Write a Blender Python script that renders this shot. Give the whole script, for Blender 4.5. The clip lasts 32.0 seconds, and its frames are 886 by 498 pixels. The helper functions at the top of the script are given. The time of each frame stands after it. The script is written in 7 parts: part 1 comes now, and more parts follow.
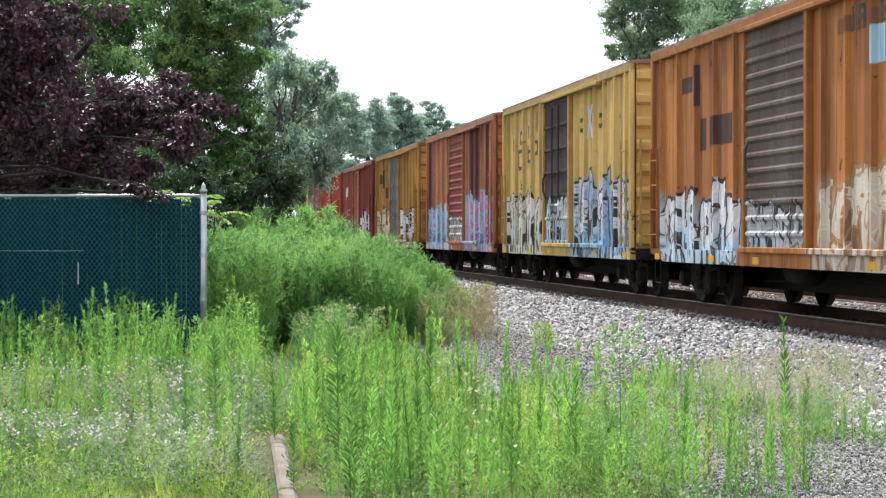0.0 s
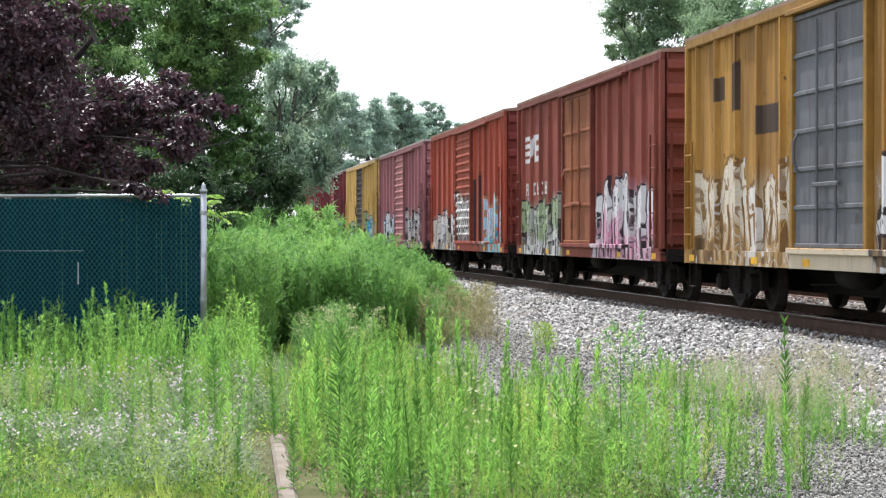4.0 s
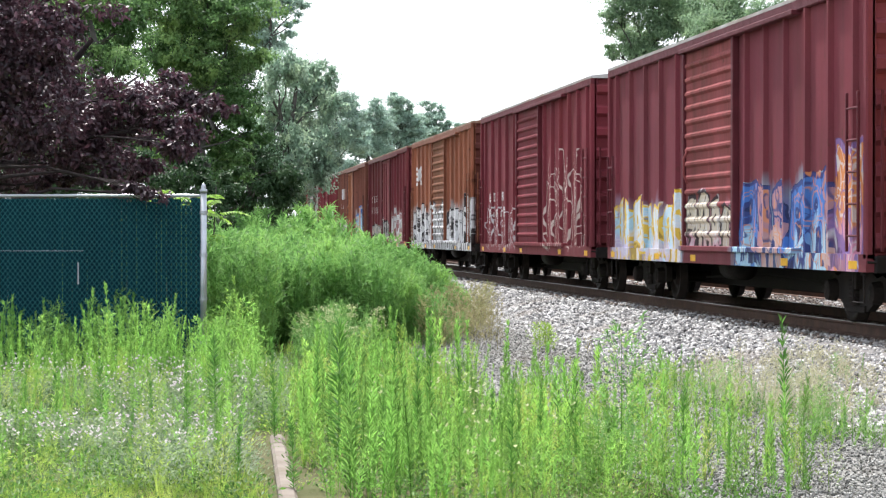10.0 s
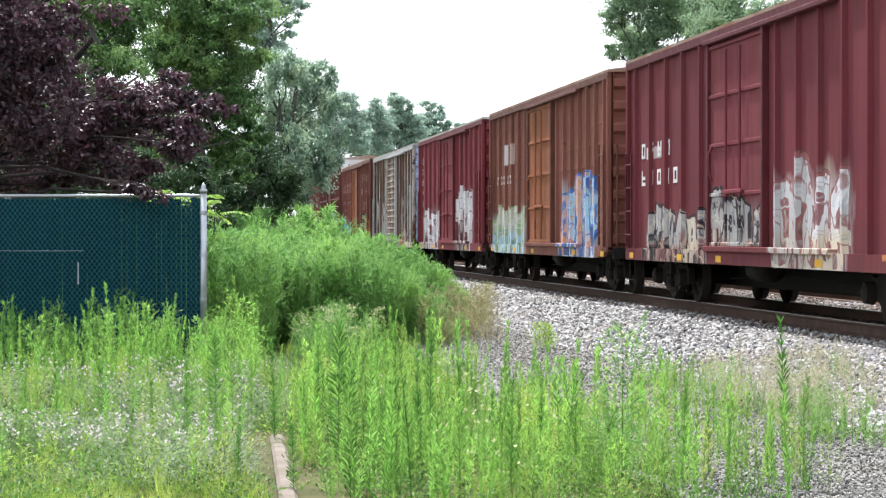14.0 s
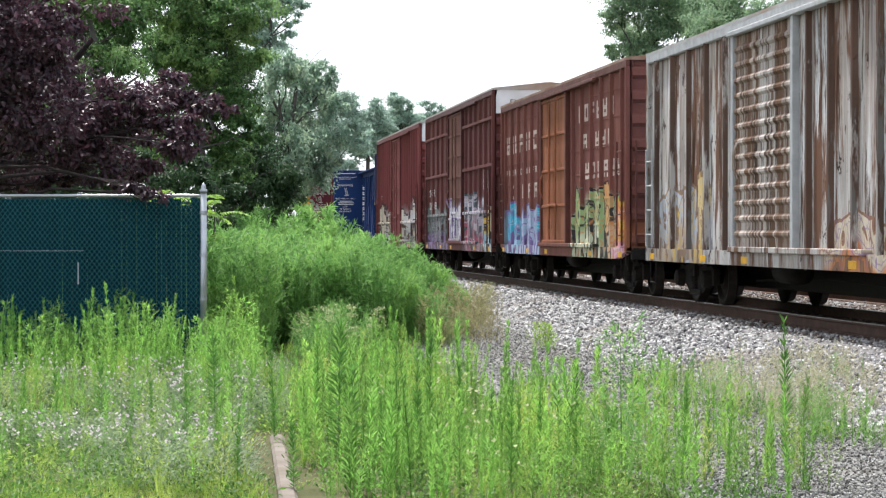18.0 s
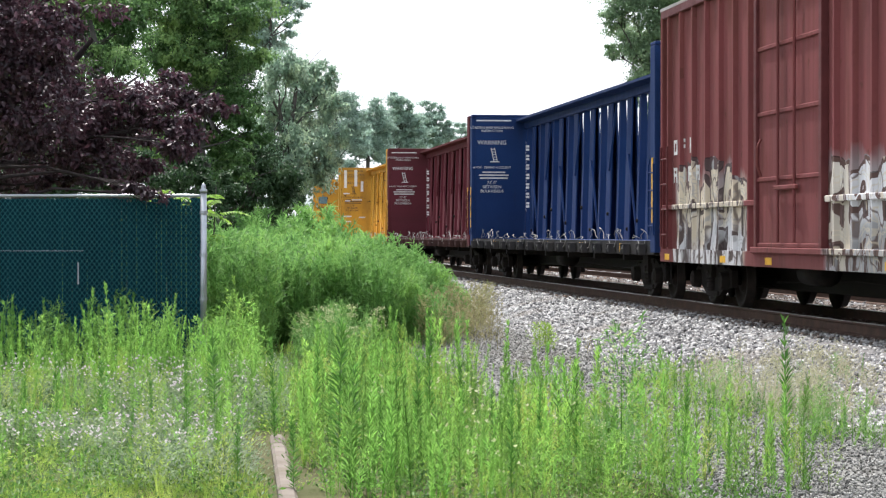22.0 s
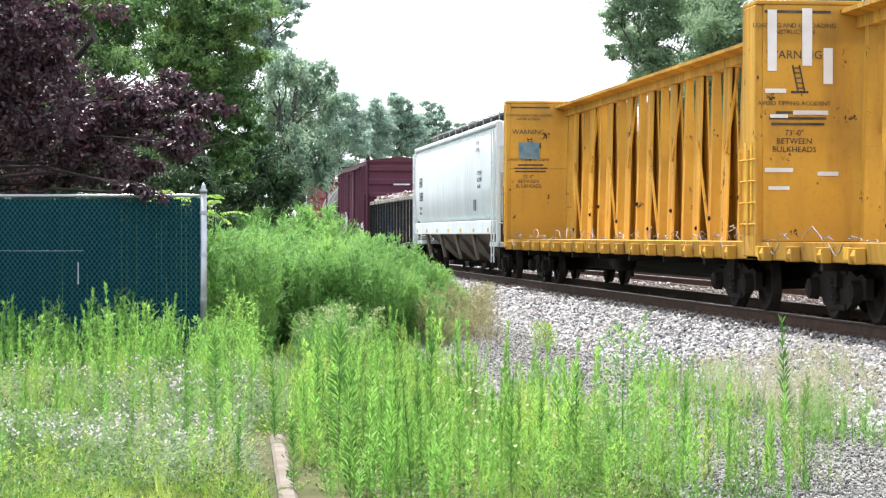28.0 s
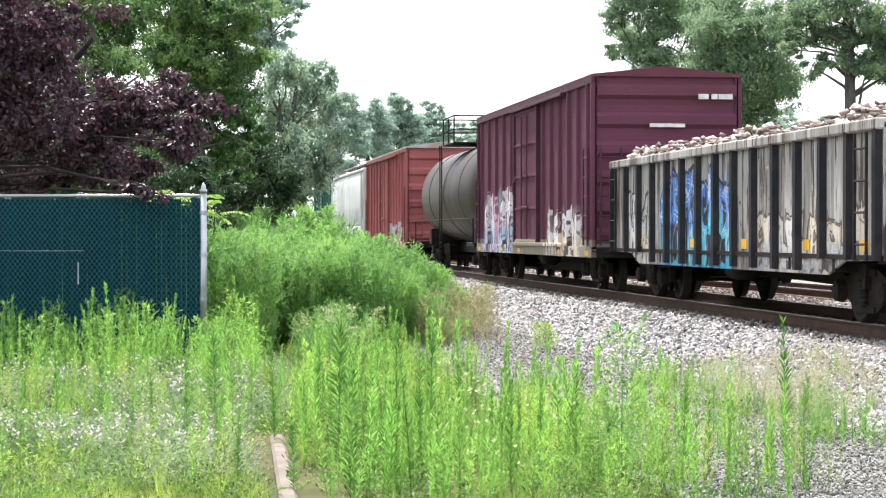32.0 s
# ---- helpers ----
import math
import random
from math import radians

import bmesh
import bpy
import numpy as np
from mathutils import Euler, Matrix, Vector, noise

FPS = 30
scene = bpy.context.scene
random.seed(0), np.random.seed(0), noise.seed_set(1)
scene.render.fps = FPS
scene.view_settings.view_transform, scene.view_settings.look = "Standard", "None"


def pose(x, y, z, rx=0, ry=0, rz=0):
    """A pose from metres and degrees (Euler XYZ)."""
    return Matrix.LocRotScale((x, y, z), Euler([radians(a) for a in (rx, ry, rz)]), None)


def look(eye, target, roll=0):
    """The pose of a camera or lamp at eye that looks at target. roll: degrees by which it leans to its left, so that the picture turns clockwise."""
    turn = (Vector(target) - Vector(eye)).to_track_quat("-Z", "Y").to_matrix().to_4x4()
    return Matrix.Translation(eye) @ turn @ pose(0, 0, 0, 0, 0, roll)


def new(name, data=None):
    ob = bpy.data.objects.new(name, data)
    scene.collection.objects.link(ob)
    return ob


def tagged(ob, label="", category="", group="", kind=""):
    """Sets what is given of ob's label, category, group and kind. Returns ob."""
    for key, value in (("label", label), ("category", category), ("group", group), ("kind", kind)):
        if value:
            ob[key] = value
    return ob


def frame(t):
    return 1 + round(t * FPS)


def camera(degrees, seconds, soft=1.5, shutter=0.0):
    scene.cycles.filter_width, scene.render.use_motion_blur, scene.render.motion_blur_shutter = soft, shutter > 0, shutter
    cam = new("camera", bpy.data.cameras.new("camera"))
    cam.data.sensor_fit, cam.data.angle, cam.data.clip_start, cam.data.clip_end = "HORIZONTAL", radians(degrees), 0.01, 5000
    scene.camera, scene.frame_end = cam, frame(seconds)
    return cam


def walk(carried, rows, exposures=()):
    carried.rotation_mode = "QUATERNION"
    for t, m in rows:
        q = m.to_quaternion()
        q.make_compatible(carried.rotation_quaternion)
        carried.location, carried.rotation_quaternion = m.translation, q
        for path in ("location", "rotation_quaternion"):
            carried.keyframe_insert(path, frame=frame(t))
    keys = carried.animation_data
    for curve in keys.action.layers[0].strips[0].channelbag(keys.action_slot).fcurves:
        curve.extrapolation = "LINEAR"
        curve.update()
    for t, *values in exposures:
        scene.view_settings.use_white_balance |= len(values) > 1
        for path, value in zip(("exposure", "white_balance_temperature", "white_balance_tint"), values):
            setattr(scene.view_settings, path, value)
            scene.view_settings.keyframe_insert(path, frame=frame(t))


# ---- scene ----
# The world: y runs along the straight track away from the viewer, x to the right; z = 0 is the weedy ground by the kerb.
EYE = (0, 0, 1.70)
VIEW = pose(0, 0, 1.70, 90 - 0.375, 0, -7.09)
cam = camera(23.2, 32.0, soft=1.25)
walk(cam, [(0, VIEW), (32, VIEW)], exposures=[(0, 0.76, 6230, 14), (6, 0.9, 6230, 14), (13, 1.05, 6230, 14), (19, 0.76, 6230, 14), (25, 0.93, 6230, 14), (28, 1.2, 6250, 14), (30, 1.2, 6300, 14), (32, 1.24, 6400, 15)])

# ---- light: hazy midday sun from up the line, white sky ----
SUN_ELEV, SUN_AZ = 60.0, -14.0          # degrees; azimuth from +y towards +x
world = bpy.data.worlds.new("sky")
scene.world = world
world.use_nodes = True
wn = world.node_tree.nodes
wl = world.node_tree.links
sky = wn.new("ShaderNodeTexSky")
sky.sky_type = "NISHITA"
sky.sun_disc = False
sky.sun_elevation = radians(SUN_ELEV)
sky.sun_rotation = radians(SUN_AZ)
sky.air_density, sky.dust_density, sky.ozone_density = 1.0, 4.0, 1.0
gain = wn.new("ShaderNodeMix")
gain.data_type = "RGBA"
gain.inputs[0].default_value = 0.72
wl.new(sky.outputs[0], gain.inputs[6])
gain.inputs[7].default_value = (9.0, 9.3, 9.7, 1)      # haze: a bright white veil over the blue
wl.new(gain.outputs[2], wn["Background"].inputs[0])
wn["Background"].inputs[1].default_value = 0.11
sun = new("sun", bpy.data.lights.new("sun", "SUN"))
sun.data.energy, sun.data.angle, sun.data.color = 4.0, radians(1.5), (1.0, 0.95, 0.87)
sa, se = radians(SUN_AZ), radians(SUN_ELEV)
sun.matrix_world = look((math.sin(sa) * math.cos(se) * 100, math.cos(sa) * math.cos(se) * 100, math.sin(se) * 100), (0, 0, 0))


# ---- mesh helpers ----
class MB:
    """Gathers vertices and faces for one mesh."""

    def __init__(self):
        self.v, self.f = [], []

    def add(self, verts, faces):
        n = len(self.v)
        self.v += [tuple(p) for p in verts]
        self.f += [tuple(i + n for i in q) for q in faces]
        return self

    def box(self, x0, x1, y0, y1, z0, z1):
        return self.add([(x0, y0, z0), (x1, y0, z0), (x1, y1, z0), (x0, y1, z0), (x0, y0, z1), (x1, y0, z1), (x1, y1, z1), (x0, y1, z1)],
                        [(3, 2, 1, 0), (4, 5, 6, 7), (0, 1, 5, 4), (1, 2, 6, 5), (2, 3, 7, 6), (3, 0, 4, 7)])

    def cbox(self, x0, x1, y0, y1, z0, z1, b=0.012):
        """A box with chamfered edges."""
        b = min(b, (x1 - x0) * 0.3, (y1 - y0) * 0.3, (z1 - z0) * 0.3)
        lo, hi = (x0, y0, z0), (x1, y1, z1)
        vs, idx = [], {}
        for i in range(8):
            c = [(i >> k) & 1 for k in range(3)]
            for ax in range(3):
                p = [(hi[k] if c[k] else lo[k]) if k == ax else ((hi[k] - b) if c[k] else (lo[k] + b)) for k in range(3)]
                idx[(i, ax)] = len(vs)
                vs.append(p)
        fs = []
        for ax in range(3):
            o1, o2 = (ax + 1) % 3, (ax + 2) % 3
            for s in (0, 1):
                ring = [(s << ax) | (a << o1) | (d << o2) for a, d in ((0, 0), (1, 0), (1, 1), (0, 1))]
                q = [idx[(i, ax)] for i in ring]
                fs.append(q if s else q[::-1])
            for a in (0, 1):
                for d in (0, 1):
                    i0 = (a << o1) | (d << o2)
                    i1 = i0 | (1 << ax)
                    q = [idx[(i0, o1)], idx[(i1, o1)], idx[(i1, o2)], idx[(i0, o2)]]
                    fs.append(q[::-1] if a ^ d else q)
        for i in range(8):
            q = [idx[(i, 0)], idx[(i, 1)], idx[(i, 2)]]
            odd = bin(i).count("1") % 2
            fs.append(q if odd else q[::-1])
        return self.add(vs, fs)

    def tube(self, p0, p1, r, n=6, r1=None, caps=True):
        p0, p1 = Vector(p0), Vector(p1)
        r1 = r if r1 is None else r1
        d = (p1 - p0).normalized()
        u = d.orthogonal().normalized()
        w = d.cross(u)
        vs = []
        for p, rr in ((p0, r), (p1, r1)):
            vs += [p + (u * math.cos(a) + w * math.sin(a)) * rr for a in (2 * math.pi * k / n for k in range(n))]
        fs = [(k, (k + 1) % n, n + (k + 1) % n, n + k) for k in range(n)]
        if caps:
            fs += [tuple(range(n))[::-1], tuple(range(n, 2 * n))]
        return self.add(vs, fs)

    def pipe(self, pts, r, n=6):
        """One bent tube through the points, closed at both ends."""
        P = [Vector(p) for p in pts]
        m, vs = len(P), []
        u = (P[1] - P[0]).orthogonal().normalized()
        for k, p in enumerate(P):
            d = (P[min(k + 1, m - 1)] - P[max(k - 1, 0)])
            d = d.normalized() if d.length > 1e-6 else (p - P[k - 1]).normalized()
            u = (u - d * u.dot(d)).normalized() if (u - d * u.dot(d)).length > 1e-4 else d.orthogonal().normalized()
            w = d.cross(u)
            vs += [p + (u * math.cos(a) + w * math.sin(a)) * r for a in (2 * math.pi * q / n for q in range(n))]
        fs = [(i * n + k, i * n + (k + 1) % n, (i + 1) * n + (k + 1) % n, (i + 1) * n + k) for i in range(m - 1) for k in range(n)]
        fs += [tuple(range(n))[::-1], tuple(range((m - 1) * n, m * n))]
        return self.add(vs, fs)

    def prism(self, poly, axis, a0, a1):
        """poly in the two other axes (in order x, y, z), extruded along axis from a0 to a1."""
        n = len(poly)
        put = {"x": lambda p, a: (a, p[0], p[1]), "y": lambda p, a: (p[0], a, p[1]), "z": lambda p, a: (p[0], p[1], a)}[axis]
        vs = [put(p, a0) for p in poly] + [put(p, a1) for p in poly]
        fs = [(k, (k + 1) % n, n + (k + 1) % n, n + k) for k in range(n)] + [tuple(range(n))[::-1], tuple(range(n, 2 * n))]
        return self.add(vs, fs)

    def lathe(self, prof, centre, axis="x", n=20):
        """prof: (offset along axis, radius); closed at both ends."""
        cx, cy, cz = centre
        vs, m = [], len(prof)
        for a, r in prof:
            for k in range(n):
                t = 2 * math.pi * k / n
                c, s = math.cos(t) * r, math.sin(t) * r
                vs.append({"x": (cx + a, cy + c, cz + s), "y": (cx + c, cy + a, cz + s), "z": (cx + c, cy + s, cz + a)}[axis])
        fs = [(i * n + k, i * n + (k + 1) % n, (i + 1) * n + (k + 1) % n, (i + 1) * n + k) for i in range(m - 1) for k in range(n)]
        fs += [tuple(range(n))[::-1], tuple(range((m - 1) * n, m * n))]
        return self.add(vs, fs)

    def mesh(self, name, mat, smooth=False):
        me = bpy.data.meshes.new(name)
        me.from_pydata(self.v, [], self.f)
        bm = bmesh.new()
        bm.from_mesh(me)
        bmesh.ops.recalc_face_normals(bm, faces=bm.faces)
        bm.to_mesh(me)
        bm.free()
        if smooth:
            me.polygons.foreach_set("use_smooth", [True] * len(me.polygons))
        if mat:
            me.materials.append(mat)
        return me


def part(name, mb, material, parent, label="", smooth=False):
    """Links mb as one mesh object under a thing or a part."""
    if NARROW[0] != 1.0:
        mb.v = [(x * NARROW[0], y, z) for x, y, z in mb.v]
    ob = new(name, mb.mesh(name, material, smooth))
    ob.parent = parent
    return tagged(ob, label)


def thing(name, label, category, group="", kind="", at=None):
    ob = new(name)
    ob.empty_display_size = 0.3
    if at is not None:
        ob.matrix_basis = at
    return tagged(ob, label, category, group, kind)


def solid(name, mb, material, label, category, group="", kind="", smooth=False):
    return tagged(new(name, mb.mesh(name, material, smooth)), label, category, group, kind)


def fast_mesh(name, V, F, mat, smooth=False):
    """A mesh of triangles from numpy arrays."""
    me = bpy.data.meshes.new(name)
    F = np.ascontiguousarray(F, dtype=np.int32)
    me.vertices.add(len(V))
    me.vertices.foreach_set("co", np.ascontiguousarray(V, dtype=np.float32).ravel())
    me.loops.add(F.size)
    me.loops.foreach_set("vertex_index", F.ravel())
    me.polygons.add(len(F))
    me.polygons.foreach_set("loop_start", np.arange(0, F.size, 3, dtype=np.int32))
    if smooth:
        me.polygons.foreach_set("use_smooth", np.ones(len(F), dtype=bool))
    me.update(calc_edges=True)
    me.materials.append(mat)
    return me


def scatter(bases, which, pos, scale, spin, lean_x, lean_y):
    """Copies of the base meshes (V, F), one for each row, as one pair of arrays. Lean shears a plant over by so much for each metre of height."""
    VV, FF, n = [], [], 0
    for b, (V, F) in enumerate(bases):
        k = np.nonzero(which == b)[0]
        if not len(k):
            continue
        c, s = np.cos(spin[k])[:, None], np.sin(spin[k])[:, None]
        S = scale[k] if scale.ndim == 2 else np.repeat(scale[k][:, None], 3, 1)
        x, y, z = V[:, 0][None] * S[:, :1], V[:, 1][None] * S[:, 1:2], V[:, 2][None] * S[:, 2:]
        X = x * c - y * s + lean_x[k][:, None] * z + pos[k, 0][:, None]
        Y = x * s + y * c + lean_y[k][:, None] * z + pos[k, 1][:, None]
        Z = z + pos[k, 2][:, None]
        VV.append(np.stack([X, Y, Z], -1).reshape(-1, 3))
        FF.append((F[None] + (np.arange(len(k)) * len(V))[:, None, None]).reshape(-1, 3) + n)
        n += len(k) * len(V)
    return np.concatenate(VV), np.concatenate(FF)


# ---- material helpers ----
class NT:
    """A node material with a Principled shader, and short ways to its nodes."""

    def __init__(self, name, rough=0.7, metal=0.0, spec=0.4):
        self.m = bpy.data.materials.new(name)
        self.m.use_nodes = True
        self.t = self.m.node_tree
        self.p = self.t.nodes["Principled BSDF"]
        self.set("Roughness", rough)
        self.set("Metallic", metal)
        self.set("Specular IOR Level", spec)
        self.co = self.n("ShaderNodeTexCoord").outputs["Object"]

    def n(self, kind):
        return self.t.nodes.new(kind)

    def link(self, a, b):
        self.t.links.new(a, b)

    def put(self, sock, v):
        if isinstance(v, bpy.types.NodeSocket):
            self.link(v, sock)
        elif isinstance(v, (tuple, list)) and len(v) == 3 and sock.type == "RGBA":
            sock.default_value = (*v, 1)
        else:
            sock.default_value = v

    def set(self, name, v):
        self.put(self.p.inputs[name], v)
        return self

    def mapped(self, scale=(1, 1, 1), loc=(0, 0, 0), rot=(0, 0, 0), co=None):
        mp = self.n("ShaderNodeMapping")
        self.link(co or self.co, mp.inputs[0])
        mp.inputs[1].default_value, mp.inputs[2].default_value, mp.inputs[3].default_value = loc, rot, scale
        return mp.outputs[0]

    def noise(self, scale, co=None, detail=4, rough=0.55, dist=0.0):
        nd = self.n("ShaderNodeTexNoise")
        self.link(co or self.co, nd.inputs["Vector"])
        nd.inputs["Scale"].default_value, nd.inputs["Detail"].default_value = scale, detail
        nd.inputs["Roughness"].default_value, nd.inputs["Distortion"].default_value = rough, dist
        return nd.outputs["Fac"]

    def math(self, op, a, b=0.0, c=0.0, clamp=False):
        nd = self.n("ShaderNodeMath")
        nd.operation = op
        nd.use_clamp = clamp
        for s, v in zip(nd.inputs, (a, b, c)):
            self.put(s, v)
        return nd.outputs[0]

    def step(self, v, lo, hi):
        nd = self.n("ShaderNodeMapRange")
        self.put(nd.inputs[0], v)
        nd.inputs[1].default_value, nd.inputs[2].default_value = lo, hi
        return nd.outputs[0]

    def mix(self, fac, a, b, blend="MIX"):
        nd = self.n("ShaderNodeMix")
        nd.data_type, nd.blend_type = "RGBA", blend
        self.put(nd.inputs[0], fac)
        self.put(nd.inputs[6], a)
        self.put(nd.inputs[7], b)
        return nd.outputs[2]

    def ramp(self, fac, stops, constant=False):
        nd = self.n("ShaderNodeValToRGB")
        cr = nd.color_ramp
        cr.interpolation = "CONSTANT" if constant else "LINEAR"
        while len(cr.elements) < len(stops):
            cr.elements.new(0.5)
        for e, (p, c) in zip(cr.elements, stops):
            e.position, e.color = p, (*c, 1)
        self.put(nd.inputs[0], fac)
        return nd.outputs[0]

    def xyz(self, co=None):
        nd = self.n("ShaderNodeSeparateXYZ")
        self.link(co or self.co, nd.inputs[0])
        return nd.outputs

    def bump(self, height, strength=0.3, dist=0.01):
        nd = self.n("ShaderNodeBump")
        nd.inputs["Strength"].default_value, nd.inputs["Distance"].default_value = strength, dist
        self.link(height, nd.inputs["Height"])
        self.link(nd.outputs[0], self.p.inputs["Normal"])

    def island(self):
        return self.n("ShaderNodeNewGeometry").outputs["Random Per Island"]

    def each(self):
        return self.n("ShaderNodeObjectInfo").outputs["Random"]


def plain(name, c1, c2, scale=6, rough=0.7, metal=0.0, bump=0.25, fine=60, c3=None):
    """Two-scale variation between two (or three) colours, and fine relief."""
    m = NT(name, rough, metal, 0.15)
    a = m.noise(scale, detail=6)
    b = m.noise(fine, detail=3)
    col = m.mix(m.step(a, 0.35, 0.65), c1, c2)
    if c3:
        col = m.mix(m.step(m.noise(scale * 0.37, m.mapped(loc=(7, 3, 5)), 5), 0.52, 0.68), col, c3)
    col = m.mix(m.math("MULTIPLY", b, 0.35), col, (c1[0] * 0.6, c1[1] * 0.6, c1[2] * 0.6))
    m.set("Base Color", col)
    m.set("Roughness", m.math("ADD", m.math("MULTIPLY", a, 0.25), rough - 0.12))
    m.bump(m.math("ADD", b, a), bump, 0.01)
    return m.m


def leafy(name, c1, c2, c3=None, trans=0.35, rough=0.5, deep=0.55, spec=0.2):
    """Leaves: each its own tone, some light through them."""
    m = NT(name, rough, spec=spec)
    r = m.island()
    col = m.mix(r, c1, c2)
    # random pale and dark patches: leaf tone, plus painted sunlit tufts and shaded depths
    if c3:
        col = m.mix(m.step(m.noise(0.9, detail=3), 0.5, 0.68), col, c3)
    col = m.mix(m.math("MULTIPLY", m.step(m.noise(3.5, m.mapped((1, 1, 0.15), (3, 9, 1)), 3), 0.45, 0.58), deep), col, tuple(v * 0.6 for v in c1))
    m.set("Base Color", col)
    tr = m.n("ShaderNodeBsdfTranslucent")
    m.link(m.mix(0.35, col, tuple(min(1, v * 2.2) for v in c2)), tr.inputs[0])
    mx = m.n("ShaderNodeMixShader")
    mx.inputs[0].default_value = trans
    m.link(m.p.outputs[0], mx.inputs[1])
    m.link(tr.outputs[0], mx.inputs[2])
    m.link(mx.outputs[0], m.t.nodes["Material Output"].inputs[0])
    return m.m


# ---- the line of the track ----
TRACK_X, CURVE_Y, CURVE_R, RAIL_Z = 9.53, 108.6, 901.5, 0.575
LOW, LIFT, WHEEL_R = -0.175, 0.13, 0.42      # the bodies ride low on their springs; heights of trucks in a car, wheel radius
NARROW = [1.0]       # narrows the bodies that are built while it is below 1


def on_track(u, off=0.0, z=0.0):
    """The point u metres along the track (as y on its straight), off metres to its right, z above the railhead; and the turn there."""
    w = max(u - CURVE_Y, 0) / CURVE_R
    x = TRACK_X + CURVE_R * (1 - math.cos(w))
    y = u if u < CURVE_Y else CURVE_Y + CURVE_R * math.sin(w)
    return Vector((x + off * math.cos(w), y - off * math.sin(w), RAIL_Z + z)), w


def gone(t):
    """Metres the train has run at t seconds, counted from the middle of the clip; it slows a little."""
    return 12.83 * (t - 16) - 0.0157 * (t - 16) ** 2


MOVERS = []      # (car, place of its middle in the train)
WHEELS = []      # (wheelset, its place in the car, the car's place in the train)

# ---- train materials ----
BLACK = plain("underframe_black", (0.010, 0.009, 0.009), (0.026, 0.021, 0.018), 5, 0.75, 0.1)
STEEL_DARK = plain("truck_steel", (0.010, 0.009, 0.008), (0.024, 0.019, 0.016), 4, 0.85, 0.0)
WHEEL = plain("wheel_steel", (0.014, 0.011, 0.010), (0.032, 0.024, 0.019), 7, 0.7, 0.1)
GALV = plain("galvanised_roof", (0.48, 0.48, 0.46), (0.33, 0.31, 0.28), 1.5, 0.5, 0.35, c3=(0.3, 0.2, 0.13))
RUST = plain("rusted_roof", (0.22, 0.11, 0.07), (0.35, 0.28, 0.22), 1.2, 0.8, 0.0, c3=(0.45, 0.42, 0.38))
WHITE = plain("white_panel", (0.78, 0.79, 0.8), (0.62, 0.62, 0.6), 1.5, 0.5)
YELLOW_MARK = plain("reflector_yellow", (0.75, 0.42, 0.03), (0.6, 0.33, 0.03), 9, 0.5)
LETTER = plain("white_lettering", (0.75, 0.75, 0.73), (0.5, 0.48, 0.46), 8, 0.7)
LETTER_DK = plain("dark_lettering", (0.05, 0.045, 0.04), (0.12, 0.1, 0.08), 8, 0.7)
WT, BK, LB, BL, PK, PU, OR, GN, GY, TQ, YL, CR = ((0.66, 0.67, 0.68), (0.025, 0.025, 0.03), (0.38, 0.6, 0.74), (0.06, 0.18, 0.5), (0.62, 0.3, 0.42), (0.22, 0.14, 0.34),
                                                (0.62, 0.24, 0.08), (0.3, 0.42, 0.2), (0.36, 0.37, 0.37), (0.06, 0.45, 0.6), (0.68, 0.46, 0.05), (0.62, 0.55, 0.42))


BASE = {}          # the body colour of each paint


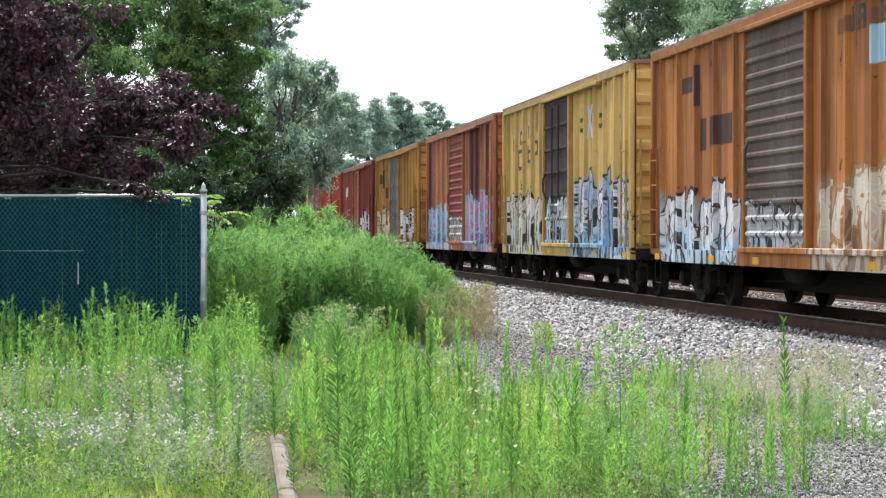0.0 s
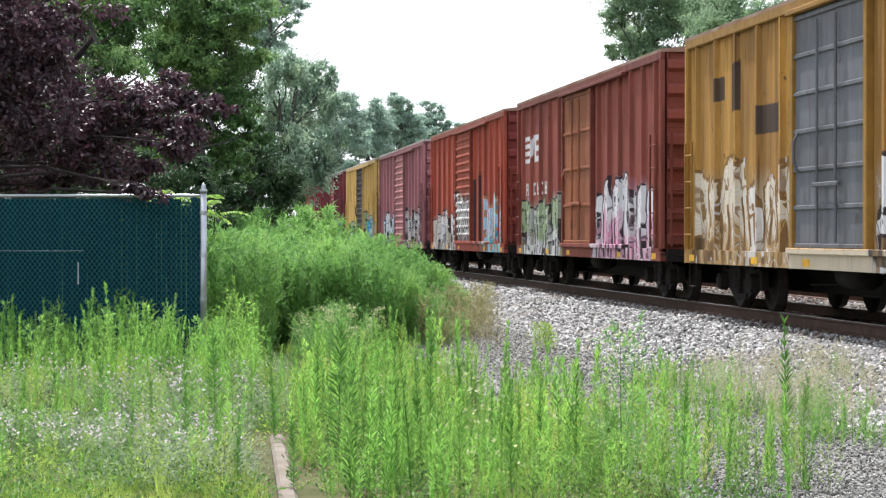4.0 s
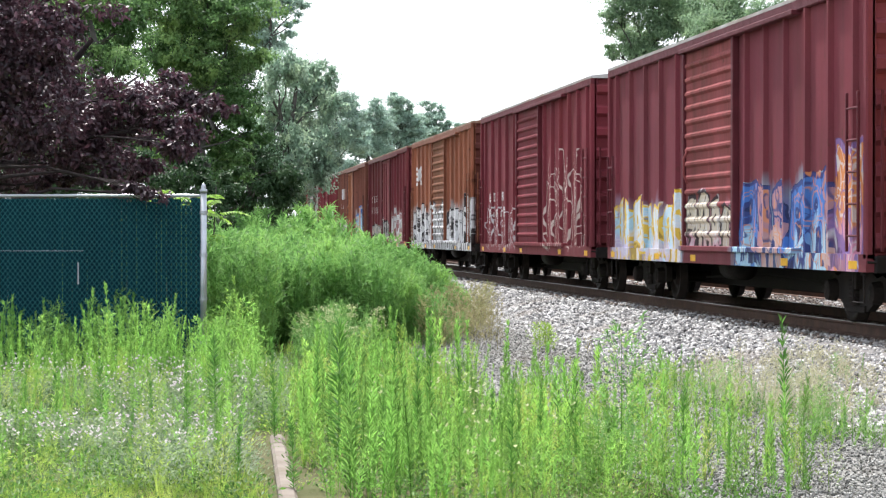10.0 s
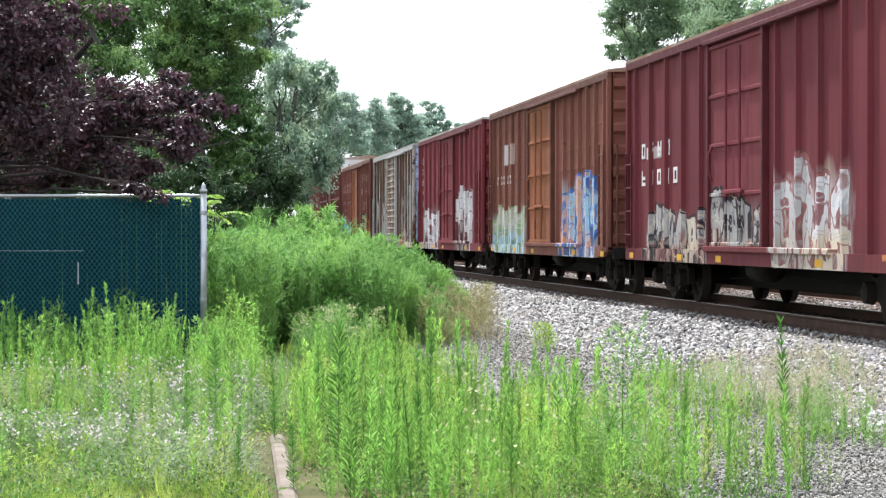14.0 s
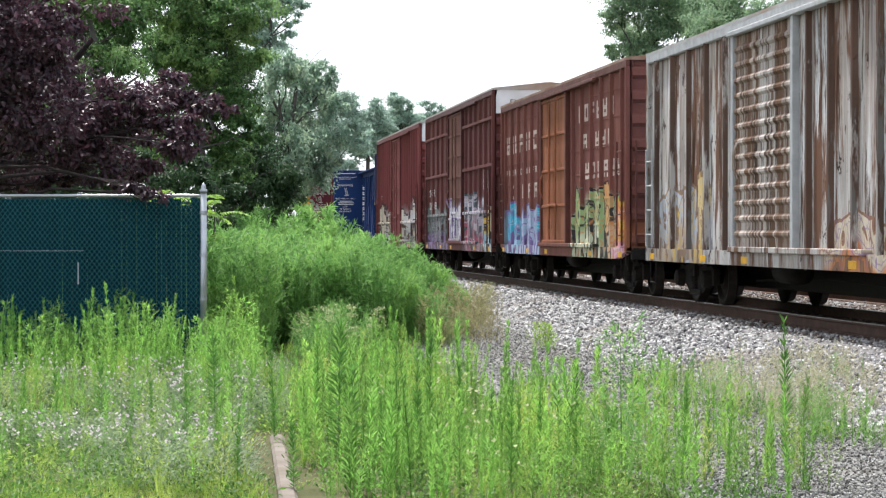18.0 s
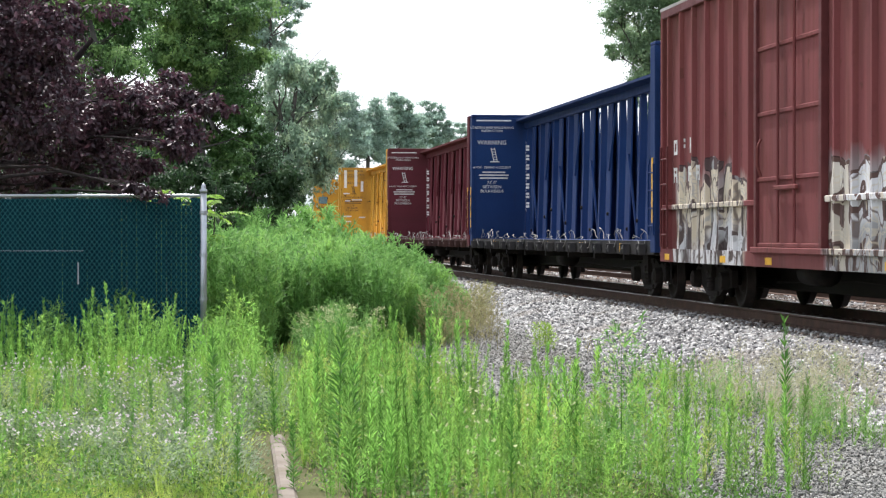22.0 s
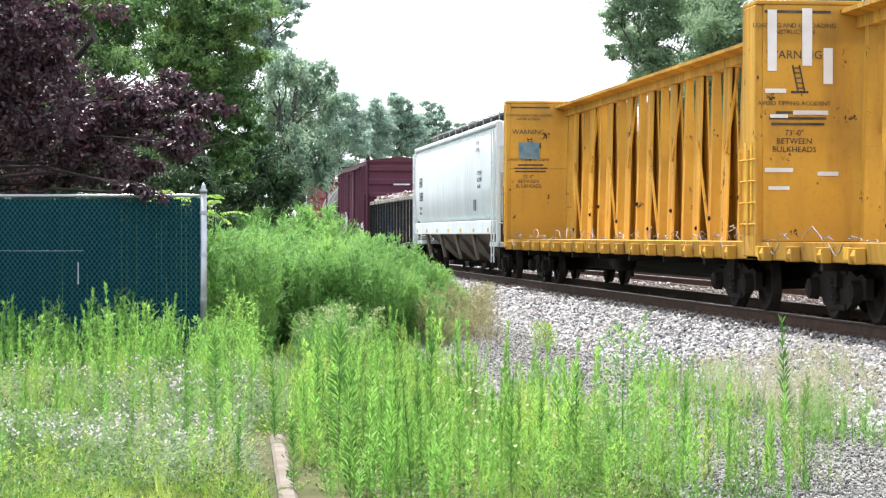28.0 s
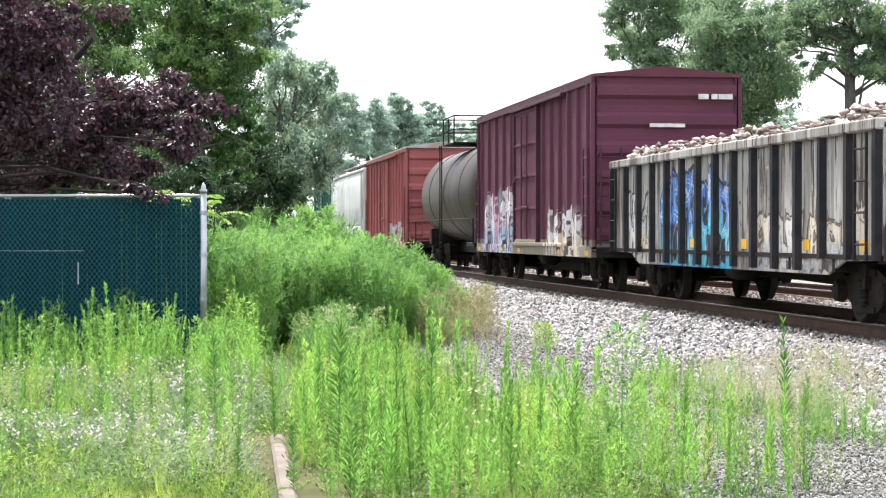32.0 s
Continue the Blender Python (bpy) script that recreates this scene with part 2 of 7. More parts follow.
def sprayed(m, col, y, z, y0, y1, ztop, cols, kind, sd, window):
    """Sprayed lettering laid over col: a row of fat leaning letter forms, each of two stems, a bar and an arch, wobbled by hand.
    "block" letters have a two-tone fill, outline and highlights over a sprayed ground, "line" letters bare strokes."""
    M = m.math
    n = max(1, round((y1 - y0) / 0.78))
    w, zb = (y1 - y0) / n, 0.8
    h = ztop - zb
    a = h / w
    nz = m.n("ShaderNodeTexNoise")
    m.link(m.mapped((0, 1, 0.8), (0, sd, sd)), nz.inputs["Vector"])
    nz.inputs["Scale"].default_value, nz.inputs["Detail"].default_value = 1.5, 1.5
    nr, ng, nb = m.xyz(nz.outputs["Color"])
    hand = M("MULTIPLY", M("SUBTRACT", m.noise(8, m.mapped((0, 1, 0.5), (0, sd, 2)), 2), 0.5), 0.07)
    yy = M("ADD", M("MULTIPLY_ADD", M("SUBTRACT", nr, 0.5), 0.7, hand), y)
    zz = M("ADD", M("MULTIPLY_ADD", M("SUBTRACT", ng, 0.5), 0.55, hand), z)
    u = M("MULTIPLY", M("SUBTRACT", yy, y0), 1 / w)
    cell = M("FLOOR", u)
    f = M("SUBTRACT", M("SUBTRACT", u, cell), 0.5)
    wn = m.n("ShaderNodeTexWhiteNoise")
    wn.noise_dimensions = "1D"
    m.link(M("MULTIPLY_ADD", cell, 1.37, sd), wn.inputs["W"])
    r1, r2, r3 = m.xyz(wn.outputs["Color"])
    v = M("DIVIDE", M("SUBTRACT", zz, zb), M("MULTIPLY_ADD", r3, 0.28 * h, 0.82 * h))
    fs = M("SUBTRACT", f, M("MULTIPLY", M("MULTIPLY", M("SUBTRACT", r1, 0.5), 0.4), M("SUBTRACT", v, 0.5)))
    d1 = M("ABSOLUTE", M("ADD", fs, 0.25))
    cut = M("MULTIPLY", M("MULTIPLY", M("SUBTRACT", r2, 0.5), 2.4), M("MULTIPLY", M("SUBTRACT", v, 0.5), a))
    d2 = M("MAXIMUM", M("ABSOLUTE", M("SUBTRACT", fs, 0.25)), cut)
    bar = M("ABSOLUTE", M("MULTIPLY", M("SUBTRACT", v, M("MULTIPLY_ADD", r3, 0.5, 0.2)), a))
    d3 = M("MAXIMUM", bar, M("SUBTRACT", M("ABSOLUTE", f), 0.36))
    rise = M("MULTIPLY", M("SUBTRACT", v, 0.7), a)
    ring = M("SQRT", M("ADD", M("MULTIPLY", fs, fs), M("MULTIPLY", rise, rise)))
    d4 = M("MAXIMUM", M("ABSOLUTE", M("SUBTRACT", ring, 0.26)), M("MULTIPLY", rise, -1.0))
    d = M("MINIMUM", M("MINIMUM", d1, d2), M("MINIMUM", d3, d4))
    d = M("MAXIMUM", d, M("MULTIPLY", M("SUBTRACT", v, 0.86), a))
    within = M("MULTIPLY", window(yy, y0, y1, 0.015), M("LESS_THAN", v, 1.12))
    worn = m.step(m.noise(3.0, m.mapped((1, 1.5, 0.6), (sd, 1, 1)), 5, 0.7), 0.29, 0.40)
    if kind == "line":
        k = M("MAXIMUM", window(d, 0.115, 0.155, 0.006), window(M("ADD", fs, M("MULTIPLY", nb, 0.5)), 0.36, 0.39, 0.006))
        k = M("MULTIPLY", M("MULTIPLY", k, within), M("GREATER_THAN", v, 0.12))
        return m.mix(M("MULTIPLY", M("MULTIPLY", k, worn), 0.85), col, cols[0])
    ground = m.mix(m.step(m.noise(2.2, m.mapped((0, 1, 0.5), (0, sd + 5, sd)), 2), 0.42, 0.48), tuple(0.6 * c for c in cols[1]), tuple(0.5 * c for c in cols[2]))
    fog = m.noise(1.3, m.mapped((0, 1, 0.5), (0, sd, 9)), 4)
    far = M("ADD", z, M("MULTIPLY", M("SUBTRACT", fog, 0.5), 1.5))
    fk = M("MULTIPLY", m.step(far, ztop - 0.1, ztop - 0.4), window(M("ADD", y, M("MULTIPLY", M("SUBTRACT", fog, 0.5), 1.2)), y0, y1, 0.12))
    col = m.mix(M("MULTIPLY", fk, 0.6), col, m.mix(m.step(fog, 0.4, 0.6), tuple(0.7 * c for c in cols[1]), cols[0]))
    tone = m.mix(m.step(M("ADD", v, M("MULTIPLY", M("SUBTRACT", nb, 0.5), 1.2)), 0.32, 0.5), cols[1], cols[0])
    tone = m.mix(M("MULTIPLY", M("GREATER_THAN", r1, 0.78), 0.6), tone, cols[3])
    glint = M("MULTIPLY", window(M("SUBTRACT", fs, M("MULTIPLY", ng, 0.2)), -0.42, -0.385, 0.006), M("GREATER_THAN", v, 0.3))
    tone = m.mix(M("MULTIPLY", M("MAXIMUM", glint, window(d, 0.03, 0.05, 0.006)), 0.7), tone, cols[3])
    g = m.mix(m.step(d, 0.145, 0.15), tone, cols[2])
    g = m.mix(m.step(d, 0.21, 0.215), g, ground)
    dabs = m.noise(3.4, m.mapped((0, 1, 0.55), (0, sd + 2, sd + 4)), 1.5)
    g = m.mix(M("MULTIPLY", m.step(dabs, 0.66, 0.675), 0.85), g, cols[3])
    g = m.mix(M("MULTIPLY", window(dabs, 0.395, 0.415, 0.005), 0.85), g, cols[2])
    g = m.mix(M("MULTIPLY", window(nb, 0.515, 0.535, 0.005), 0.8), g, cols[2])
    g = m.mix(M("MULTIPLY", window(nb, 0.44, 0.452, 0.004), 0.7), g, cols[3])
    g = m.mix(M("LESS_THAN", v, 0.03), g, m.mix(m.step(dabs, 0.42, 0.5), cols[0], cols[1]))
    k = M("MULTIPLY", M("MAXIMUM", M("LESS_THAN", d, 0.23), M("LESS_THAN", v, 0.62)), within)
    return m.mix(M("MULTIPLY", M("MULTIPLY", k, worn), 0.92), col, g)


def car_paint(name, base, base2=None, rust=0.3, rustcol=(0.12, 0.05, 0.028), patches=(), tags=(), seed=0.0, streaks=None, chips=0.0, spec=0.1, bare=0.0, grime=0.7):
    """Weathered car paint in the car's own space. patches: (y0, y1, z0, z1, colour) of overpaint and marks.
    tags: (y0, y1, ztop, colours (fill, fill, outline, light), kind) of sprayed lettering: "block", or "line" for bare strokes."""
    m = NT(name, 0.6, 0.0, spec)
    BASE[name] = base
    base2 = base2 or tuple(v * 0.72 for v in base)
    base, base2 = tuple(min(0.8, v * 1.2) for v in base), tuple(min(0.75, v * 1.22) for v in base2)
    x, y, z = m.xyz()
    big = m.noise(0.5, m.mapped(loc=(seed, seed * 2, 0)), 5)
    streak = m.noise(1.0, m.mapped((1, 3.2, 0.22), (seed, seed, seed)), 5, 0.65)
    fine = m.noise(14, detail=4)
    col = m.mix(m.step(big, 0.35, 0.68), base, base2)
    col = m.mix(m.math("MULTIPLY", m.step(streak, 0.62 - 0.3 * rust, 0.78 - 0.2 * rust), min(1, 0.35 + rust)), col, rustcol)
    col = m.mix(m.math("MULTIPLY", m.step(fine, 0.55, 0.75), 0.25), col, tuple(v * 0.5 for v in base2))
    run = m.noise(1.0, m.mapped((1, 9, 0.16), (seed, 2, seed)), 4, 0.6)
    col = m.mix(m.math("MULTIPLY", m.step(run, 0.55, 0.72), min(0.6, 0.1 + 1.2 * rust)), col, tuple(0.4 * v + 0.25 * r for v, r in zip(base2, rustcol)))
    # whole panels that have gone dull, rust that ran down from the roof seam, scabs of bare primer
    dull = m.noise(1.0, m.mapped((0, 1.15, 0.06), (0, seed * 3, seed)), 2, 0.6)
    col = m.mix(m.math("MULTIPLY", m.step(dull, 0.50, 0.57), min(0.8, 0.1 + 1.0 * rust)), col, tuple(0.6 * v + 0.22 * r for v, r in zip(base2, rustcol)))
    drip = m.noise(1.0, m.mapped((0, 6.0, 0.1), (0, seed * 5, 1)), 4, 0.65)
    reach = m.math("ADD", z, m.math("MULTIPLY", m.math("SUBTRACT", drip, 0.5), 5.0))
    col = m.mix(m.math("MULTIPLY", m.step(reach, 3.8, 4.6), min(0.6, 0.08 + 0.8 * rust)), col, rustcol)
    scab = m.noise(5.0, m.mapped((0, 1.0, 0.6), (0, seed, seed * 2)), 4, 0.6)
    col = m.mix(m.math("MULTIPLY", m.step(scab, 0.655, 0.675), min(0.85, 0.15 + 1.6 * rust)), col, tuple(0.7 * r for r in rustcol))
    if streaks:
        k = m.noise(1.0, m.mapped((1, 2.6, 0.34), (seed, 4, seed)), 6, 0.72)
        col = m.mix(m.step(k, 0.49 + bare, 0.545 + bare), col, streaks)
        k = m.noise(1.0, m.mapped((1, 6.0, 0.5), (2, seed, seed)), 5, 0.7)
        col = m.mix(m.math("MULTIPLY", m.step(k, 0.56, 0.60), 0.9), col, tuple(v * 0.35 for v in streaks))
    if chips:
        k = m.noise(2.4, m.mapped((1, 1, 0.8), (seed, 1, 3)), 6, 0.75)
        col = m.mix(m.step(k, 0.70 - 0.1 * chips, 0.73 - 0.1 * chips), col, (0.05, 0.035, 0.025))
    wob = m.math("MULTIPLY", m.math("SUBTRACT", m.noise(5, m.mapped((1, 1, 0.5), (seed, 0, 4)), 3), 0.5), 0.04)
    yw, zw = m.math("ADD", y, wob), m.math("ADD", z, wob)

    def window(a, lo, hi, soft=0.012):
        return m.math("MULTIPLY", m.step(a, lo - soft, lo + soft), m.step(a, hi + soft, hi - soft))

    for y0, y1, z0, z1, c, *lean in patches:
        ys = m.math("MULTIPLY_ADD", m.math("SUBTRACT", z, z0), lean[0], yw) if lean else yw
        k = m.math("MULTIPLY", window(ys, y0, y1), window(zw, z0, z1))
        col = m.mix(m.math("MULTIPLY", k, 0.88), col, c)
    for i, (y0, y1, ztop, cols, kind) in enumerate(tags):
        col = sprayed(m, col, y, z, y0, y1, ztop, cols, kind, seed + 3.7 * i, window)
    thin = m.noise(1.0, m.mapped((0, 19, 0.3), (0, seed * 7, seed)), 3, 0.6)
    col = m.mix(m.math("MULTIPLY", m.step(thin, 0.63, 0.68), min(0.75, 0.12 + 1.1 * rust)), col, tuple(0.45 * r for r in rustcol))
    soot = m.noise(1.0, m.mapped((0, 2.6, 0.35), (0, seed * 4, 3)), 5, 0.65)
    col = m.mix(m.math("MULTIPLY", m.step(soot, 0.44, 0.7), 0.45 * grime), col, (0.032, 0.025, 0.021))
    low = m.math("ADD", z, m.math("MULTIPLY", m.math("SUBTRACT", soot, 0.5), 1.6))
    col = m.mix(m.math("MULTIPLY", m.step(low, 1.5, 0.7), 0.3 * grime), col, (0.07, 0.055, 0.045))
    m.set("Base Color", col)
    m.set("Roughness", m.math("ADD", 0.58 if spec < 0.2 else 0.3, m.math("MULTIPLY", streak, 0.4)))
    m.bump(m.math("ADD", fine, m.math("MULTIPLY", streak, 0.6)), 0.2, 0.008)
    return m.m


def lettering(text, size, material, parent, m, name="lettering", label="", align="CENTER"):
    """Words as a thin flat mesh under parent."""
    cu = bpy.data.curves.new(name, "FONT")
    cu.body, cu.size, cu.align_x, cu.extrude, cu.resolution_u = text, size, align, 0.002, 2
    ob = bpy.data.objects.new(name, cu)
    scene.collection.objects.link(ob)
    me = bpy.data.meshes.new_from_object(ob.evaluated_get(bpy.context.evaluated_depsgraph_get()))
    bpy.data.objects.remove(ob)
    me.materials.clear()
    me.materials.append(material)
    o = new(name, me)
    o.parent, o.matrix_basis = parent, m
    return tagged(o, label)


NEAR_TEXT = (90, 0, -90)    # lettering on the side that faces the road: reads towards the front of the car
END_TEXT = (90, 0, 0)       # lettering that faces forwards


def stencil(car, material, x, rows):
    """Rows of stencilled characters as plain bars on the near side: (y of the first, height z, count, width, tall, gap)."""
    rnd = random.Random(int(abs(rows[0][0]) * 100))
    for y, z, n, w, h, gap in rows:
        for k in range(n):
            yk = y - k * gap
            mb = MB().box(x - 0.003, x, yk - w * 0.26, yk, z, z + h)
            if rnd.random() < 0.7:
                mb.box(x - 0.003, x, yk - w, yk - w * 0.74, z, z + h)
            for lvl in rnd.sample((0.0, 0.39, 0.78), 2):
                mb.box(x - 0.004, x - 0.001, yk - w, yk, z + h * lvl, z + h * (lvl + 0.22))
            part("stencil_mark", mb, material, car)


def emblem(y, z):
    """A plain white railway emblem as painted patches: four speed bars, then slanted and level blocks."""
    out = [(y - 0.75, y, z + 0.17 * k, z + 0.17 * k + 0.1, WT) for k in range(4)]
    out += [(y - 0.95, y - 0.72, z, z + 0.61, WT), (y - 1.05, y - 0.85, z, z + 0.61, WT, 0.5), (y - 1.5, y - 1.28, z, z + 0.61, WT)]
    return tuple(out + [(y - 1.95, y - 1.5, z + a, z + a + 0.13, WT) for a in (0.0, 0.24, 0.48)])


def wordmark(car):
    """Plain dark shapes where the yellow cars carry their painted name, and two crossed bars with small notices beside them."""
    bars = ((6.16, 3.3, 0.09, 0.3), (6.02, 3.52, 0.2, 0.08), (5.16, 3.42, 0.09, 0.32), (5.0, 3.42, 0.26, 0.08), (4.98, 3.66, 0.26, 0.08), (3.95, 3.52, 0.09, 0.3), (2.8, 3.62, 0.09, 0.46),
            (5.05, 3.22, 0.8, 0.09), (5.4, 2.86, 0.09, 0.38), (5.2, 2.82, 0.42, 0.09), (4.05, 2.95, 0.09, 0.42), (3.88, 2.95, 0.3, 0.08), (3.88, 3.18, 0.3, 0.08), (2.9, 3.1, 0.3, 0.08), (2.9, 3.36, 0.3, 0.08), (2.78, 3.1, 0.08, 0.34))
    for y, z, w, h in bars:
        part("name_bar", MB().box(SX - 0.003, SX, y - w / 2, y + w / 2, z, z + h), LETTER_DK, car, "dark painted bar")
    for s in (-1, 1):
        a = -3.52
        part("crossed_bar", MB().prism([(a - s * 0.28, 3.2), (a - s * 0.28 + 0.17, 3.2), (a + s * 0.2 + 0.17, 3.85), (a + s * 0.2, 3.85)], "x", SX - 0.004 - 0.003 * s, SX), PALE_BLUE, car, "pale blue crossed bar")


PALE_BLUE = plain("pale_blue_mark", (0.5, 0.58, 0.7), (0.4, 0.46, 0.58), 8)
SX = -1.43           # just proud of the near side's panels
# ---- running gear, shared by all cars ----
def wheel_mesh():
    mb = MB()
    for s in (1,):
        mb.lathe([(s * 0.685, 0.12), (s * 0.69, 0.450), (s * 0.715, 0.448), (s * 0.722, 0.421), (s * 0.825, 0.419), (s * 0.825, 0.35), (s * 0.79, 0.325), (s * 0.775, 0.19), (s * 0.83, 0.16), (s * 0.83, 0.05)], (0, 0, 0), "x", 22)
    return mb


def axle_mesh():
    mb = MB().lathe([(-1.02, 0.07), (-0.7, 0.085), (0.7, 0.085), (1.02, 0.07)], (0, 0, 0), "x", 10)
    for s in (-1, 1):
        for a in range(3):
            t = a * 2.09
            mb.cbox(s * 1.0 - 0.03, s * 1.0 + 0.03, math.cos(t) * 0.05 - 0.02, math.cos(t) * 0.05 + 0.02, math.sin(t) * 0.05 - 0.02, math.sin(t) * 0.05 + 0.02, 0.005)
    return mb


WHEEL_ME = wheel_mesh().mesh("wheel", WHEEL, True)
AXLE_ME = axle_mesh().mesh("wheelset", STEEL_DARK)


def bogie_meshes():
    frame_poly = [(-1.15, 0.36), (-1.15, 0.62), (-0.98, 0.68), (-0.78, 0.64), (-0.45, 0.74), (0.45, 0.74), (0.78, 0.64), (0.98, 0.68), (1.15, 0.62), (1.15, 0.36), (0.72, 0.36), (0.42, 0.22), (-0.42, 0.22), (-0.72, 0.36)]
    out = []
    for s in (-1, 1):
        mb = MB().prism(frame_poly, "x", s * 0.94, s * 1.04)
        mb.cbox(s * 1.04 - 0.03, s * 1.04 + 0.06, -0.36, 0.36, 0.20, 0.29)
        mb.cbox(s * 1.04 - 0.03, s * 1.04 + 0.05, -0.42, 0.42, 0.66, 0.75)
        for yy in (-0.89, 0.89):
            mb.lathe([(0, 0.15), (s * 0.12, 0.13), (s * 0.15, 0.06)], (s * 1.04, yy, 0.46), "x", 12)
        out.append(mb.mesh("side_frame", STEEL_DARK))
        sp = MB()
        coil = [(z, 0.075 if j % 2 else 0.092) for j, z in enumerate([0.03 * i for i in range(12)])]
        sp.lathe(coil, (s * 1.06, 0, 0.29), "z", 10)
        out.append(sp.mesh("spring", BLACK))
    bol = MB().prism([(-0.19, 0.5), (0.19, 0.5), (0.22, 0.82), (-0.22, 0.82)], "x", -1.12, 1.12)
    bol.cbox(-0.9, 0.9, -0.62, -0.52, 0.36, 0.46).cbox(-0.9, 0.9, 0.52, 0.62, 0.36, 0.46)
    out.append(bol.mesh("truck", STEEL_DARK))
    return out


BOGIE = bogie_meshes()


def running_gear(car, q, half, yt):
    """Trucks, wheelsets, couplers, hoses under a car."""
    for yy in (-yt, yt):
        bol = new("truck", BOGIE[4])
        bol.parent, bol.matrix_basis = car, pose(0, yy, LIFT)
        for me in BOGIE[:4]:
            o = new(me.name, me)
            o.parent = bol
        for dy in (-0.89, 0.89):
            ax = new("wheelset", AXLE_ME)
            ax.parent, ax.matrix_basis = car, pose(0, yy + dy, WHEEL_R - LOW)
            for spin in (0, 180):
                wh = new("wheel", WHEEL_ME)
                wh.parent, wh.matrix_basis = ax, pose(0, 0, 0, 0, 0, spin)
            WHEELS.append((ax, yy + dy, q))
    for s in (-1, 1):
        e = s * half
        mb = MB().cbox(-0.09, 0.09, min(e, e + s * 0.62), max(e, e + s * 0.62), 0.78, 0.94, 0.02)
        mb.cbox(-0.14, 0.16, min(e + s * 0.55, e + s * 0.82), max(e + s * 0.55, e + s * 0.82), 0.70, 1.0, 0.05)
        part("coupler", mb, STEEL_DARK, car)
        part("air_hose", MB().pipe([(0.2, e, 0.8), (0.3, e + s * 0.3, 0.62), (0.28, e + s * 0.55, 0.45), (0.12, e + s * 0.75, 0.5)], 0.022), BLACK, car)
        part("uncoupling_lever", MB().pipe([(-1.5, e + s * 0.05, 0.98), (-0.5, e + s * 0.2, 0.9), (0.1, e + s * 0.6, 1.03)], 0.016, 5), STEEL_DARK, car)


def under_works(car, half, low=0.62):
    mb = MB().cbox(-0.2, 0.2, -half + 0.05, half - 0.05, low, 1.0, 0.02)
    for k in range(-3, 4):
        mb.box(-1.42, 1.42, k * half / 4 - 0.06, k * half / 4 + 0.06, 0.84, 1.0)
    part("centre_sill", mb, BLACK, car)
    part("floor", MB().box(-1.45, 1.45, -half + 0.02, half - 0.02, 1.0, 1.06), BLACK, car)
    part("air_reservoir", MB().lathe([(-0.5, 0.1), (-0.45, 0.19), (0.45, 0.19), (0.5, 0.1)], (-0.7, 1.2, 0.78), "y", 14), BLACK, car, smooth=True)
    part("brake_cylinder", MB().lathe([(-0.3, 0.16), (0.1, 0.16), (0.12, 0.05), (0.6, 0.04)], (0.65, -0.6, 0.8), "y", 12), BLACK, car, smooth=True)
    part("brake_rod", MB().pipe([(-0.45, -half * 0.55, 0.6), (-0.4, 0.4, 0.68), (-0.45, half * 0.55, 0.58)], 0.02, 5).pipe([(0.5, -half * 0.6, 0.6), (0.5, half * 0.6, 0.6)], 0.025, 5), BLACK, car)


def ladder(car, x, y, z0, z1, wide, n, mat, along="y", stiles=True, label=""):
    """Rungs and stiles on a side (along y) or an end (along x)."""
    d = (0, wide / 2, 0) if along == "y" else (wide / 2, 0, 0)
    lad = None
    for s in (-1, 1):
        stile = MB().cbox(x + s * d[0] - 0.018, x + s * d[0] + 0.018, y + s * d[1] - 0.018, y + s * d[1] + 0.018, z0, z1, 0.006)
        lad = part("stile", stile, mat, lad) if lad else part("ladder", stile, mat, car, label)
    for k in range(n):
        z = z0 + (z1 - z0) * (k + 0.5) / n
        part("rung", MB().tube((x - d[0], y - d[1], z), (x + d[0], y + d[1], z), 0.015, 5), mat, lad)
    return lad


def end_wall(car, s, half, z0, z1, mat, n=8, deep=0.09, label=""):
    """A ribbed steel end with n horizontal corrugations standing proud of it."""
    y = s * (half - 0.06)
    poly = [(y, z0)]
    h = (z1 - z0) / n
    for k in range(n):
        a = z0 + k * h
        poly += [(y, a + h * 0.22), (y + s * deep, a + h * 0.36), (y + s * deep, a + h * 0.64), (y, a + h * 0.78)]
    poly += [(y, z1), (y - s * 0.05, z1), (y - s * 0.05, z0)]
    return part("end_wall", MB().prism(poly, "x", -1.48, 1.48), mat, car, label)


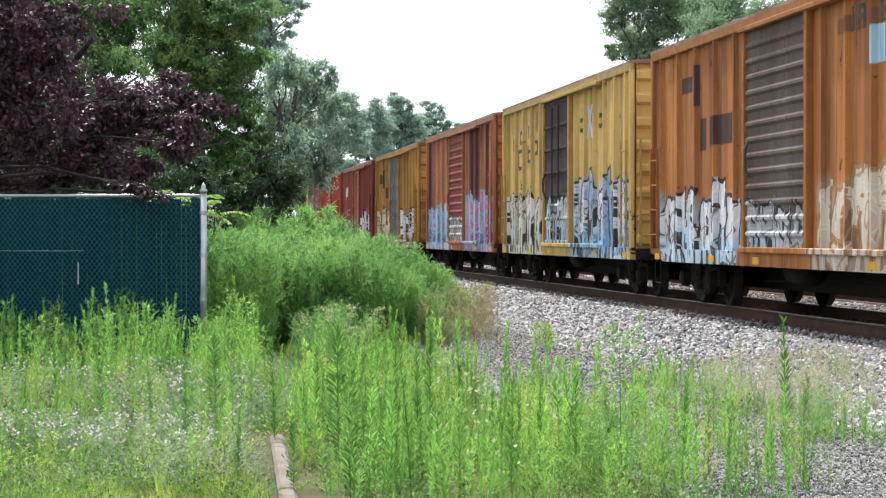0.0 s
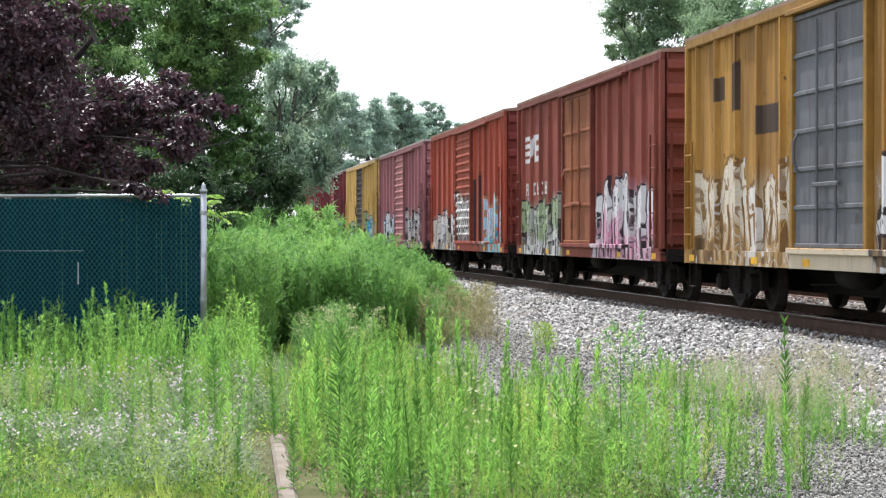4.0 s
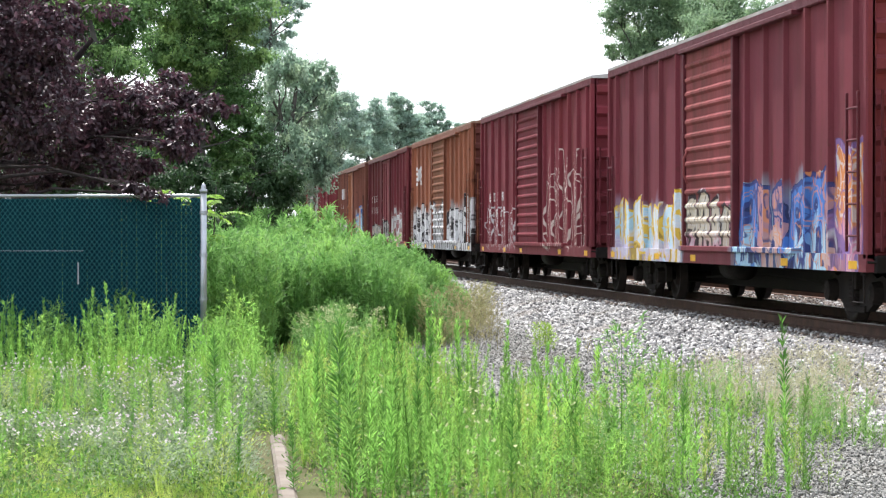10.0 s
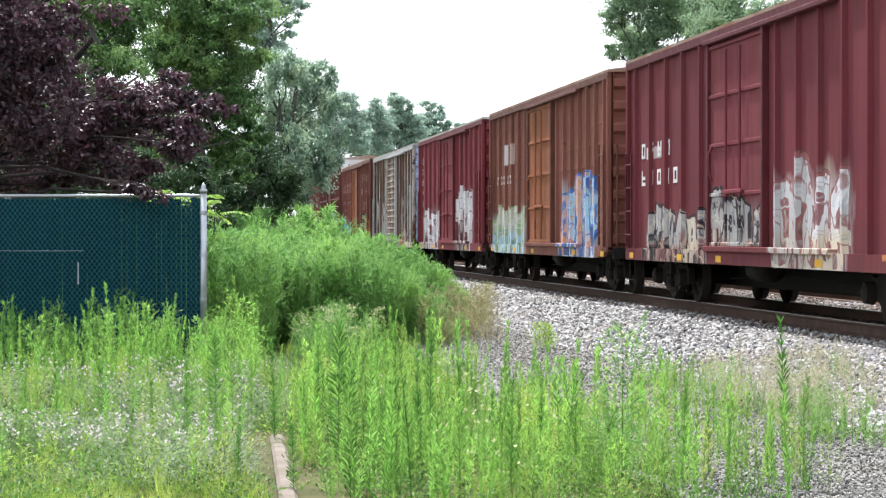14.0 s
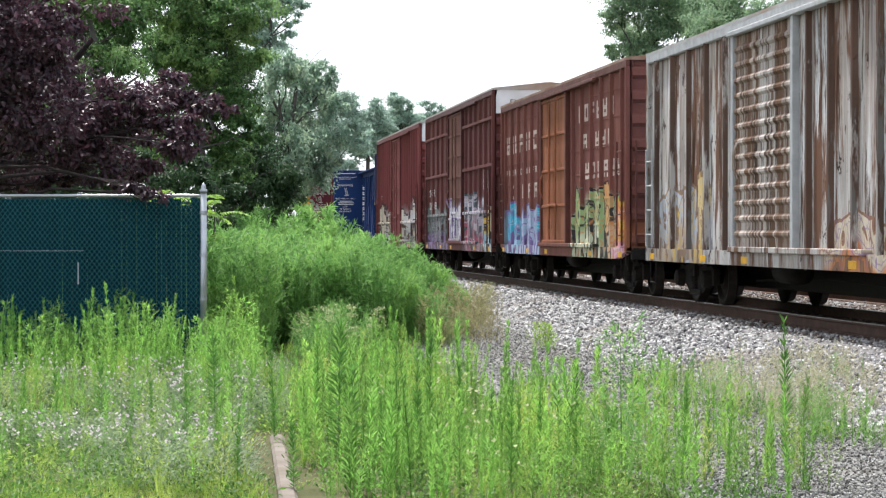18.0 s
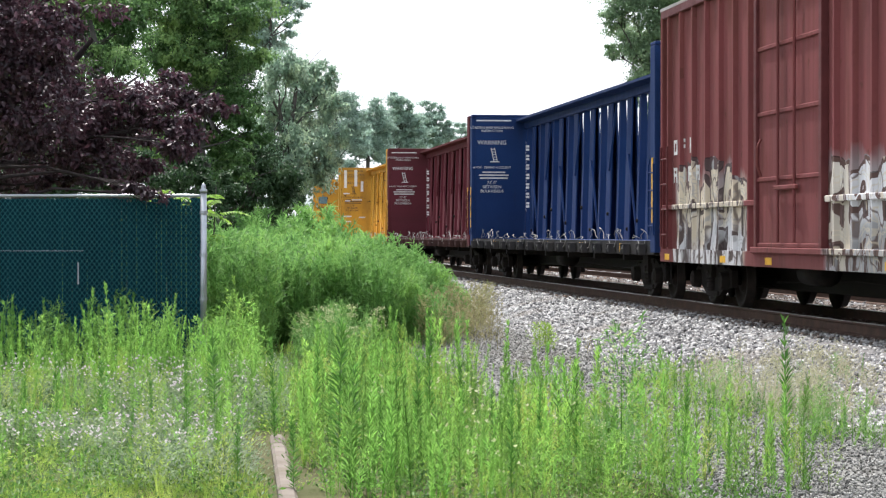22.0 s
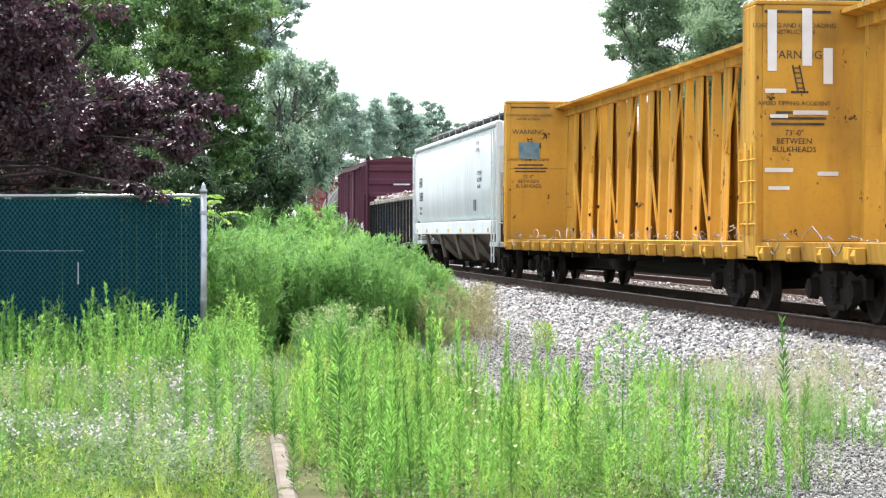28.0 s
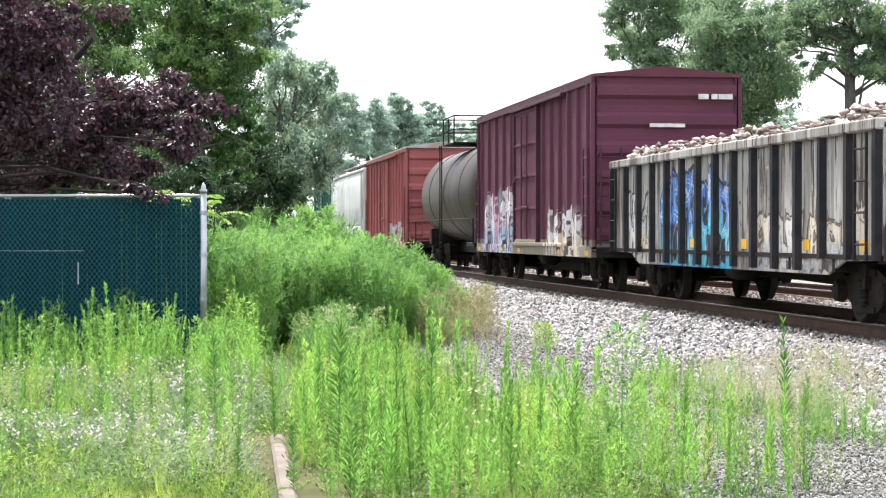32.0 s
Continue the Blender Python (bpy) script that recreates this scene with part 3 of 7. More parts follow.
def boxcar(q0, q1, paint, label, door_paint=None, door="ribbed", eave=4.37, roof=None, end_paint=None, ribs=(5, 6), sill=0.86, notch=False,
           door_w=3.05, rib_deep=0.07, white_top=False, straps=(), seams=(), end_n=8, door_n=13, marks=True, post_paint=None):
    """A boxcar whose rear side edge is q0 metres and front edge q1 metres back in the train."""
    q, half = (q0 + q1) / 2, (q0 - q1) / 2
    car = thing("boxcar", label, "boxcar", "cars of the freight train")
    door_paint, end_paint = door_paint or paint, end_paint or paint
    c0 = BASE[paint.name]
    trim = plain(paint.name + "_trim", tuple(v * 0.8 for v in c0), tuple(v * 0.55 for v in c0), 4, 0.6)
    MOVERS.append((car, q))
    dw = door_w / 2
    NARROW[0] = 0.935
    for s in (-1, 1):
        X = lambda a: s * a

        def slab(x0, x1, y0, y1, z0, z1, b=0.01):
            return MB().cbox(min(s * x0, s * x1), max(s * x0, s * x1), y0, y1, z0, z1, b)

        part("side_wall", slab(1.49, 1.525, -half, half, 1.0, eave - 0.02, 0.004), paint, car)
        poly = [(-half, 1.07), (half, 1.07), (half, 1.0), (half - 1.0, sill), (-half + 1.0, sill), (-half, 1.0)] if notch else [(-half, 1.07), (half, 1.07), (half, sill), (-half, sill)]
        part("side_sill", MB().prism(poly, "x", X(1.46), X(1.605)), paint, car)
        part("top_plate", slab(1.45, 1.60, -half, half, eave - 0.15, eave, 0.015), trim, car)
        for e in (-1, 1):
            part("corner_post", slab(1.47, 1.605, min(e * half, e * (half - 0.13)), max(e * half, e * (half - 0.13)), 1.0, eave - 0.1, 0.02), paint, car)
            for k in range(ribs[0 if e > 0 else 1]):
                n = ribs[0 if e > 0 else 1]
                yc = e * (dw + 0.12 + (half - dw - 0.15) * (k + 0.45) / n)
                part("side_post", MB().prism([(X(1.52), yc - 0.065), (X(1.525 + rib_deep), yc - 0.035), (X(1.525 + rib_deep), yc + 0.035), (X(1.52), yc + 0.065)], "z", 1.05, eave - 0.13), post_paint or paint, car)
        for z in straps:
            for y0, y1 in ((-half + 0.1, -dw - 0.1), (dw + 0.1, half - 0.1)):
                part("side_strap", slab(1.52, 1.535 + rib_deep, y0, y1, z - 0.04, z + 0.04), paint, car)
        for z in seams:
            for y0, y1 in ((-half + 0.1, -dw - 0.1), (dw + 0.1, half - 0.1)):
                part("panel_seam", slab(1.52, 1.534, y0, y1, z - 0.02, z + 0.02, 0.004), paint, car)
        # door
        d = part("door", slab(1.53, 1.575, -dw, dw, 1.12, eave - 0.2, 0.01), door_paint, car)
        if door == "ribbed":
            n = door_n
            for k in range(n):
                z = 1.2 + (eave - 1.5) * (k + 0.5) / n
                part("door_corrugation", MB().prism([(X(1.572), z - 0.06), (X(1.615), z - 0.018), (X(1.615), z + 0.018), (X(1.572), z + 0.06)], "y", -dw + 0.1, dw - 0.1), door_paint, d)
        else:
            n = 4 if door == "plug" else 6
            for k in range(n + 1):
                z = 1.16 + (eave - 1.42) * k / n
                part("door_rail", slab(1.57, 1.605, -dw, dw, z - 0.03, z + 0.03), door_paint, d)
            part("lock_rod", MB().tube((X(1.635), -0.42, 1.2), (X(1.635), -0.42, eave - 0.35), 0.022).tube((X(1.635), 0.35, 1.2), (X(1.635), 0.35, eave - 0.35), 0.022), door_paint, d)
            part("lock_wheel", MB().cbox(min(X(1.61), X(1.66)), max(X(1.61), X(1.66)), -0.55, 0.5, 1.9, 1.96), door_paint, d)
        for yy in (-dw, dw):
            part("door_post", slab(1.52, 1.63, yy - 0.06, yy + 0.06, 1.07, eave - 0.15), trim, car)
        part("door_handle", MB().pipe([(X(1.62), dw - 0.3, 2.1), (X(1.68), dw - 0.3, 2.25), (X(1.68), dw - 0.3, 2.5), (X(1.62), dw - 0.3, 2.62)], 0.02), door_paint, d)
        part("door_track", slab(1.52, 1.66, -half * 0.62, dw + 0.15, 1.05, 1.13), paint, car)
        part("door_hood", slab(1.52, 1.67, -half * 0.62, dw + 0.15, eave - 0.2, eave - 0.13), trim, car)
        for e in (-1, 1):
            ladder(car, X(1.64), e * (half - 0.42), 1.1, 2.75 if e > 0 else 3.0, 0.44, 4 if e > 0 else 5, trim)
            part("sill_step", MB().pipe([(X(1.56), e * (half - 0.2), 0.95), (X(1.56), e * (half - 0.2), 0.5), (X(1.56), e * (half - 0.62), 0.5), (X(1.56), e * (half - 0.62), 0.95)], 0.012, 5), BLACK, car)
        if marks:
            for yy in (-half + 0.5, -half * 0.55, 0.9, half * 0.45, half - 0.5):
                part("reflector", slab(1.604, 1.609, yy - 0.16, yy + 0.16, sill + 0.03, sill + 0.13, 0.002), YELLOW_MARK, car, "yellow reflector plate")
    # roof
    mb = MB().prism([(-1.6, eave - 0.02), (-1.6, eave + 0.03), (0, eave + 0.19), (1.6, eave + 0.03), (1.6, eave - 0.02)], "y", -half - 0.02, half + 0.02)
    top = part("roof", mb, roof or RUST, car)
    n = 13
    for k in range(n):
        y = -half + 2 * half * (k + 0.5) / n
        part("roof_seam", MB().prism([(-1.36, eave + 0.04), (-1.3, eave + 0.085), (0, eave + 0.225), (1.3, eave + 0.085), (1.36, eave + 0.04)], "y", y - 0.05, y + 0.05), roof or RUST, top)
    for s in (-1, 1):
        top = eave - 0.62 if white_top else eave - 0.02
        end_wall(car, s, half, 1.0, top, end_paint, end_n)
        part("end_gable", MB().prism([(-1.5, top), (1.5, top), (1.5, eave + 0.02), (0, eave + 0.17), (-1.5, eave + 0.02)], "y", s * (half - 0.06), s * half), WHITE if white_top else end_paint, car, "white painted height warning panel" if white_top else "")
        ladder(car, -1.2, s * (half + 0.07), 1.1, 3.0, 0.44, 5, trim, "x", False)
        part("end_sill", MB().cbox(-1.5, 1.5, s * half - 0.1, s * half + 0.06, 0.85, 1.05), BLACK, car)
        part("grab_iron", MB().pipe([(-0.5, s * (half + 0.1), 1.5), (0.9, s * (half + 0.1), 1.5)], 0.016, 5), trim, car)
    part("brake_wheel", MB().lathe([(0, 0.25), (0.03, 0.28), (0.05, 0.25), (0.03, 0.2)], (0.55, -half - 0.16, 2.35), "y", 16).cbox(0.53, 0.57, -half - 0.15, -half - 0.11, 2.1, 2.6), STEEL_DARK, car)
    part("brake_platform", MB().cbox(0.1, 1.1, -half - 0.24, -half - 0.02, 1.18, 1.22), trim, car)
    NARROW[0] = 1.0
    under_works(car, half, 0.45)
    running_gear(car, q, half, half - 1.75)
    return car

CABLE = plain("dull_wire_rope", (0.2, 0.2, 0.2), (0.34, 0.33, 0.31), 9, 0.6, 0.3)


def centrebeam(q0, q1, paint, sill_paint, letter, label):
    """A centrebeam lumber flat: two bulkheads and a row of tapered risers with braces under a top chord."""
    q, half = (q0 + q1) / 2, (q0 - q1) / 2
    car = thing("centrebeam_flatcar", label, "flatcar", "cars of the freight train")
    NARROW[0] = 0.95
    MOVERS.append((car, q))
    part("deck", MB().cbox(-1.5, 1.5, -half, half, 1.06, 1.2), paint, car)
    for s in (-1, 1):
        part("side_sill", MB().prism([(s * 1.42, 0.95), (s * 1.55, 0.97), (s * 1.58, 1.2), (s * 1.42, 1.2)], "y", -half, half), sill_paint, car)
        for k in range(17):
            y = -half + 0.7 + (2 * half - 1.4) * k / 16
            w = part("winch", MB().lathe([(-0.1, 0.05), (-0.08, 0.085), (0.08, 0.085), (0.1, 0.05)], (s * 1.62, y, 1.05), "y", 8).cbox(s * 1.62 - 0.09, s * 1.62 + 0.05, y - 0.14, y - 0.1, 0.95, 1.15).cbox(s * 1.62 - 0.09, s * 1.62 + 0.05, y + 0.1, y + 0.14, 0.95, 1.15), sill_paint, car)
            if k % 3 == 1:
                part("reflector", MB().cbox(s * 1.6 - 0.006, s * 1.6 + 0.006, y + 0.32, y + 0.64, 1.0, 1.15, 0.002), YELLOW_MARK, car, "yellow reflector plate")
    for s in (-1, 1):
        y0, y1 = (half - 0.12, half) if s > 0 else (-half, -half + 0.12)
        b = part("bulkhead", MB().cbox(-1.5, 1.5, y0, y1, 1.2, 4.5), paint, car)
        out = s * (half + 0.26)
        for x in (-1.55, -0.35, 0.35, 1.55):
            part("bulkhead_post", MB().cbox(x - 0.06, x + 0.06, min(s * (half - 0.09), out), max(s * (half - 0.09), out), 1.0, 4.496), paint, b)
        for k in range(9):
            z = 1.4 + k * 0.37
            part("bulkhead_rib", MB().cbox(-1.49, 1.49, min(s * half, s * (half + 0.14)), max(s * half, s * (half + 0.14)), z - 0.03, z + 0.03), paint, b)
        part("bulkhead_cap", MB().cbox(-1.6, 1.6, min(s * (half - 0.13), out), max(s * (half - 0.13), out), 4.5, 4.56), paint, b)
        ladder(car, -1.62, s * (half + 0.02), 1.3, 2.5, 0.4, 4, paint)
        part("safety_stripe", MB().cbox(-1.622, -1.612, s * (half + 0.1) - 0.05, s * (half + 0.1) + 0.05, 1.5, 2.6, 0.003), YELLOW_MARK, car, "yellow vertical safety stripe")
    n = 21
    step = (2 * half - 1.0) / n
    for k in range(n + 1):
        y = -half + 0.5 + step * k
        wide, top = (0.15, 0.06) if k % 2 else (0.14, 0.055)
        # every other riser is a channel, open towards the front
        web = MB().prism([(-wide, 1.2), (-top, 4.2), (top, 4.2), (wide, 1.2)], "y", y - 0.09, y + (0.09 if k % 2 else -0.06))
        if not k % 2:
            web = MB().prism([(-wide, 1.2), (-top, 4.2), (top, 4.2), (wide, 1.2)], "y", y + 0.24, y + 0.28)
        riser = part("riser", web, paint, car)
        for e in (() if k % 2 else (-1, 1)):
            part("flange", MB().prism([(e * wide, 1.2), (e * top, 4.2), (e * (top - 0.03), 4.2), (e * (wide - 0.03), 1.2)], "y", y - 0.2, y + 0.24), paint, riser)
        if k == n and letter is LETTER:
            for j in range(22):
                part("notice_bar", MB().box(-wide * 0.95 - 0.012, -wide * 0.95 - 0.002 + 0.09 * (j % 3 > 0), y - 0.204, y - 0.2, 1.95 + 0.085 * j, 2.01 + 0.085 * j), letter, car)
        if k % 5 in (0, 2, 3):
            part("cable_guide", MB().lathe([(-0.04, 0.02), (-0.02, 0.042), (0.02, 0.042), (0.04, 0.02)], (-wide * 0.93, y - 0.05, 1.42 + 0.17 * (k * 7 % 4)), "x", 8), STEEL_DARK, riser)
        if k < n:
            s = -1 if k % 2 else 1
            zz = (4.1, 2.7) if k % 4 < 2 else (1.3, 3.0)
            part("brace", MB().add(*slanted(s * 0.12, y + 0.08, y + step - 0.08, *zz, 0.032, 0.02)), paint, car)
    part("top_chord", MB().prism([(-0.34, 4.38), (-0.1, 4.34), (-0.1, 4.18), (0.1, 4.18), (0.1, 4.34), (0.34, 4.38), (0.34, 4.44), (-0.34, 4.44)], "y", -half + 0.12, half - 0.12), paint, car)
    # loading notice on the inner face of each bulkhead
    bh = half - 0.126
    for xo in (-0.98,):
        lettering("LOADING AND UNLOADING\nINSTRUCTION", 0.09, letter, car, pose(xo, bh, 4.18, *END_TEXT))
        lettering("WARNING", 0.165, letter, car, pose(xo, bh, 3.75, *END_TEXT))
        lettering("AVOID TIPPING ACCIDENT", 0.085, letter, car, pose(xo, bh, 3.1, *END_TEXT))
        lettering("73'-0\"\nBETWEEN\nBULKHEADS", 0.115, letter, car, pose(xo, bh, 2.68, *END_TEXT))
        for w, z in ((0.66, 3.0), (0.86, 2.92), (0.8, 2.84), (1.0, 4.4)):
            part("notice_bar", MB().box(xo - w / 2, xo + w / 2, bh - 0.003, bh, z - 0.018, z + 0.018), letter, car)
        mb = MB().tube((xo - 0.08, bh, 3.66), (xo + 0.0, bh, 3.3), 0.014, 4).tube((xo + 0.02, bh, 3.66), (xo + 0.1, bh, 3.3), 0.014, 4)
        for k in range(5):
            mb.tube((xo - 0.08 + k * 0.02, bh, 3.62 - 0.07 * k), (xo + 0.02 + k * 0.02, bh, 3.62 - 0.07 * k), 0.012, 4)
        mb.box(xo - 0.1, xo + 0.16, bh - 0.004, bh, 3.27, 3.3)
        part("notice_sign", mb, letter, car, "tipping ladder pictogram")
    # loose tie-down cables lying along the deck edge
    rnd = random.Random(int(q * 10))
    for k in range(26):
        y = -half + 0.6 + (2 * half - 1.2) * k / 25 + rnd.uniform(-0.25, 0.25)
        x, L, top = -1.35 - 0.2 * rnd.random(), rnd.uniform(0.3, 0.75), 1.21 + rnd.random() * 0.22
        pts = [(x + rnd.uniform(-0.05, 0.05), y + L * (t / 7 - 0.5), 1.21 + (top - 1.21) * math.sin(math.pi * t / 7) + rnd.uniform(0, 0.03)) for t in range(8)]
        part("tie_cable", MB().pipe(pts, 0.008, 4), CABLE, car)
        if k % 3 == 0:
            drop = [(-1.6, y + 0.12 * t + rnd.uniform(-0.03, 0.03), 1.2 - 0.16 * math.sin(math.pi * t / 5)) for t in range(6)]
            part("tie_cable", MB().pipe(drop, 0.008, 4), CABLE, car)
    NARROW[0] = 1.0
    under_works(car, half, 0.55)
    running_gear(car, q, half, half - 2.3)
    return car


def slanted(x, y0, y1, z0, z1, w=0.09, t=0.03):
    """Vertices and faces of a flat diagonal bar."""
    v = []
    for dx in (-t, t):
        v += [(x + dx, y0 - w, z0), (x + dx, y0 + w, z0), (x + dx, y1 + w, z1), (x + dx, y1 - w, z1)]
    return v, [(0, 1, 2, 3), (7, 6, 5, 4), (0, 4, 5, 1), (1, 5, 6, 2), (2, 6, 7, 3), (3, 7, 4, 0)]


GRATING = plain("walkway_grating", (0.07, 0.07, 0.072), (0.13, 0.13, 0.13), 5, 0.8, 0, 0.6, 60)


def hopper(q0, q1, paint, dark, label, detail=True):
    """A covered hopper: smooth bulging sides, sloped end sheets, discharge chutes, running board with rails."""
    q, half = (q0 + q1) / 2, (q0 - q1) / 2
    car = thing("covered_hopper", label, "hopper car", "cars of the freight train")
    NARROW[0] = 0.94
    MOVERS.append((car, q))
    # body: a bowed section along the car; the ends below the slope are cut back
    sec = [(1.42, 1.66), (1.56, 1.85), (1.6, 2.6), (1.58, 3.5), (1.52, 3.98), (1.38, 4.18), (0.9, 4.34), (0.0, 4.4)]
    ring = sec + [(-x, z) for x, z in sec[-2::-1]]
    ys = [-half + 0.02, -half + 0.7, half - 0.7, half - 0.02]
    v, f, n = [], [], len(ring)
    for i, yy in enumerate(ys):
        for x, z in ring:
            inset = i in (0, 3)
            zz = max(z, 2.9) if inset else z
            v.append((x * (0.985 if inset else 1.0), yy, zz))
    for i in range(3):
        f += [(i * n + k, i * n + (k + 1) % n, (i + 1) * n + (k + 1) % n, (i + 1) * n + k) for k in range(n)]
    f += [tuple(range(n)), tuple(range(3 * n, 4 * n))[::-1]]
    part("body", MB().add(v, f), paint, car, smooth=True)
    for s in (-1, 1):
        part("side_sill", MB().cbox(min(s * 1.44, s * 1.6), max(s * 1.44, s * 1.6), -half + 0.1, half - 0.1, 1.32, 1.68, 0.02), paint, car)
        part("roof_rail", MB().cbox(min(s * 1.4, s * 1.56), max(s * 1.4, s * 1.56), -half, half, 4.08, 4.2, 0.03), paint, car)
        for e in (-1, 1):
            part("corner_post", MB().cbox(min(s * 1.44, s * 1.56), max(s * 1.44, s * 1.56), min(e * half, e * (half - 0.14)), max(e * half, e * (half - 0.14)), 1.0, 4.1, 0.02), paint, car)
            ladder(car, s * 1.62, e * (half - 0.3), 0.6, 4.0, 0.42, 9, paint)
        if detail:
            for k in range(7):
                y = -half + 1.2 + (2 * half - 2.4) * k / 6
                part("reflector", MB().cbox(s * 1.605 - 0.004, s * 1.605 + 0.004, y - 0.15, y + 0.15, 1.38, 1.48, 0.002), YELLOW_MARK, car, "yellow reflector plate")
    for e in (-1, 1):
        part("slope_sheet", MB().add([(-1.45, e * (half - 0.3), 2.8), (1.45, e * (half - 0.3), 2.8), (1.45, e * (half - 2.0), 1.35), (-1.45, e * (half - 2.0), 1.35),
                                      (-1.45, e * (half - 0.36), 2.8), (1.45, e * (half - 0.36), 2.8), (1.45, e * (half - 2.06), 1.35), (-1.45, e * (half - 2.06), 1.35)],
                                     [(0, 1, 2, 3), (7, 6, 5, 4), (0, 4, 5, 1), (2, 6, 7, 3), (1, 5, 6, 2), (3, 7, 4, 0)]), dark, car)
        part("end_platform", MB().cbox(-1.5, 1.5, min(e * half, e * (half - 1.6)), max(e * half, e * (half - 1.6)), 1.0, 1.12), paint, car)
        ladder(car, -1.1, e * (half + 0.02), 1.1, 4.0, 0.45, 8, paint, "x")
        for k in range(4):
            part("grab_iron", MB().tube((-1.5, e * (half + 0.03), 1.6 + k * 0.65), (1.5, e * (half + 0.03), 1.6 + k * 0.65), 0.02, 5), paint, car)
    n = 4
    span = (2 * half - 4.2) / n
    for k in range(n):
        y = -half + 2.1 + span * (k + 0.5)
        c = part("chute", MB().add([(-1.4, y - span / 2, 1.4), (1.4, y - span / 2, 1.4), (1.4, y + span / 2, 1.4), (-1.4, y + span / 2, 1.4),
                                    (-0.45, y - 0.35, 0.5), (0.45, y - 0.35, 0.5), (0.45, y + 0.35, 0.5), (-0.45, y + 0.35, 0.5)],
                                   [(3, 2, 1, 0), (4, 5, 6, 7), (0, 1, 5, 4), (1, 2, 6, 5), (2, 3, 7, 6), (3, 0, 4, 7)]), dark, car)
        part("outlet_gate", MB().cbox(-0.75, 0.75, y - 0.42, y + 0.42, 0.36, 0.5), STEEL_DARK, c)
        for s in (-1, 1):
            part("gusset", MB().prism([(y + span / 2 - 0.5, 1.36), (y + span / 2 + 0.02, 1.36), (y + 0.45, 0.62), (y + 0.3, 0.62)], "x", s * 1.36, s * 1.44), dark, car)
    part("running_board", MB().cbox(-0.95, 0.95, -half + 0.1, half - 0.1, 4.52, 4.55), GRATING, car, "grated galvanised running board")
    for s in (-1, 1):
        rail = part("roof_railing", MB().tube((s * 0.95, -half + 0.3, 4.58), (s * 0.95, half - 0.3, 4.58), 0.02, 4), GALV, car)
        for k in range(13):
            y = -half + 0.3 + (2 * half - 0.6) * k / 12
            part("railing_post", MB().tube((s * 0.95, y, 4.3), (s * 0.95, y, 4.58), 0.02, 4), GALV, rail)
    for k in range(6):
        y = -half + 1.6 + (2 * half - 3.2) * k / 5
        part("hatch", MB().cbox(-0.4, 0.4, y - 0.9, y + 0.9, 4.37, 4.47, 0.03), paint, car)
    NARROW[0] = 1.0
    part("centre_sill", MB().cbox(-0.2, 0.2, -half, half, 0.7, 1.05), BLACK, car)
    running_gear(car, q, half, half - 1.9)
    return car


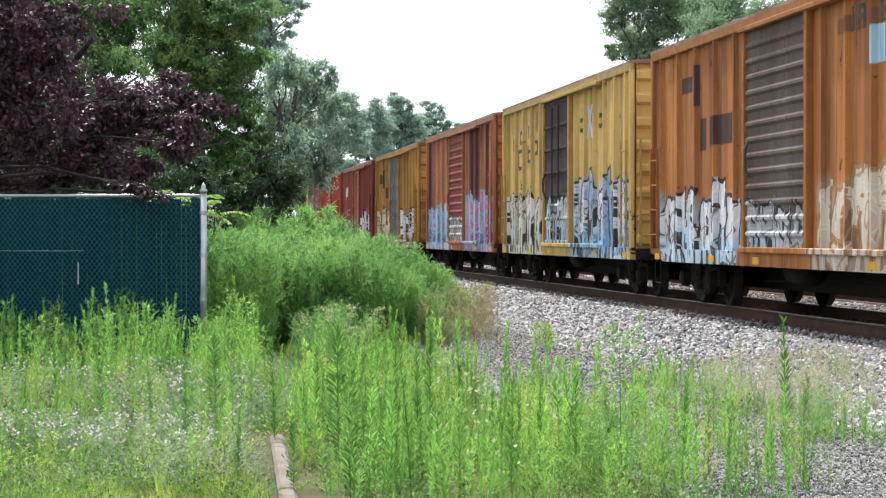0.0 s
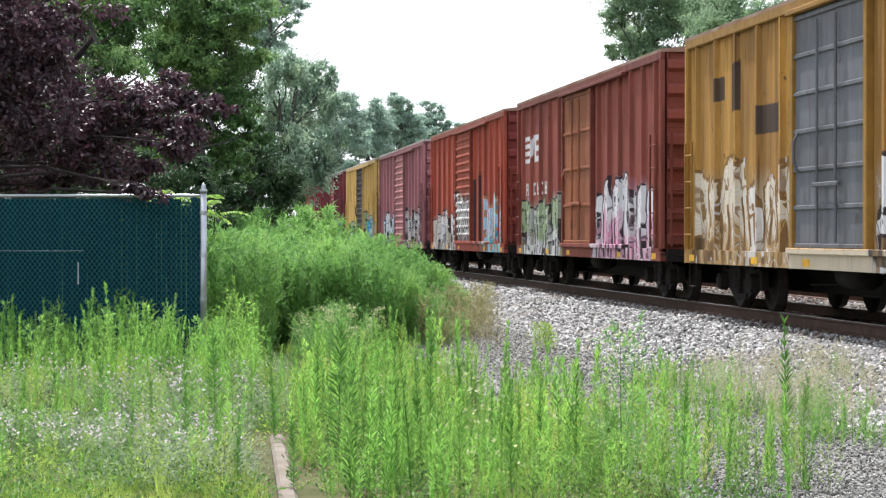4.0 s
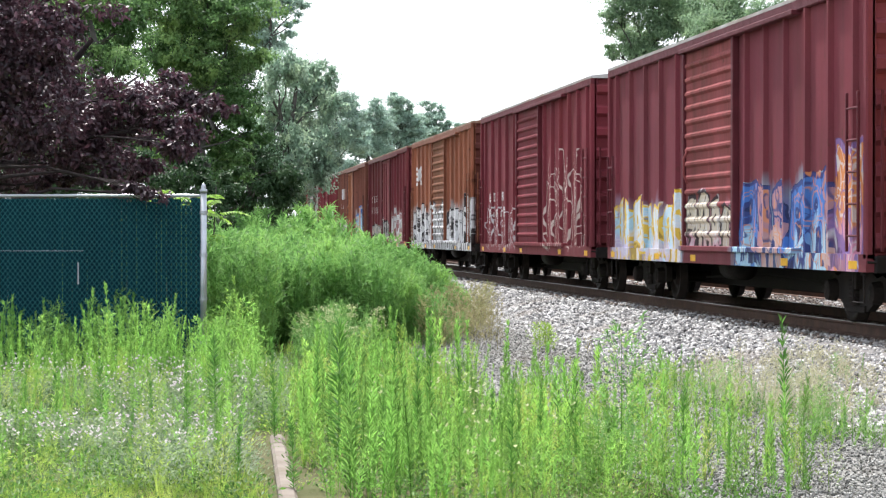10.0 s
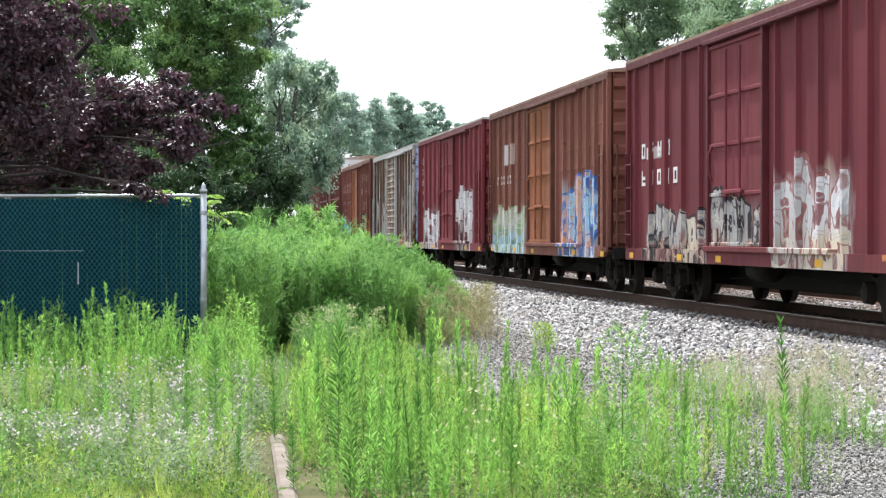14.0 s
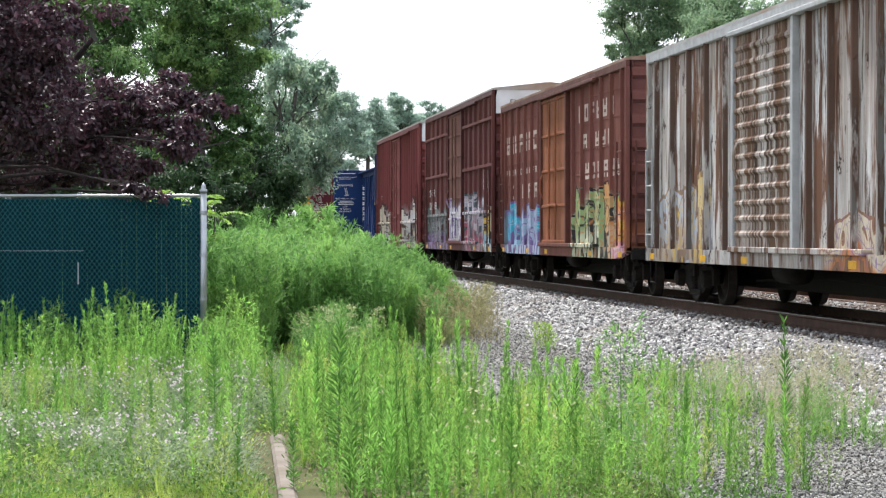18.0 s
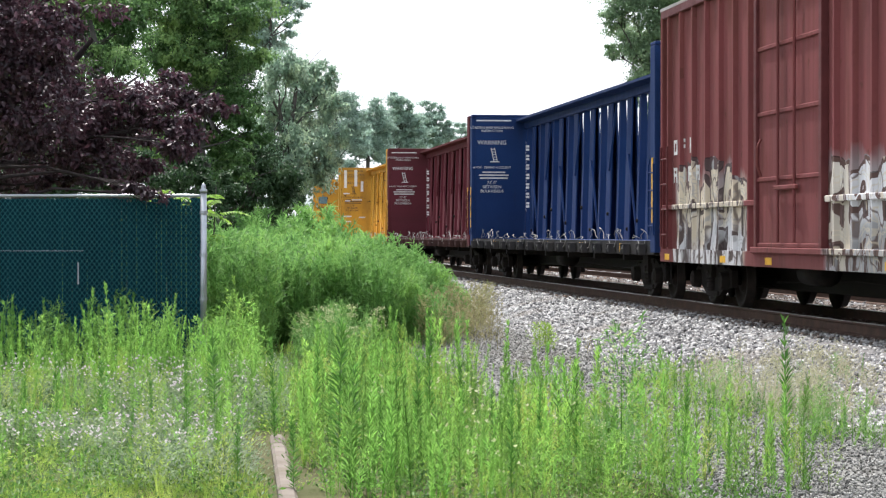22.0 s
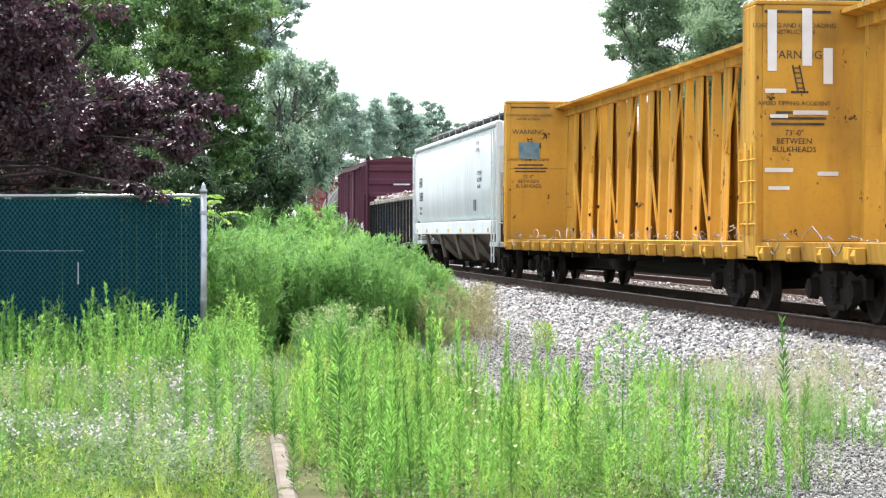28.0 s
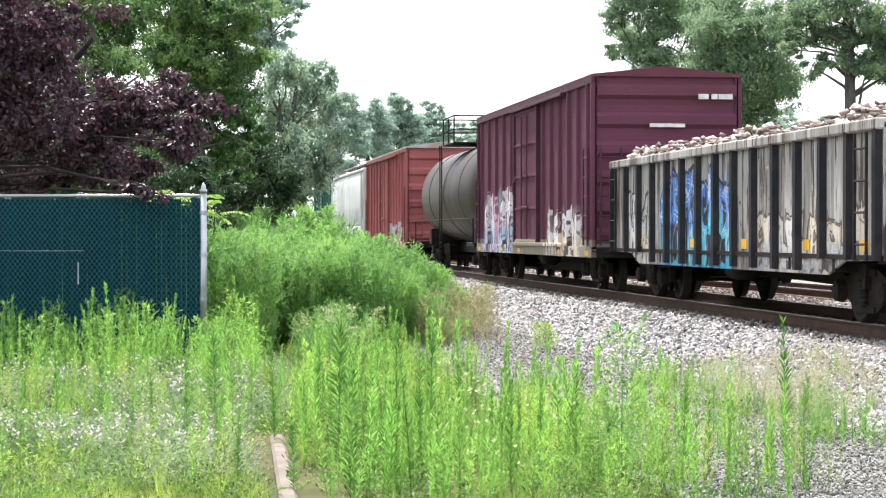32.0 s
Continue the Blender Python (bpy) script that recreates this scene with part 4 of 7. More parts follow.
def gondola(q0, q1, paint, rib_paint, label):
    """An open gondola, heaped with scrap."""
    q, half = (q0 + q1) / 2, (q0 - q1) / 2
    car = thing("gondola_car", label, "gondola", "cars of the freight train")
    NARROW[0] = 0.94
    MOVERS.append((car, q))
    for s in (-1, 1):
        part("side_wall", MB().prism([(-half, 1.0), (-half + 1.5, 0.98), (-half + 2.2, 0.8), (half - 2.2, 0.8), (half - 1.5, 0.98), (half, 1.0), (half, 2.6), (-half, 2.6)], "x", s * 1.47, s * 1.51), paint, car)
        part("top_chord", MB().cbox(min(s * 1.44, s * 1.61), max(s * 1.44, s * 1.61), -half, half, 2.52, 2.66, 0.02), paint, car)
        n = 15
        for k in range(n):
            y = -half + 0.15 + (2 * half - 0.3) * k / (n - 1)
            part("side_post", MB().prism([(s * 1.5, y - 0.1), (s * 1.6, y - 0.06), (s * 1.6, y + 0.06), (s * 1.5, y + 0.1)], "z", 0.84 if 2 < k < n - 3 else 1.0, 2.54), rib_paint, car)
        for e in (-1, 1):
            ladder(car, s * 1.64, e * (half - 0.5), 1.0, 2.5, 0.44, 4, rib_paint)
        for yy in (-half + 0.7, -half * 0.6, -half * 0.2, half * 0.2, half * 0.7):
            part("reflector", MB().cbox(s * 1.514 - 0.004, s * 1.514 + 0.004, yy - 0.14, yy + 0.14, 1.1, 1.24, 0.002), YELLOW_MARK, car, "yellow reflector plate")
    for e in (-1, 1):
        end_wall(car, e, half, 1.0, 2.6, paint, 4, 0.1)
        ladder(car, -1.2, e * (half + 0.07), 1.1, 2.5, 0.44, 4, rib_paint, "x")
    NARROW[0] = 1.0
    under_works(car, half)
    rnd = np.random.RandomState(24)
    oct_v = np.array([(1, 0, 0), (-1, 0, 0), (0, 1, 0), (0, -1, 0), (0, 0, 1), (0, 0, -1)], float)
    oct_f = np.array([(0, 2, 4), (2, 1, 4), (1, 3, 4), (3, 0, 4), (2, 0, 5), (1, 2, 5), (3, 1, 5), (0, 3, 5)])
    bases = [(oct_v * (rnd.uniform(0.5, 1.2, (6, 1)) * rnd.uniform(0.5, 1.5, (1, 3)) * (1, 1, 0.55)), oct_f) for _ in range(8)]
    N = 5200
    pos = np.stack([rnd.uniform(-1.35, 1.35, N), rnd.uniform(-half + 0.2, half - 0.2, N), np.zeros(N)], 1)
    heap = 2.42 + 0.30 * np.cos(pos[:, 0] * 1.0) + 0.13 * np.sin(pos[:, 1] * 1.1 + 1) + 0.12 * np.sin(pos[:, 1] * 2.3)
    pos[:, 2] = heap + rnd.uniform(-0.15, 0.08, N)
    V, F = scatter(bases, rnd.randint(0, 8, N), pos, rnd.uniform(0.035, 0.10, N), rnd.uniform(0, 6.28, N), rnd.uniform(-0.9, 0.9, N), rnd.uniform(-0.9, 0.9, N))
    m = NT("scrap", 0.8)
    m.set("Base Color", m.ramp(m.island(), [(0.0, (0.58, 0.52, 0.48)), (0.4, (0.3, 0.22, 0.18)), (0.55, (0.68, 0.64, 0.6)), (0.86, (0.13, 0.09, 0.07))]))
    load = new("scrap_load", fast_mesh("scrap_load", V, F, m.m))
    load.parent = car
    tagged(load, "heap of pale and rusty baled scrap", kind="stuff")
    running_gear(car, q, half, half - 1.8)
    return car


def tank_car(q0, q1, paint, label):
    q, half = (q0 + q1) / 2, (q0 - q1) / 2
    car = thing("tank_car", label, "tank car", "cars of the freight train")
    MOVERS.append((car, q))
    h, r = half - 0.7, 1.45
    prof = [(-h - 0.02, 0.05), (-h + 0.02, 0.5), (-h + 0.16, 0.95), (-h + 0.42, 1.28), (-h + 0.75, r), (h - 0.75, r), (h - 0.42, 1.28), (h - 0.16, 0.95), (h - 0.02, 0.5), (h + 0.02, 0.05)]
    part("tank", MB().lathe(prof, (0, 0, 2.55), "y", 40), paint, car, smooth=True)
    for y in (-h * 0.55, 0.0, h * 0.55):
        part("tank_band", MB().lathe([(-0.05, r + 0.002), (-0.05, r + 0.015), (0.05, r + 0.015), (0.05, r + 0.002)], (0, y, 2.55), "y", 40), paint, car)
    part("manway", MB().lathe([(0, 0.45), (0.25, 0.45), (0.3, 0.38)], (0, 0, 3.95), "z", 18), BLACK, car)
    part("platform", MB().cbox(-1.3, 1.3, -1.3, 1.3, 4.02, 4.07), BLACK, car)
    for x in (-1.28, 1.28):
        for y in (-1.28, 0, 1.28):
            part("railing_post", MB().tube((x, y, 4.05), (x, y, 4.85), 0.022, 5), BLACK, car)
    for z in (4.45, 4.85):
        part("platform_railing", MB().pipe([(-1.28, -1.28, z), (1.28, -1.28, z), (1.28, 1.28, z), (-1.28, 1.28, z), (-1.28, -1.28, z)], 0.022, 5), BLACK, car)
    for s in (-1, 1):
        part("side_railing", MB().pipe([(s * 1.5, -half + 0.2, 1.75), (s * 1.5, half - 0.2, 1.75)], 0.02, 5).pipe([(s * 1.5, -half + 0.2, 1.05), (s * 1.5, -half + 0.2, 1.75)], 0.02, 5).pipe([(s * 1.5, half - 0.2, 1.05), (s * 1.5, half - 0.2, 1.75)], 0.02, 5), BLACK, car)
        part("saddle", MB().cbox(-1.2, 1.2, s * (half - 1.9) - 0.25, s * (half - 1.9) + 0.25, 1.0, 1.5), BLACK, car)
        part("end_platform", MB().cbox(-1.5, 1.5, min(s * half, s * (half - 1.5)), max(s * half, s * (half - 1.5)), 0.98, 1.1), BLACK, car)
        ladder(car, s * 1.52, 0, 0.9, 4.0, 0.45, 9, BLACK)
    part("centre_sill", MB().cbox(-0.25, 0.25, -half, half, 0.75, 1.08), BLACK, car)
    running_gear(car, q, half, half - 1.75)
    return car


# ---- the train, front to rear ----
DK = (0.035, 0.03, 0.032)
DOOR_GREY = car_paint("door_grey_brown", (0.13, 0.115, 0.10), (0.09, 0.075, 0.065), 0.35, tags=((-1.5, 1.5, 1.75, (GY, LB, BK, WT), "block"),), seed=1)
DOOR_BLACK = car_paint("door_black", (0.036, 0.036, 0.038), (0.022, 0.021, 0.022), 0.2, (0.09, 0.06, 0.045), seed=2)
DOOR_DARK = car_paint("door_dark_brown", (0.055, 0.045, 0.05), (0.04, 0.03, 0.032), 0.25, tags=((-1.4, 1.4, 2.1, (WT, LB, DK, GY), "block"),), seed=3)
DOOR_SLATE = car_paint("door_slate_grey", (0.14, 0.15, 0.165), (0.10, 0.105, 0.11), 0.15, seed=4)
DOOR_RUST = car_paint("door_rust_orange", (0.27, 0.10, 0.05), (0.21, 0.085, 0.045), 0.3, seed=5)
DOOR_RED = car_paint("door_faded_red", (0.25, 0.075, 0.055), (0.2, 0.055, 0.045), 0.3, seed=6, tags=((-1.5, 1.5, 1.9, (GY, CR, BK, WT), "block"),))

boxcar(-173.32, -188.5, car_paint("orange_paint", (0.42, 0.17, 0.045), (0.30, 0.12, 0.045), 0.5, seed=11,
       patches=((4.9, 5.6, 3.55, 3.8, DK), (4.4, 4.75, 3.3, 3.95, DK), (4.0, 4.4, 2.6, 3.1, DK), (2.2, 3.8, 2.65, 3.1, DK), (-4.4, -3.9, 3.3, 3.75, LB), (-4.9, -2.6, 3.75, 3.95, (0.2, 0.09, 0.04))),
       tags=((2.0, 6.9, 2.0, (WT, LB, BK, (0.8, 0.82, 0.84)), "block"), (-6.8, -1.7, 2.15, (CR, (0.55, 0.45, 0.35), (0.35, 0.2, 0.1), WT), "block"))),
       "rusty orange boxcar with a grey ribbed door and faded graffiti", DOOR_GREY, notch=True)
boxcar(-156.61, -171.67, car_paint("yellow_paint", (0.56, 0.38, 0.12), (0.46, 0.31, 0.11), 0.3, (0.14, 0.07, 0.04), seed=12, chips=0.5,
       tags=((1.7, 7.0, 2.35, (CR, (0.45, 0.5, 0.38), BK, WT), "block"), (-7.2, -1.7, 2.5, (WT, LB, BK, (0.1, 0.25, 0.5)), "block"))),
       "yellow boxcar with a dark door and white and blue graffiti", DOOR_DARK, door="panel")
boxcar(-140.3, -155.1, car_paint("faded_red_orange_paint", (0.40, 0.18, 0.085), (0.33, 0.125, 0.06), 0.4, (0.11, 0.04, 0.045), seed=13, patches=((-3.5, -2.3, 1.0, 4.2, (0.075, 0.03, 0.042)), (-4.8, -3.65, 1.0, 4.2, (0.085, 0.033, 0.045)), (-6.1, -5.9, 1.0, 4.2, (0.1, 0.035, 0.04)), (5.6, 6.75, 1.0, 4.2, (0.09, 0.033, 0.042)), (1.6, 2.0, 1.0, 4.2, (0.14, 0.05, 0.045))),
       tags=((1.7, 6.9, 2.3, ((0.3, 0.27, 0.45), (0.16, 0.17, 0.36), (0.24, 0.52, 0.6), (0.5, 0.7, 0.74)), "block"), (-6.9, -1.7, 2.5, ((0.5, 0.24, 0.4), (0.26, 0.11, 0.27), (0.26, 0.55, 0.6), (0.68, 0.5, 0.6)), "block"))),
       "faded red-orange boxcar with blue and pink graffiti", DOOR_RED)
boxcar(-122.7, -137.8, car_paint("brown_yellow_paint", (0.40, 0.22, 0.05), (0.28, 0.15, 0.045), 0.45, (0.12, 0.065, 0.03), seed=14,
       patches=((5.3, 6.0, 3.3, 3.65, DK), (4.4, 4.9, 3.1, 3.8, DK), (2.2, 3.6, 2.7, 3.1, DK), (-3.9, -3.5, 2.4, 3.9, (0.4, 0.38, 0.36)), (-7.0, 2.0, 0.8, 1.12, CR)),
       tags=((1.7, 7.0, 2.35, (CR, (0.4, 0.26, 0.1), (0.2, 0.11, 0.04), WT), "block"), (-6.6, -1.7, 2.25, (WT, (0.3, 0.2, 0.1), BK, WT), "block"))),
       "weathered mustard boxcar with a slate grey door and white graffiti", DOOR_SLATE, door="panel")
boxcar(-105.8, -121.0, car_paint("brick_red_paint", (0.24, 0.068, 0.048), (0.18, 0.052, 0.042), 0.25, seed=15, patches=emblem(6.8, 2.95),
       tags=((1.7, 7.0, 2.2, (GN, WT, BK, GY), "block"), (-6.9, -1.7, 2.35, (WT, PK, BK, WT), "block"))),
       "brick red boxcar with a lighter plug door and a white emblem", DOOR_RUST, door="plug")
boxcar(-88.5, -103.8, car_paint("bright_red_paint", (0.33, 0.072, 0.043), (0.28, 0.06, 0.042), 0.2, seed=16,
       patches=((-3.2, -2.8, 1.0, 2.9, DK), (-4.1, -3.7, 1.0, 3.0, DK), (-2.2, -1.9, 1.0, 2.8, DK)),
       tags=((1.7, 7.1, 2.0, (WT, GY, BK, CR), "block"), (-7.0, -3.6, 2.3, (LB, TQ, (0.5, 0.2, 0.1), WT), "block"))),
       # end wall in a darker red: its shade is mixed into the paint
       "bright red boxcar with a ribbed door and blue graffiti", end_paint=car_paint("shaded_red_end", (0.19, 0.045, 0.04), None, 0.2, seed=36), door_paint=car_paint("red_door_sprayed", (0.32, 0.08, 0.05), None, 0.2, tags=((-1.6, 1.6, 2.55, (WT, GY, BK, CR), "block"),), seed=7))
boxcar(-71.2, -86.5, car_paint("dusty_pink_paint", (0.31, 0.135, 0.145), (0.25, 0.105, 0.115), 0.2, (0.16, 0.08, 0.08), seed=17,
       tags=((1.7, 6.4, 2.15, (WT, GY, BK, LB), "block"), (-7.0, -1.7, 2.2, (GY, (0.35, 0.25, 0.22), BK, WT), "block"))),
       "dusty pink faded boxcar with grey graffiti", car_paint("pink_door", (0.36, 0.17, 0.175), None, 0.25, seed=8), roof=GALV)
boxcar(-54.6, -69.5, car_paint("pale_yellow_paint", (0.56, 0.385, 0.135), (0.5, 0.34, 0.125), 0.2, (0.2, 0.11, 0.05), seed=18, chips=0.35,
       tags=((1.7, 6.6, 1.95, (GY, WT, BK, LB), "block"), (-3.4, -1.8, 2.4, (GN, PK, BK, LB), "block"), (-6.9, -3.2, 2.15, (TQ, LB, (0.05, 0.2, 0.35), WT), "block"))),
       "pale yellow boxcar with a black ribbed door and turquoise graffiti", DOOR_BLACK, roof=GALV)
MAROON = dict(base=(0.145, 0.032, 0.042), base2=(0.12, 0.028, 0.038))
boxcar(-37.9, -53.1, car_paint("maroon_sprayed_a", rust=0.12, seed=19, tags=((1.7, 7.2, 2.0, (LB, (0.5, 0.45, 0.6), YL, WT), "block"), (-6.6, -1.7, 2.15, (BL, LB, (0.03, 0.05, 0.18), OR), "block"), (-7.3, -6.2, 2.3, (OR, PK, PU, WT), "block")), **MAROON),
       "maroon boxcar with blue and orange graffiti", car_paint("maroon_door_a", (0.22, 0.06, 0.06), None, 0.25, tags=((-1.6, 1.6, 1.9, (CR, PK, BK, WT), "block"),), seed=9), roof=GALV)
boxcar(-21.0, -36.25, car_paint("maroon_sprayed_b", (0.165, 0.03, 0.04), (0.135, 0.027, 0.036), 0.12, seed=20, tags=((1.7, 6.8, 2.1, (WT, WT, BK, GY), "line"), (-6.6, -2.2, 3.1, ((0.66, 0.58, 0.52), WT, BK, GY), "line"))),
       "maroon boxcar with white line graffiti tags", roof=GALV)
boxcar(-4.3, -19.2, car_paint("rust_brown_sprayed", (0.26, 0.095, 0.053), (0.21, 0.077, 0.046), 0.25, seed=21, patches=emblem(6.7, 2.95),
       tags=((-7.5, 7.5, 2.35, (WT, (0.66, 0.68, 0.7), BK, WT), "block"),)),
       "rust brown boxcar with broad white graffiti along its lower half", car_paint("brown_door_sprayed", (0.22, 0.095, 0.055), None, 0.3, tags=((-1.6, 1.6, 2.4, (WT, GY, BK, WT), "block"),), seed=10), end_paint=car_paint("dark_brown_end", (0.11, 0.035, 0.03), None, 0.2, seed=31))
boxcar(12.3, -2.8, car_paint("maroon_sprayed_c", (0.14, 0.030, 0.036), (0.11, 0.024, 0.031), 0.15, seed=22,
       patches=((5.9, 6.15, 2.6, 2.8, WT), (5.0, 5.6, 2.6, 2.8, (0.5, 0.42, 0.4)), (-6.9, -6.6, 1.0, 1.3, OR)),
       tags=((1.7, 6.2, 1.7, (GY, (0.25, 0.13, 0.12), BK, CR), "block"), (-5.2, -2.0, 2.3, (WT, CR, (0.25, 0.1, 0.1), GY), "block"))),
       "maroon boxcar with a plug door and pale worn graffiti", car_paint("maroon_door_c", (0.17, 0.04, 0.05), None, 0.2, tags=((-1.5, 1.5, 1.9, (GY, (0.3, 0.2, 0.18), BK, CR), "block"),), seed=12.5), door="plug", end_n=9)
boxcar(29.2, 13.95, car_paint("brown_panelled", (0.185, 0.075, 0.055), (0.15, 0.058, 0.045), 0.25, seed=23,
       patches=((4.9, 5.4, 3.0, 3.5, WT), (3.9, 4.6, 3.0, 3.5, (0.5, 0.4, 0.36))),
       tags=((2.0, 7.2, 2.0, ((0.5, 0.5, 0.42), LB, GN, WT), "block"), (-6.4, -2.4, 2.5, (LB, WT, BL, OR), "block"))),
       "brown panelled boxcar with a rust orange plug door", DOOR_RUST, door="plug", seams=(1.45, 1.85, 2.25, 2.65, 3.05, 3.45, 3.85), notch=True, ribs=(6, 7))
boxcar(45.45, 30.55, car_paint("maroon_sprayed_d", (0.17, 0.035, 0.042), (0.14, 0.03, 0.038), 0.12, seed=24,
       tags=((2.0, 6.6, 2.2, (WT, GY, (0.2, 0.08, 0.08), WT), "block"), (-5.2, -2.1, 2.6, (WT, (0.6, 0.55, 0.52), (0.16, 0.04, 0.05), WT), "block"))),
       "maroon boxcar with a panelled plug door and white strokes", door="plug", roof=GALV, ribs=(5, 6))
boxcar(61.95, 47.25, car_paint("white_rusted", (0.56, 0.58, 0.58), (0.40, 0.38, 0.34), 0.5, (0.17, 0.085, 0.05), seed=25, streaks=(0.15, 0.075, 0.045), bare=0.035, chips=0.9, grime=1.2,
       tags=((3.2, 6.6, 2.1, ((0.42, 0.46, 0.52), (0.42, 0.36, 0.3), (0.25, 0.16, 0.1), YL), "block"), (-5.6, -3.0, 1.5, (CR, OR, (0.25, 0.13, 0.08), PU), "block"))),
       "dirty white boxcar streaked with rust, blue ribbed end", car_paint("white_rusted_door", (0.44, 0.42, 0.39), (0.28, 0.22, 0.17), 0.5, seed=26, streaks=(0.13, 0.075, 0.045), bare=-0.01, chips=0.8), end_paint=car_paint("blue_end", (0.34, 0.48, 0.66), (0.28, 0.4, 0.56), 0.15, seed=27), roof=GALV, post_paint=car_paint("rusted_post", (0.13, 0.085, 0.065), (0.06, 0.04, 0.032), 0.3, seed=28.5, streaks=(0.4, 0.38, 0.35), bare=0.06))
bx16 = boxcar(78.6, 63.6, car_paint("brown_lettered", (0.165, 0.065, 0.05), (0.135, 0.05, 0.042), 0.2, seed=28,
       tags=((1.7, 6.9, 1.95, (TQ, LB, PU, (0.55, 0.5, 0.65)), "block"), (-6.8, -2.2, 2.2, (GN, (0.6, 0.66, 0.5), BK, OR), "block"), (-7.3, -6.2, 2.0, (OR, PK, YL, WT), "block"))),
       "reddish brown boxcar with an orange plug door, turquoise and green graffiti", DOOR_RUST, door="plug", eave=4.46, notch=True, seams=(1.5, 2.0, 2.5, 3.0, 3.5, 4.0), ribs=(6, 6))
boxcar(94.8, 80.05, car_paint("dark_brown_tall", (0.112, 0.040, 0.038), (0.09, 0.033, 0.032), 0.2, seed=29,
       tags=((1.7, 6.9, 2.2, ((0.13, 0.17, 0.16), PU, (0.09, 0.06, 0.05), GY), "block"), (-5.8, -1.7, 2.4, ((0.45, 0.42, 0.48), (0.4, 0.12, 0.16), (0.08, 0.12, 0.14), WT), "block"), (-7.2, -5.6, 1.9, (YL, LB, DK, WT), "block"))),
       "tall dark brown boxcar with a white height warning panel", car_paint("dark_brown_door", (0.15, 0.07, 0.055), None, 0.25, tags=((-1.5, 1.5, 2.4, (WT, GY, PU, WT), "block"),), seed=30), door="panel", eave=5.02, white_top=True, straps=(1.9, 3.1, 4.3), roof=GALV, ribs=(5, 6))
boxcar(111.65, 96.65, car_paint("red_brown_tall", (0.17, 0.05, 0.05), (0.14, 0.043, 0.043), 0.2, seed=33,
       tags=((2.2, 6.6, 2.4, (CR, WT, (0.08, 0.06, 0.06), GY), "block"), (-6.6, -1.7, 2.45, (WT, GY, (0.1, 0.06, 0.05), CR), "block"))),
       "tall reddish brown boxcar with a white height warning panel", door="plug", eave=5.02, white_top=True, roof=GALV, ribs=(7, 8), straps=(1.75,))
for bx, txt in ((bpy.data.objects["boxcar.016"], 1), (bpy.data.objects["boxcar.017"], 1)):
    hl = 7.4 if bx.name.endswith("16") else 7.52
    lettering("EXCESS HEIGHT CAR", 0.2, LETTER_DK, bx, pose(-0.1, -hl - 0.006, 4.62, *END_TEXT))

OLD_LETTER = plain("faded_cream_lettering", (0.6, 0.5, 0.44), (0.42, 0.32, 0.28), 9, 0.8)
stencil(bx16, OLD_LETTER, SX, ((6.9, 3.25, 8, 0.42, 0.42, 0.66), (6.9, 2.72, 12, 0.2, 0.14, 0.42), (6.2, 2.15, 5, 0.4, 0.34, 0.85), (-2.6, 3.55, 6, 0.38, 0.34, 0.62), (-3.1, 2.98, 5, 0.36, 0.32, 0.62), (-2.7, 2.4, 7, 0.36, 0.32, 0.62)))
MARKS_FRONT = (("boxcar.001", LETTER_DK, ((5.1, 2.35, 2, 0.22, 0.24, 0.4),)), ("boxcar.007", LETTER_DK, ((5.2, 2.4, 2, 0.22, 0.24, 0.4), (5.2, 2.06, 2, 0.22, 0.22, 0.4))), ("boxcar", LETTER_DK, ((-3.0, 3.75, 8, 0.26, 0.3, 0.42),)), ("boxcar.004", LETTER, ((6.6, 2.2, 6, 0.28, 0.28, 0.5), (6.5, 1.75, 6, 0.16, 0.1, 0.5), (6.5, 1.55, 6, 0.16, 0.1, 0.5))))
MARKS_MIDDLE = (("boxcar.009", LETTER, ((6.4, 2.15, 4, 0.24, 0.22, 0.7), (6.4, 1.75, 5, 0.24, 0.2, 0.6))), ("boxcar.011", LETTER, ((6.5, 2.62, 4, 0.28, 0.26, 0.62), (6.5, 2.15, 5, 0.28, 0.26, 0.6))),
                        ("boxcar.012", LETTER, ((6.6, 2.55, 5, 0.22, 0.2, 0.5),)))
MARKS_REAR = (("boxcar.013", LETTER, ((6.9, 3.6, 1, 0.28, 0.22, 0.5), (6.9, 3.25, 1, 0.28, 0.22, 0.5), (6.9, 2.9, 1, 0.28, 0.22, 0.5), (6.9, 2.55, 1, 0.28, 0.22, 0.5), (6.9, 2.2, 1, 0.28, 0.22, 0.5))), ("boxcar.016", LETTER, ((6.7, 2.5, 3, 0.24, 0.22, 0.55), (6.7, 2.1, 4, 0.24, 0.22, 0.5), (-5.4, 2.5, 2, 0.2, 0.5, 0.6))), ("boxcar.017", LETTER, ((6.8, 2.6, 3, 0.24, 0.24, 0.55), (6.8, 2.15, 4, 0.24, 0.24, 0.5), (-6.2, 2.6, 2, 0.16, 0.6, 0.4))))
for name, mat, rows in MARKS_FRONT + MARKS_MIDDLE + MARKS_REAR:
    stencil(bpy.data.objects[name], mat, SX, rows)
for name in ("boxcar.001", "boxcar.007"):
    bxr = bpy.data.objects[name]
    lettering("next\nload", 0.2, LETTER_DK, bxr, pose(SX, -2.56, 3.55, *NEAR_TEXT))
    wordmark(bxr)
    lettering("any\nroad", 0.2, LETTER_DK, bxr, pose(SX, -4.48, 3.55, *NEAR_TEXT))

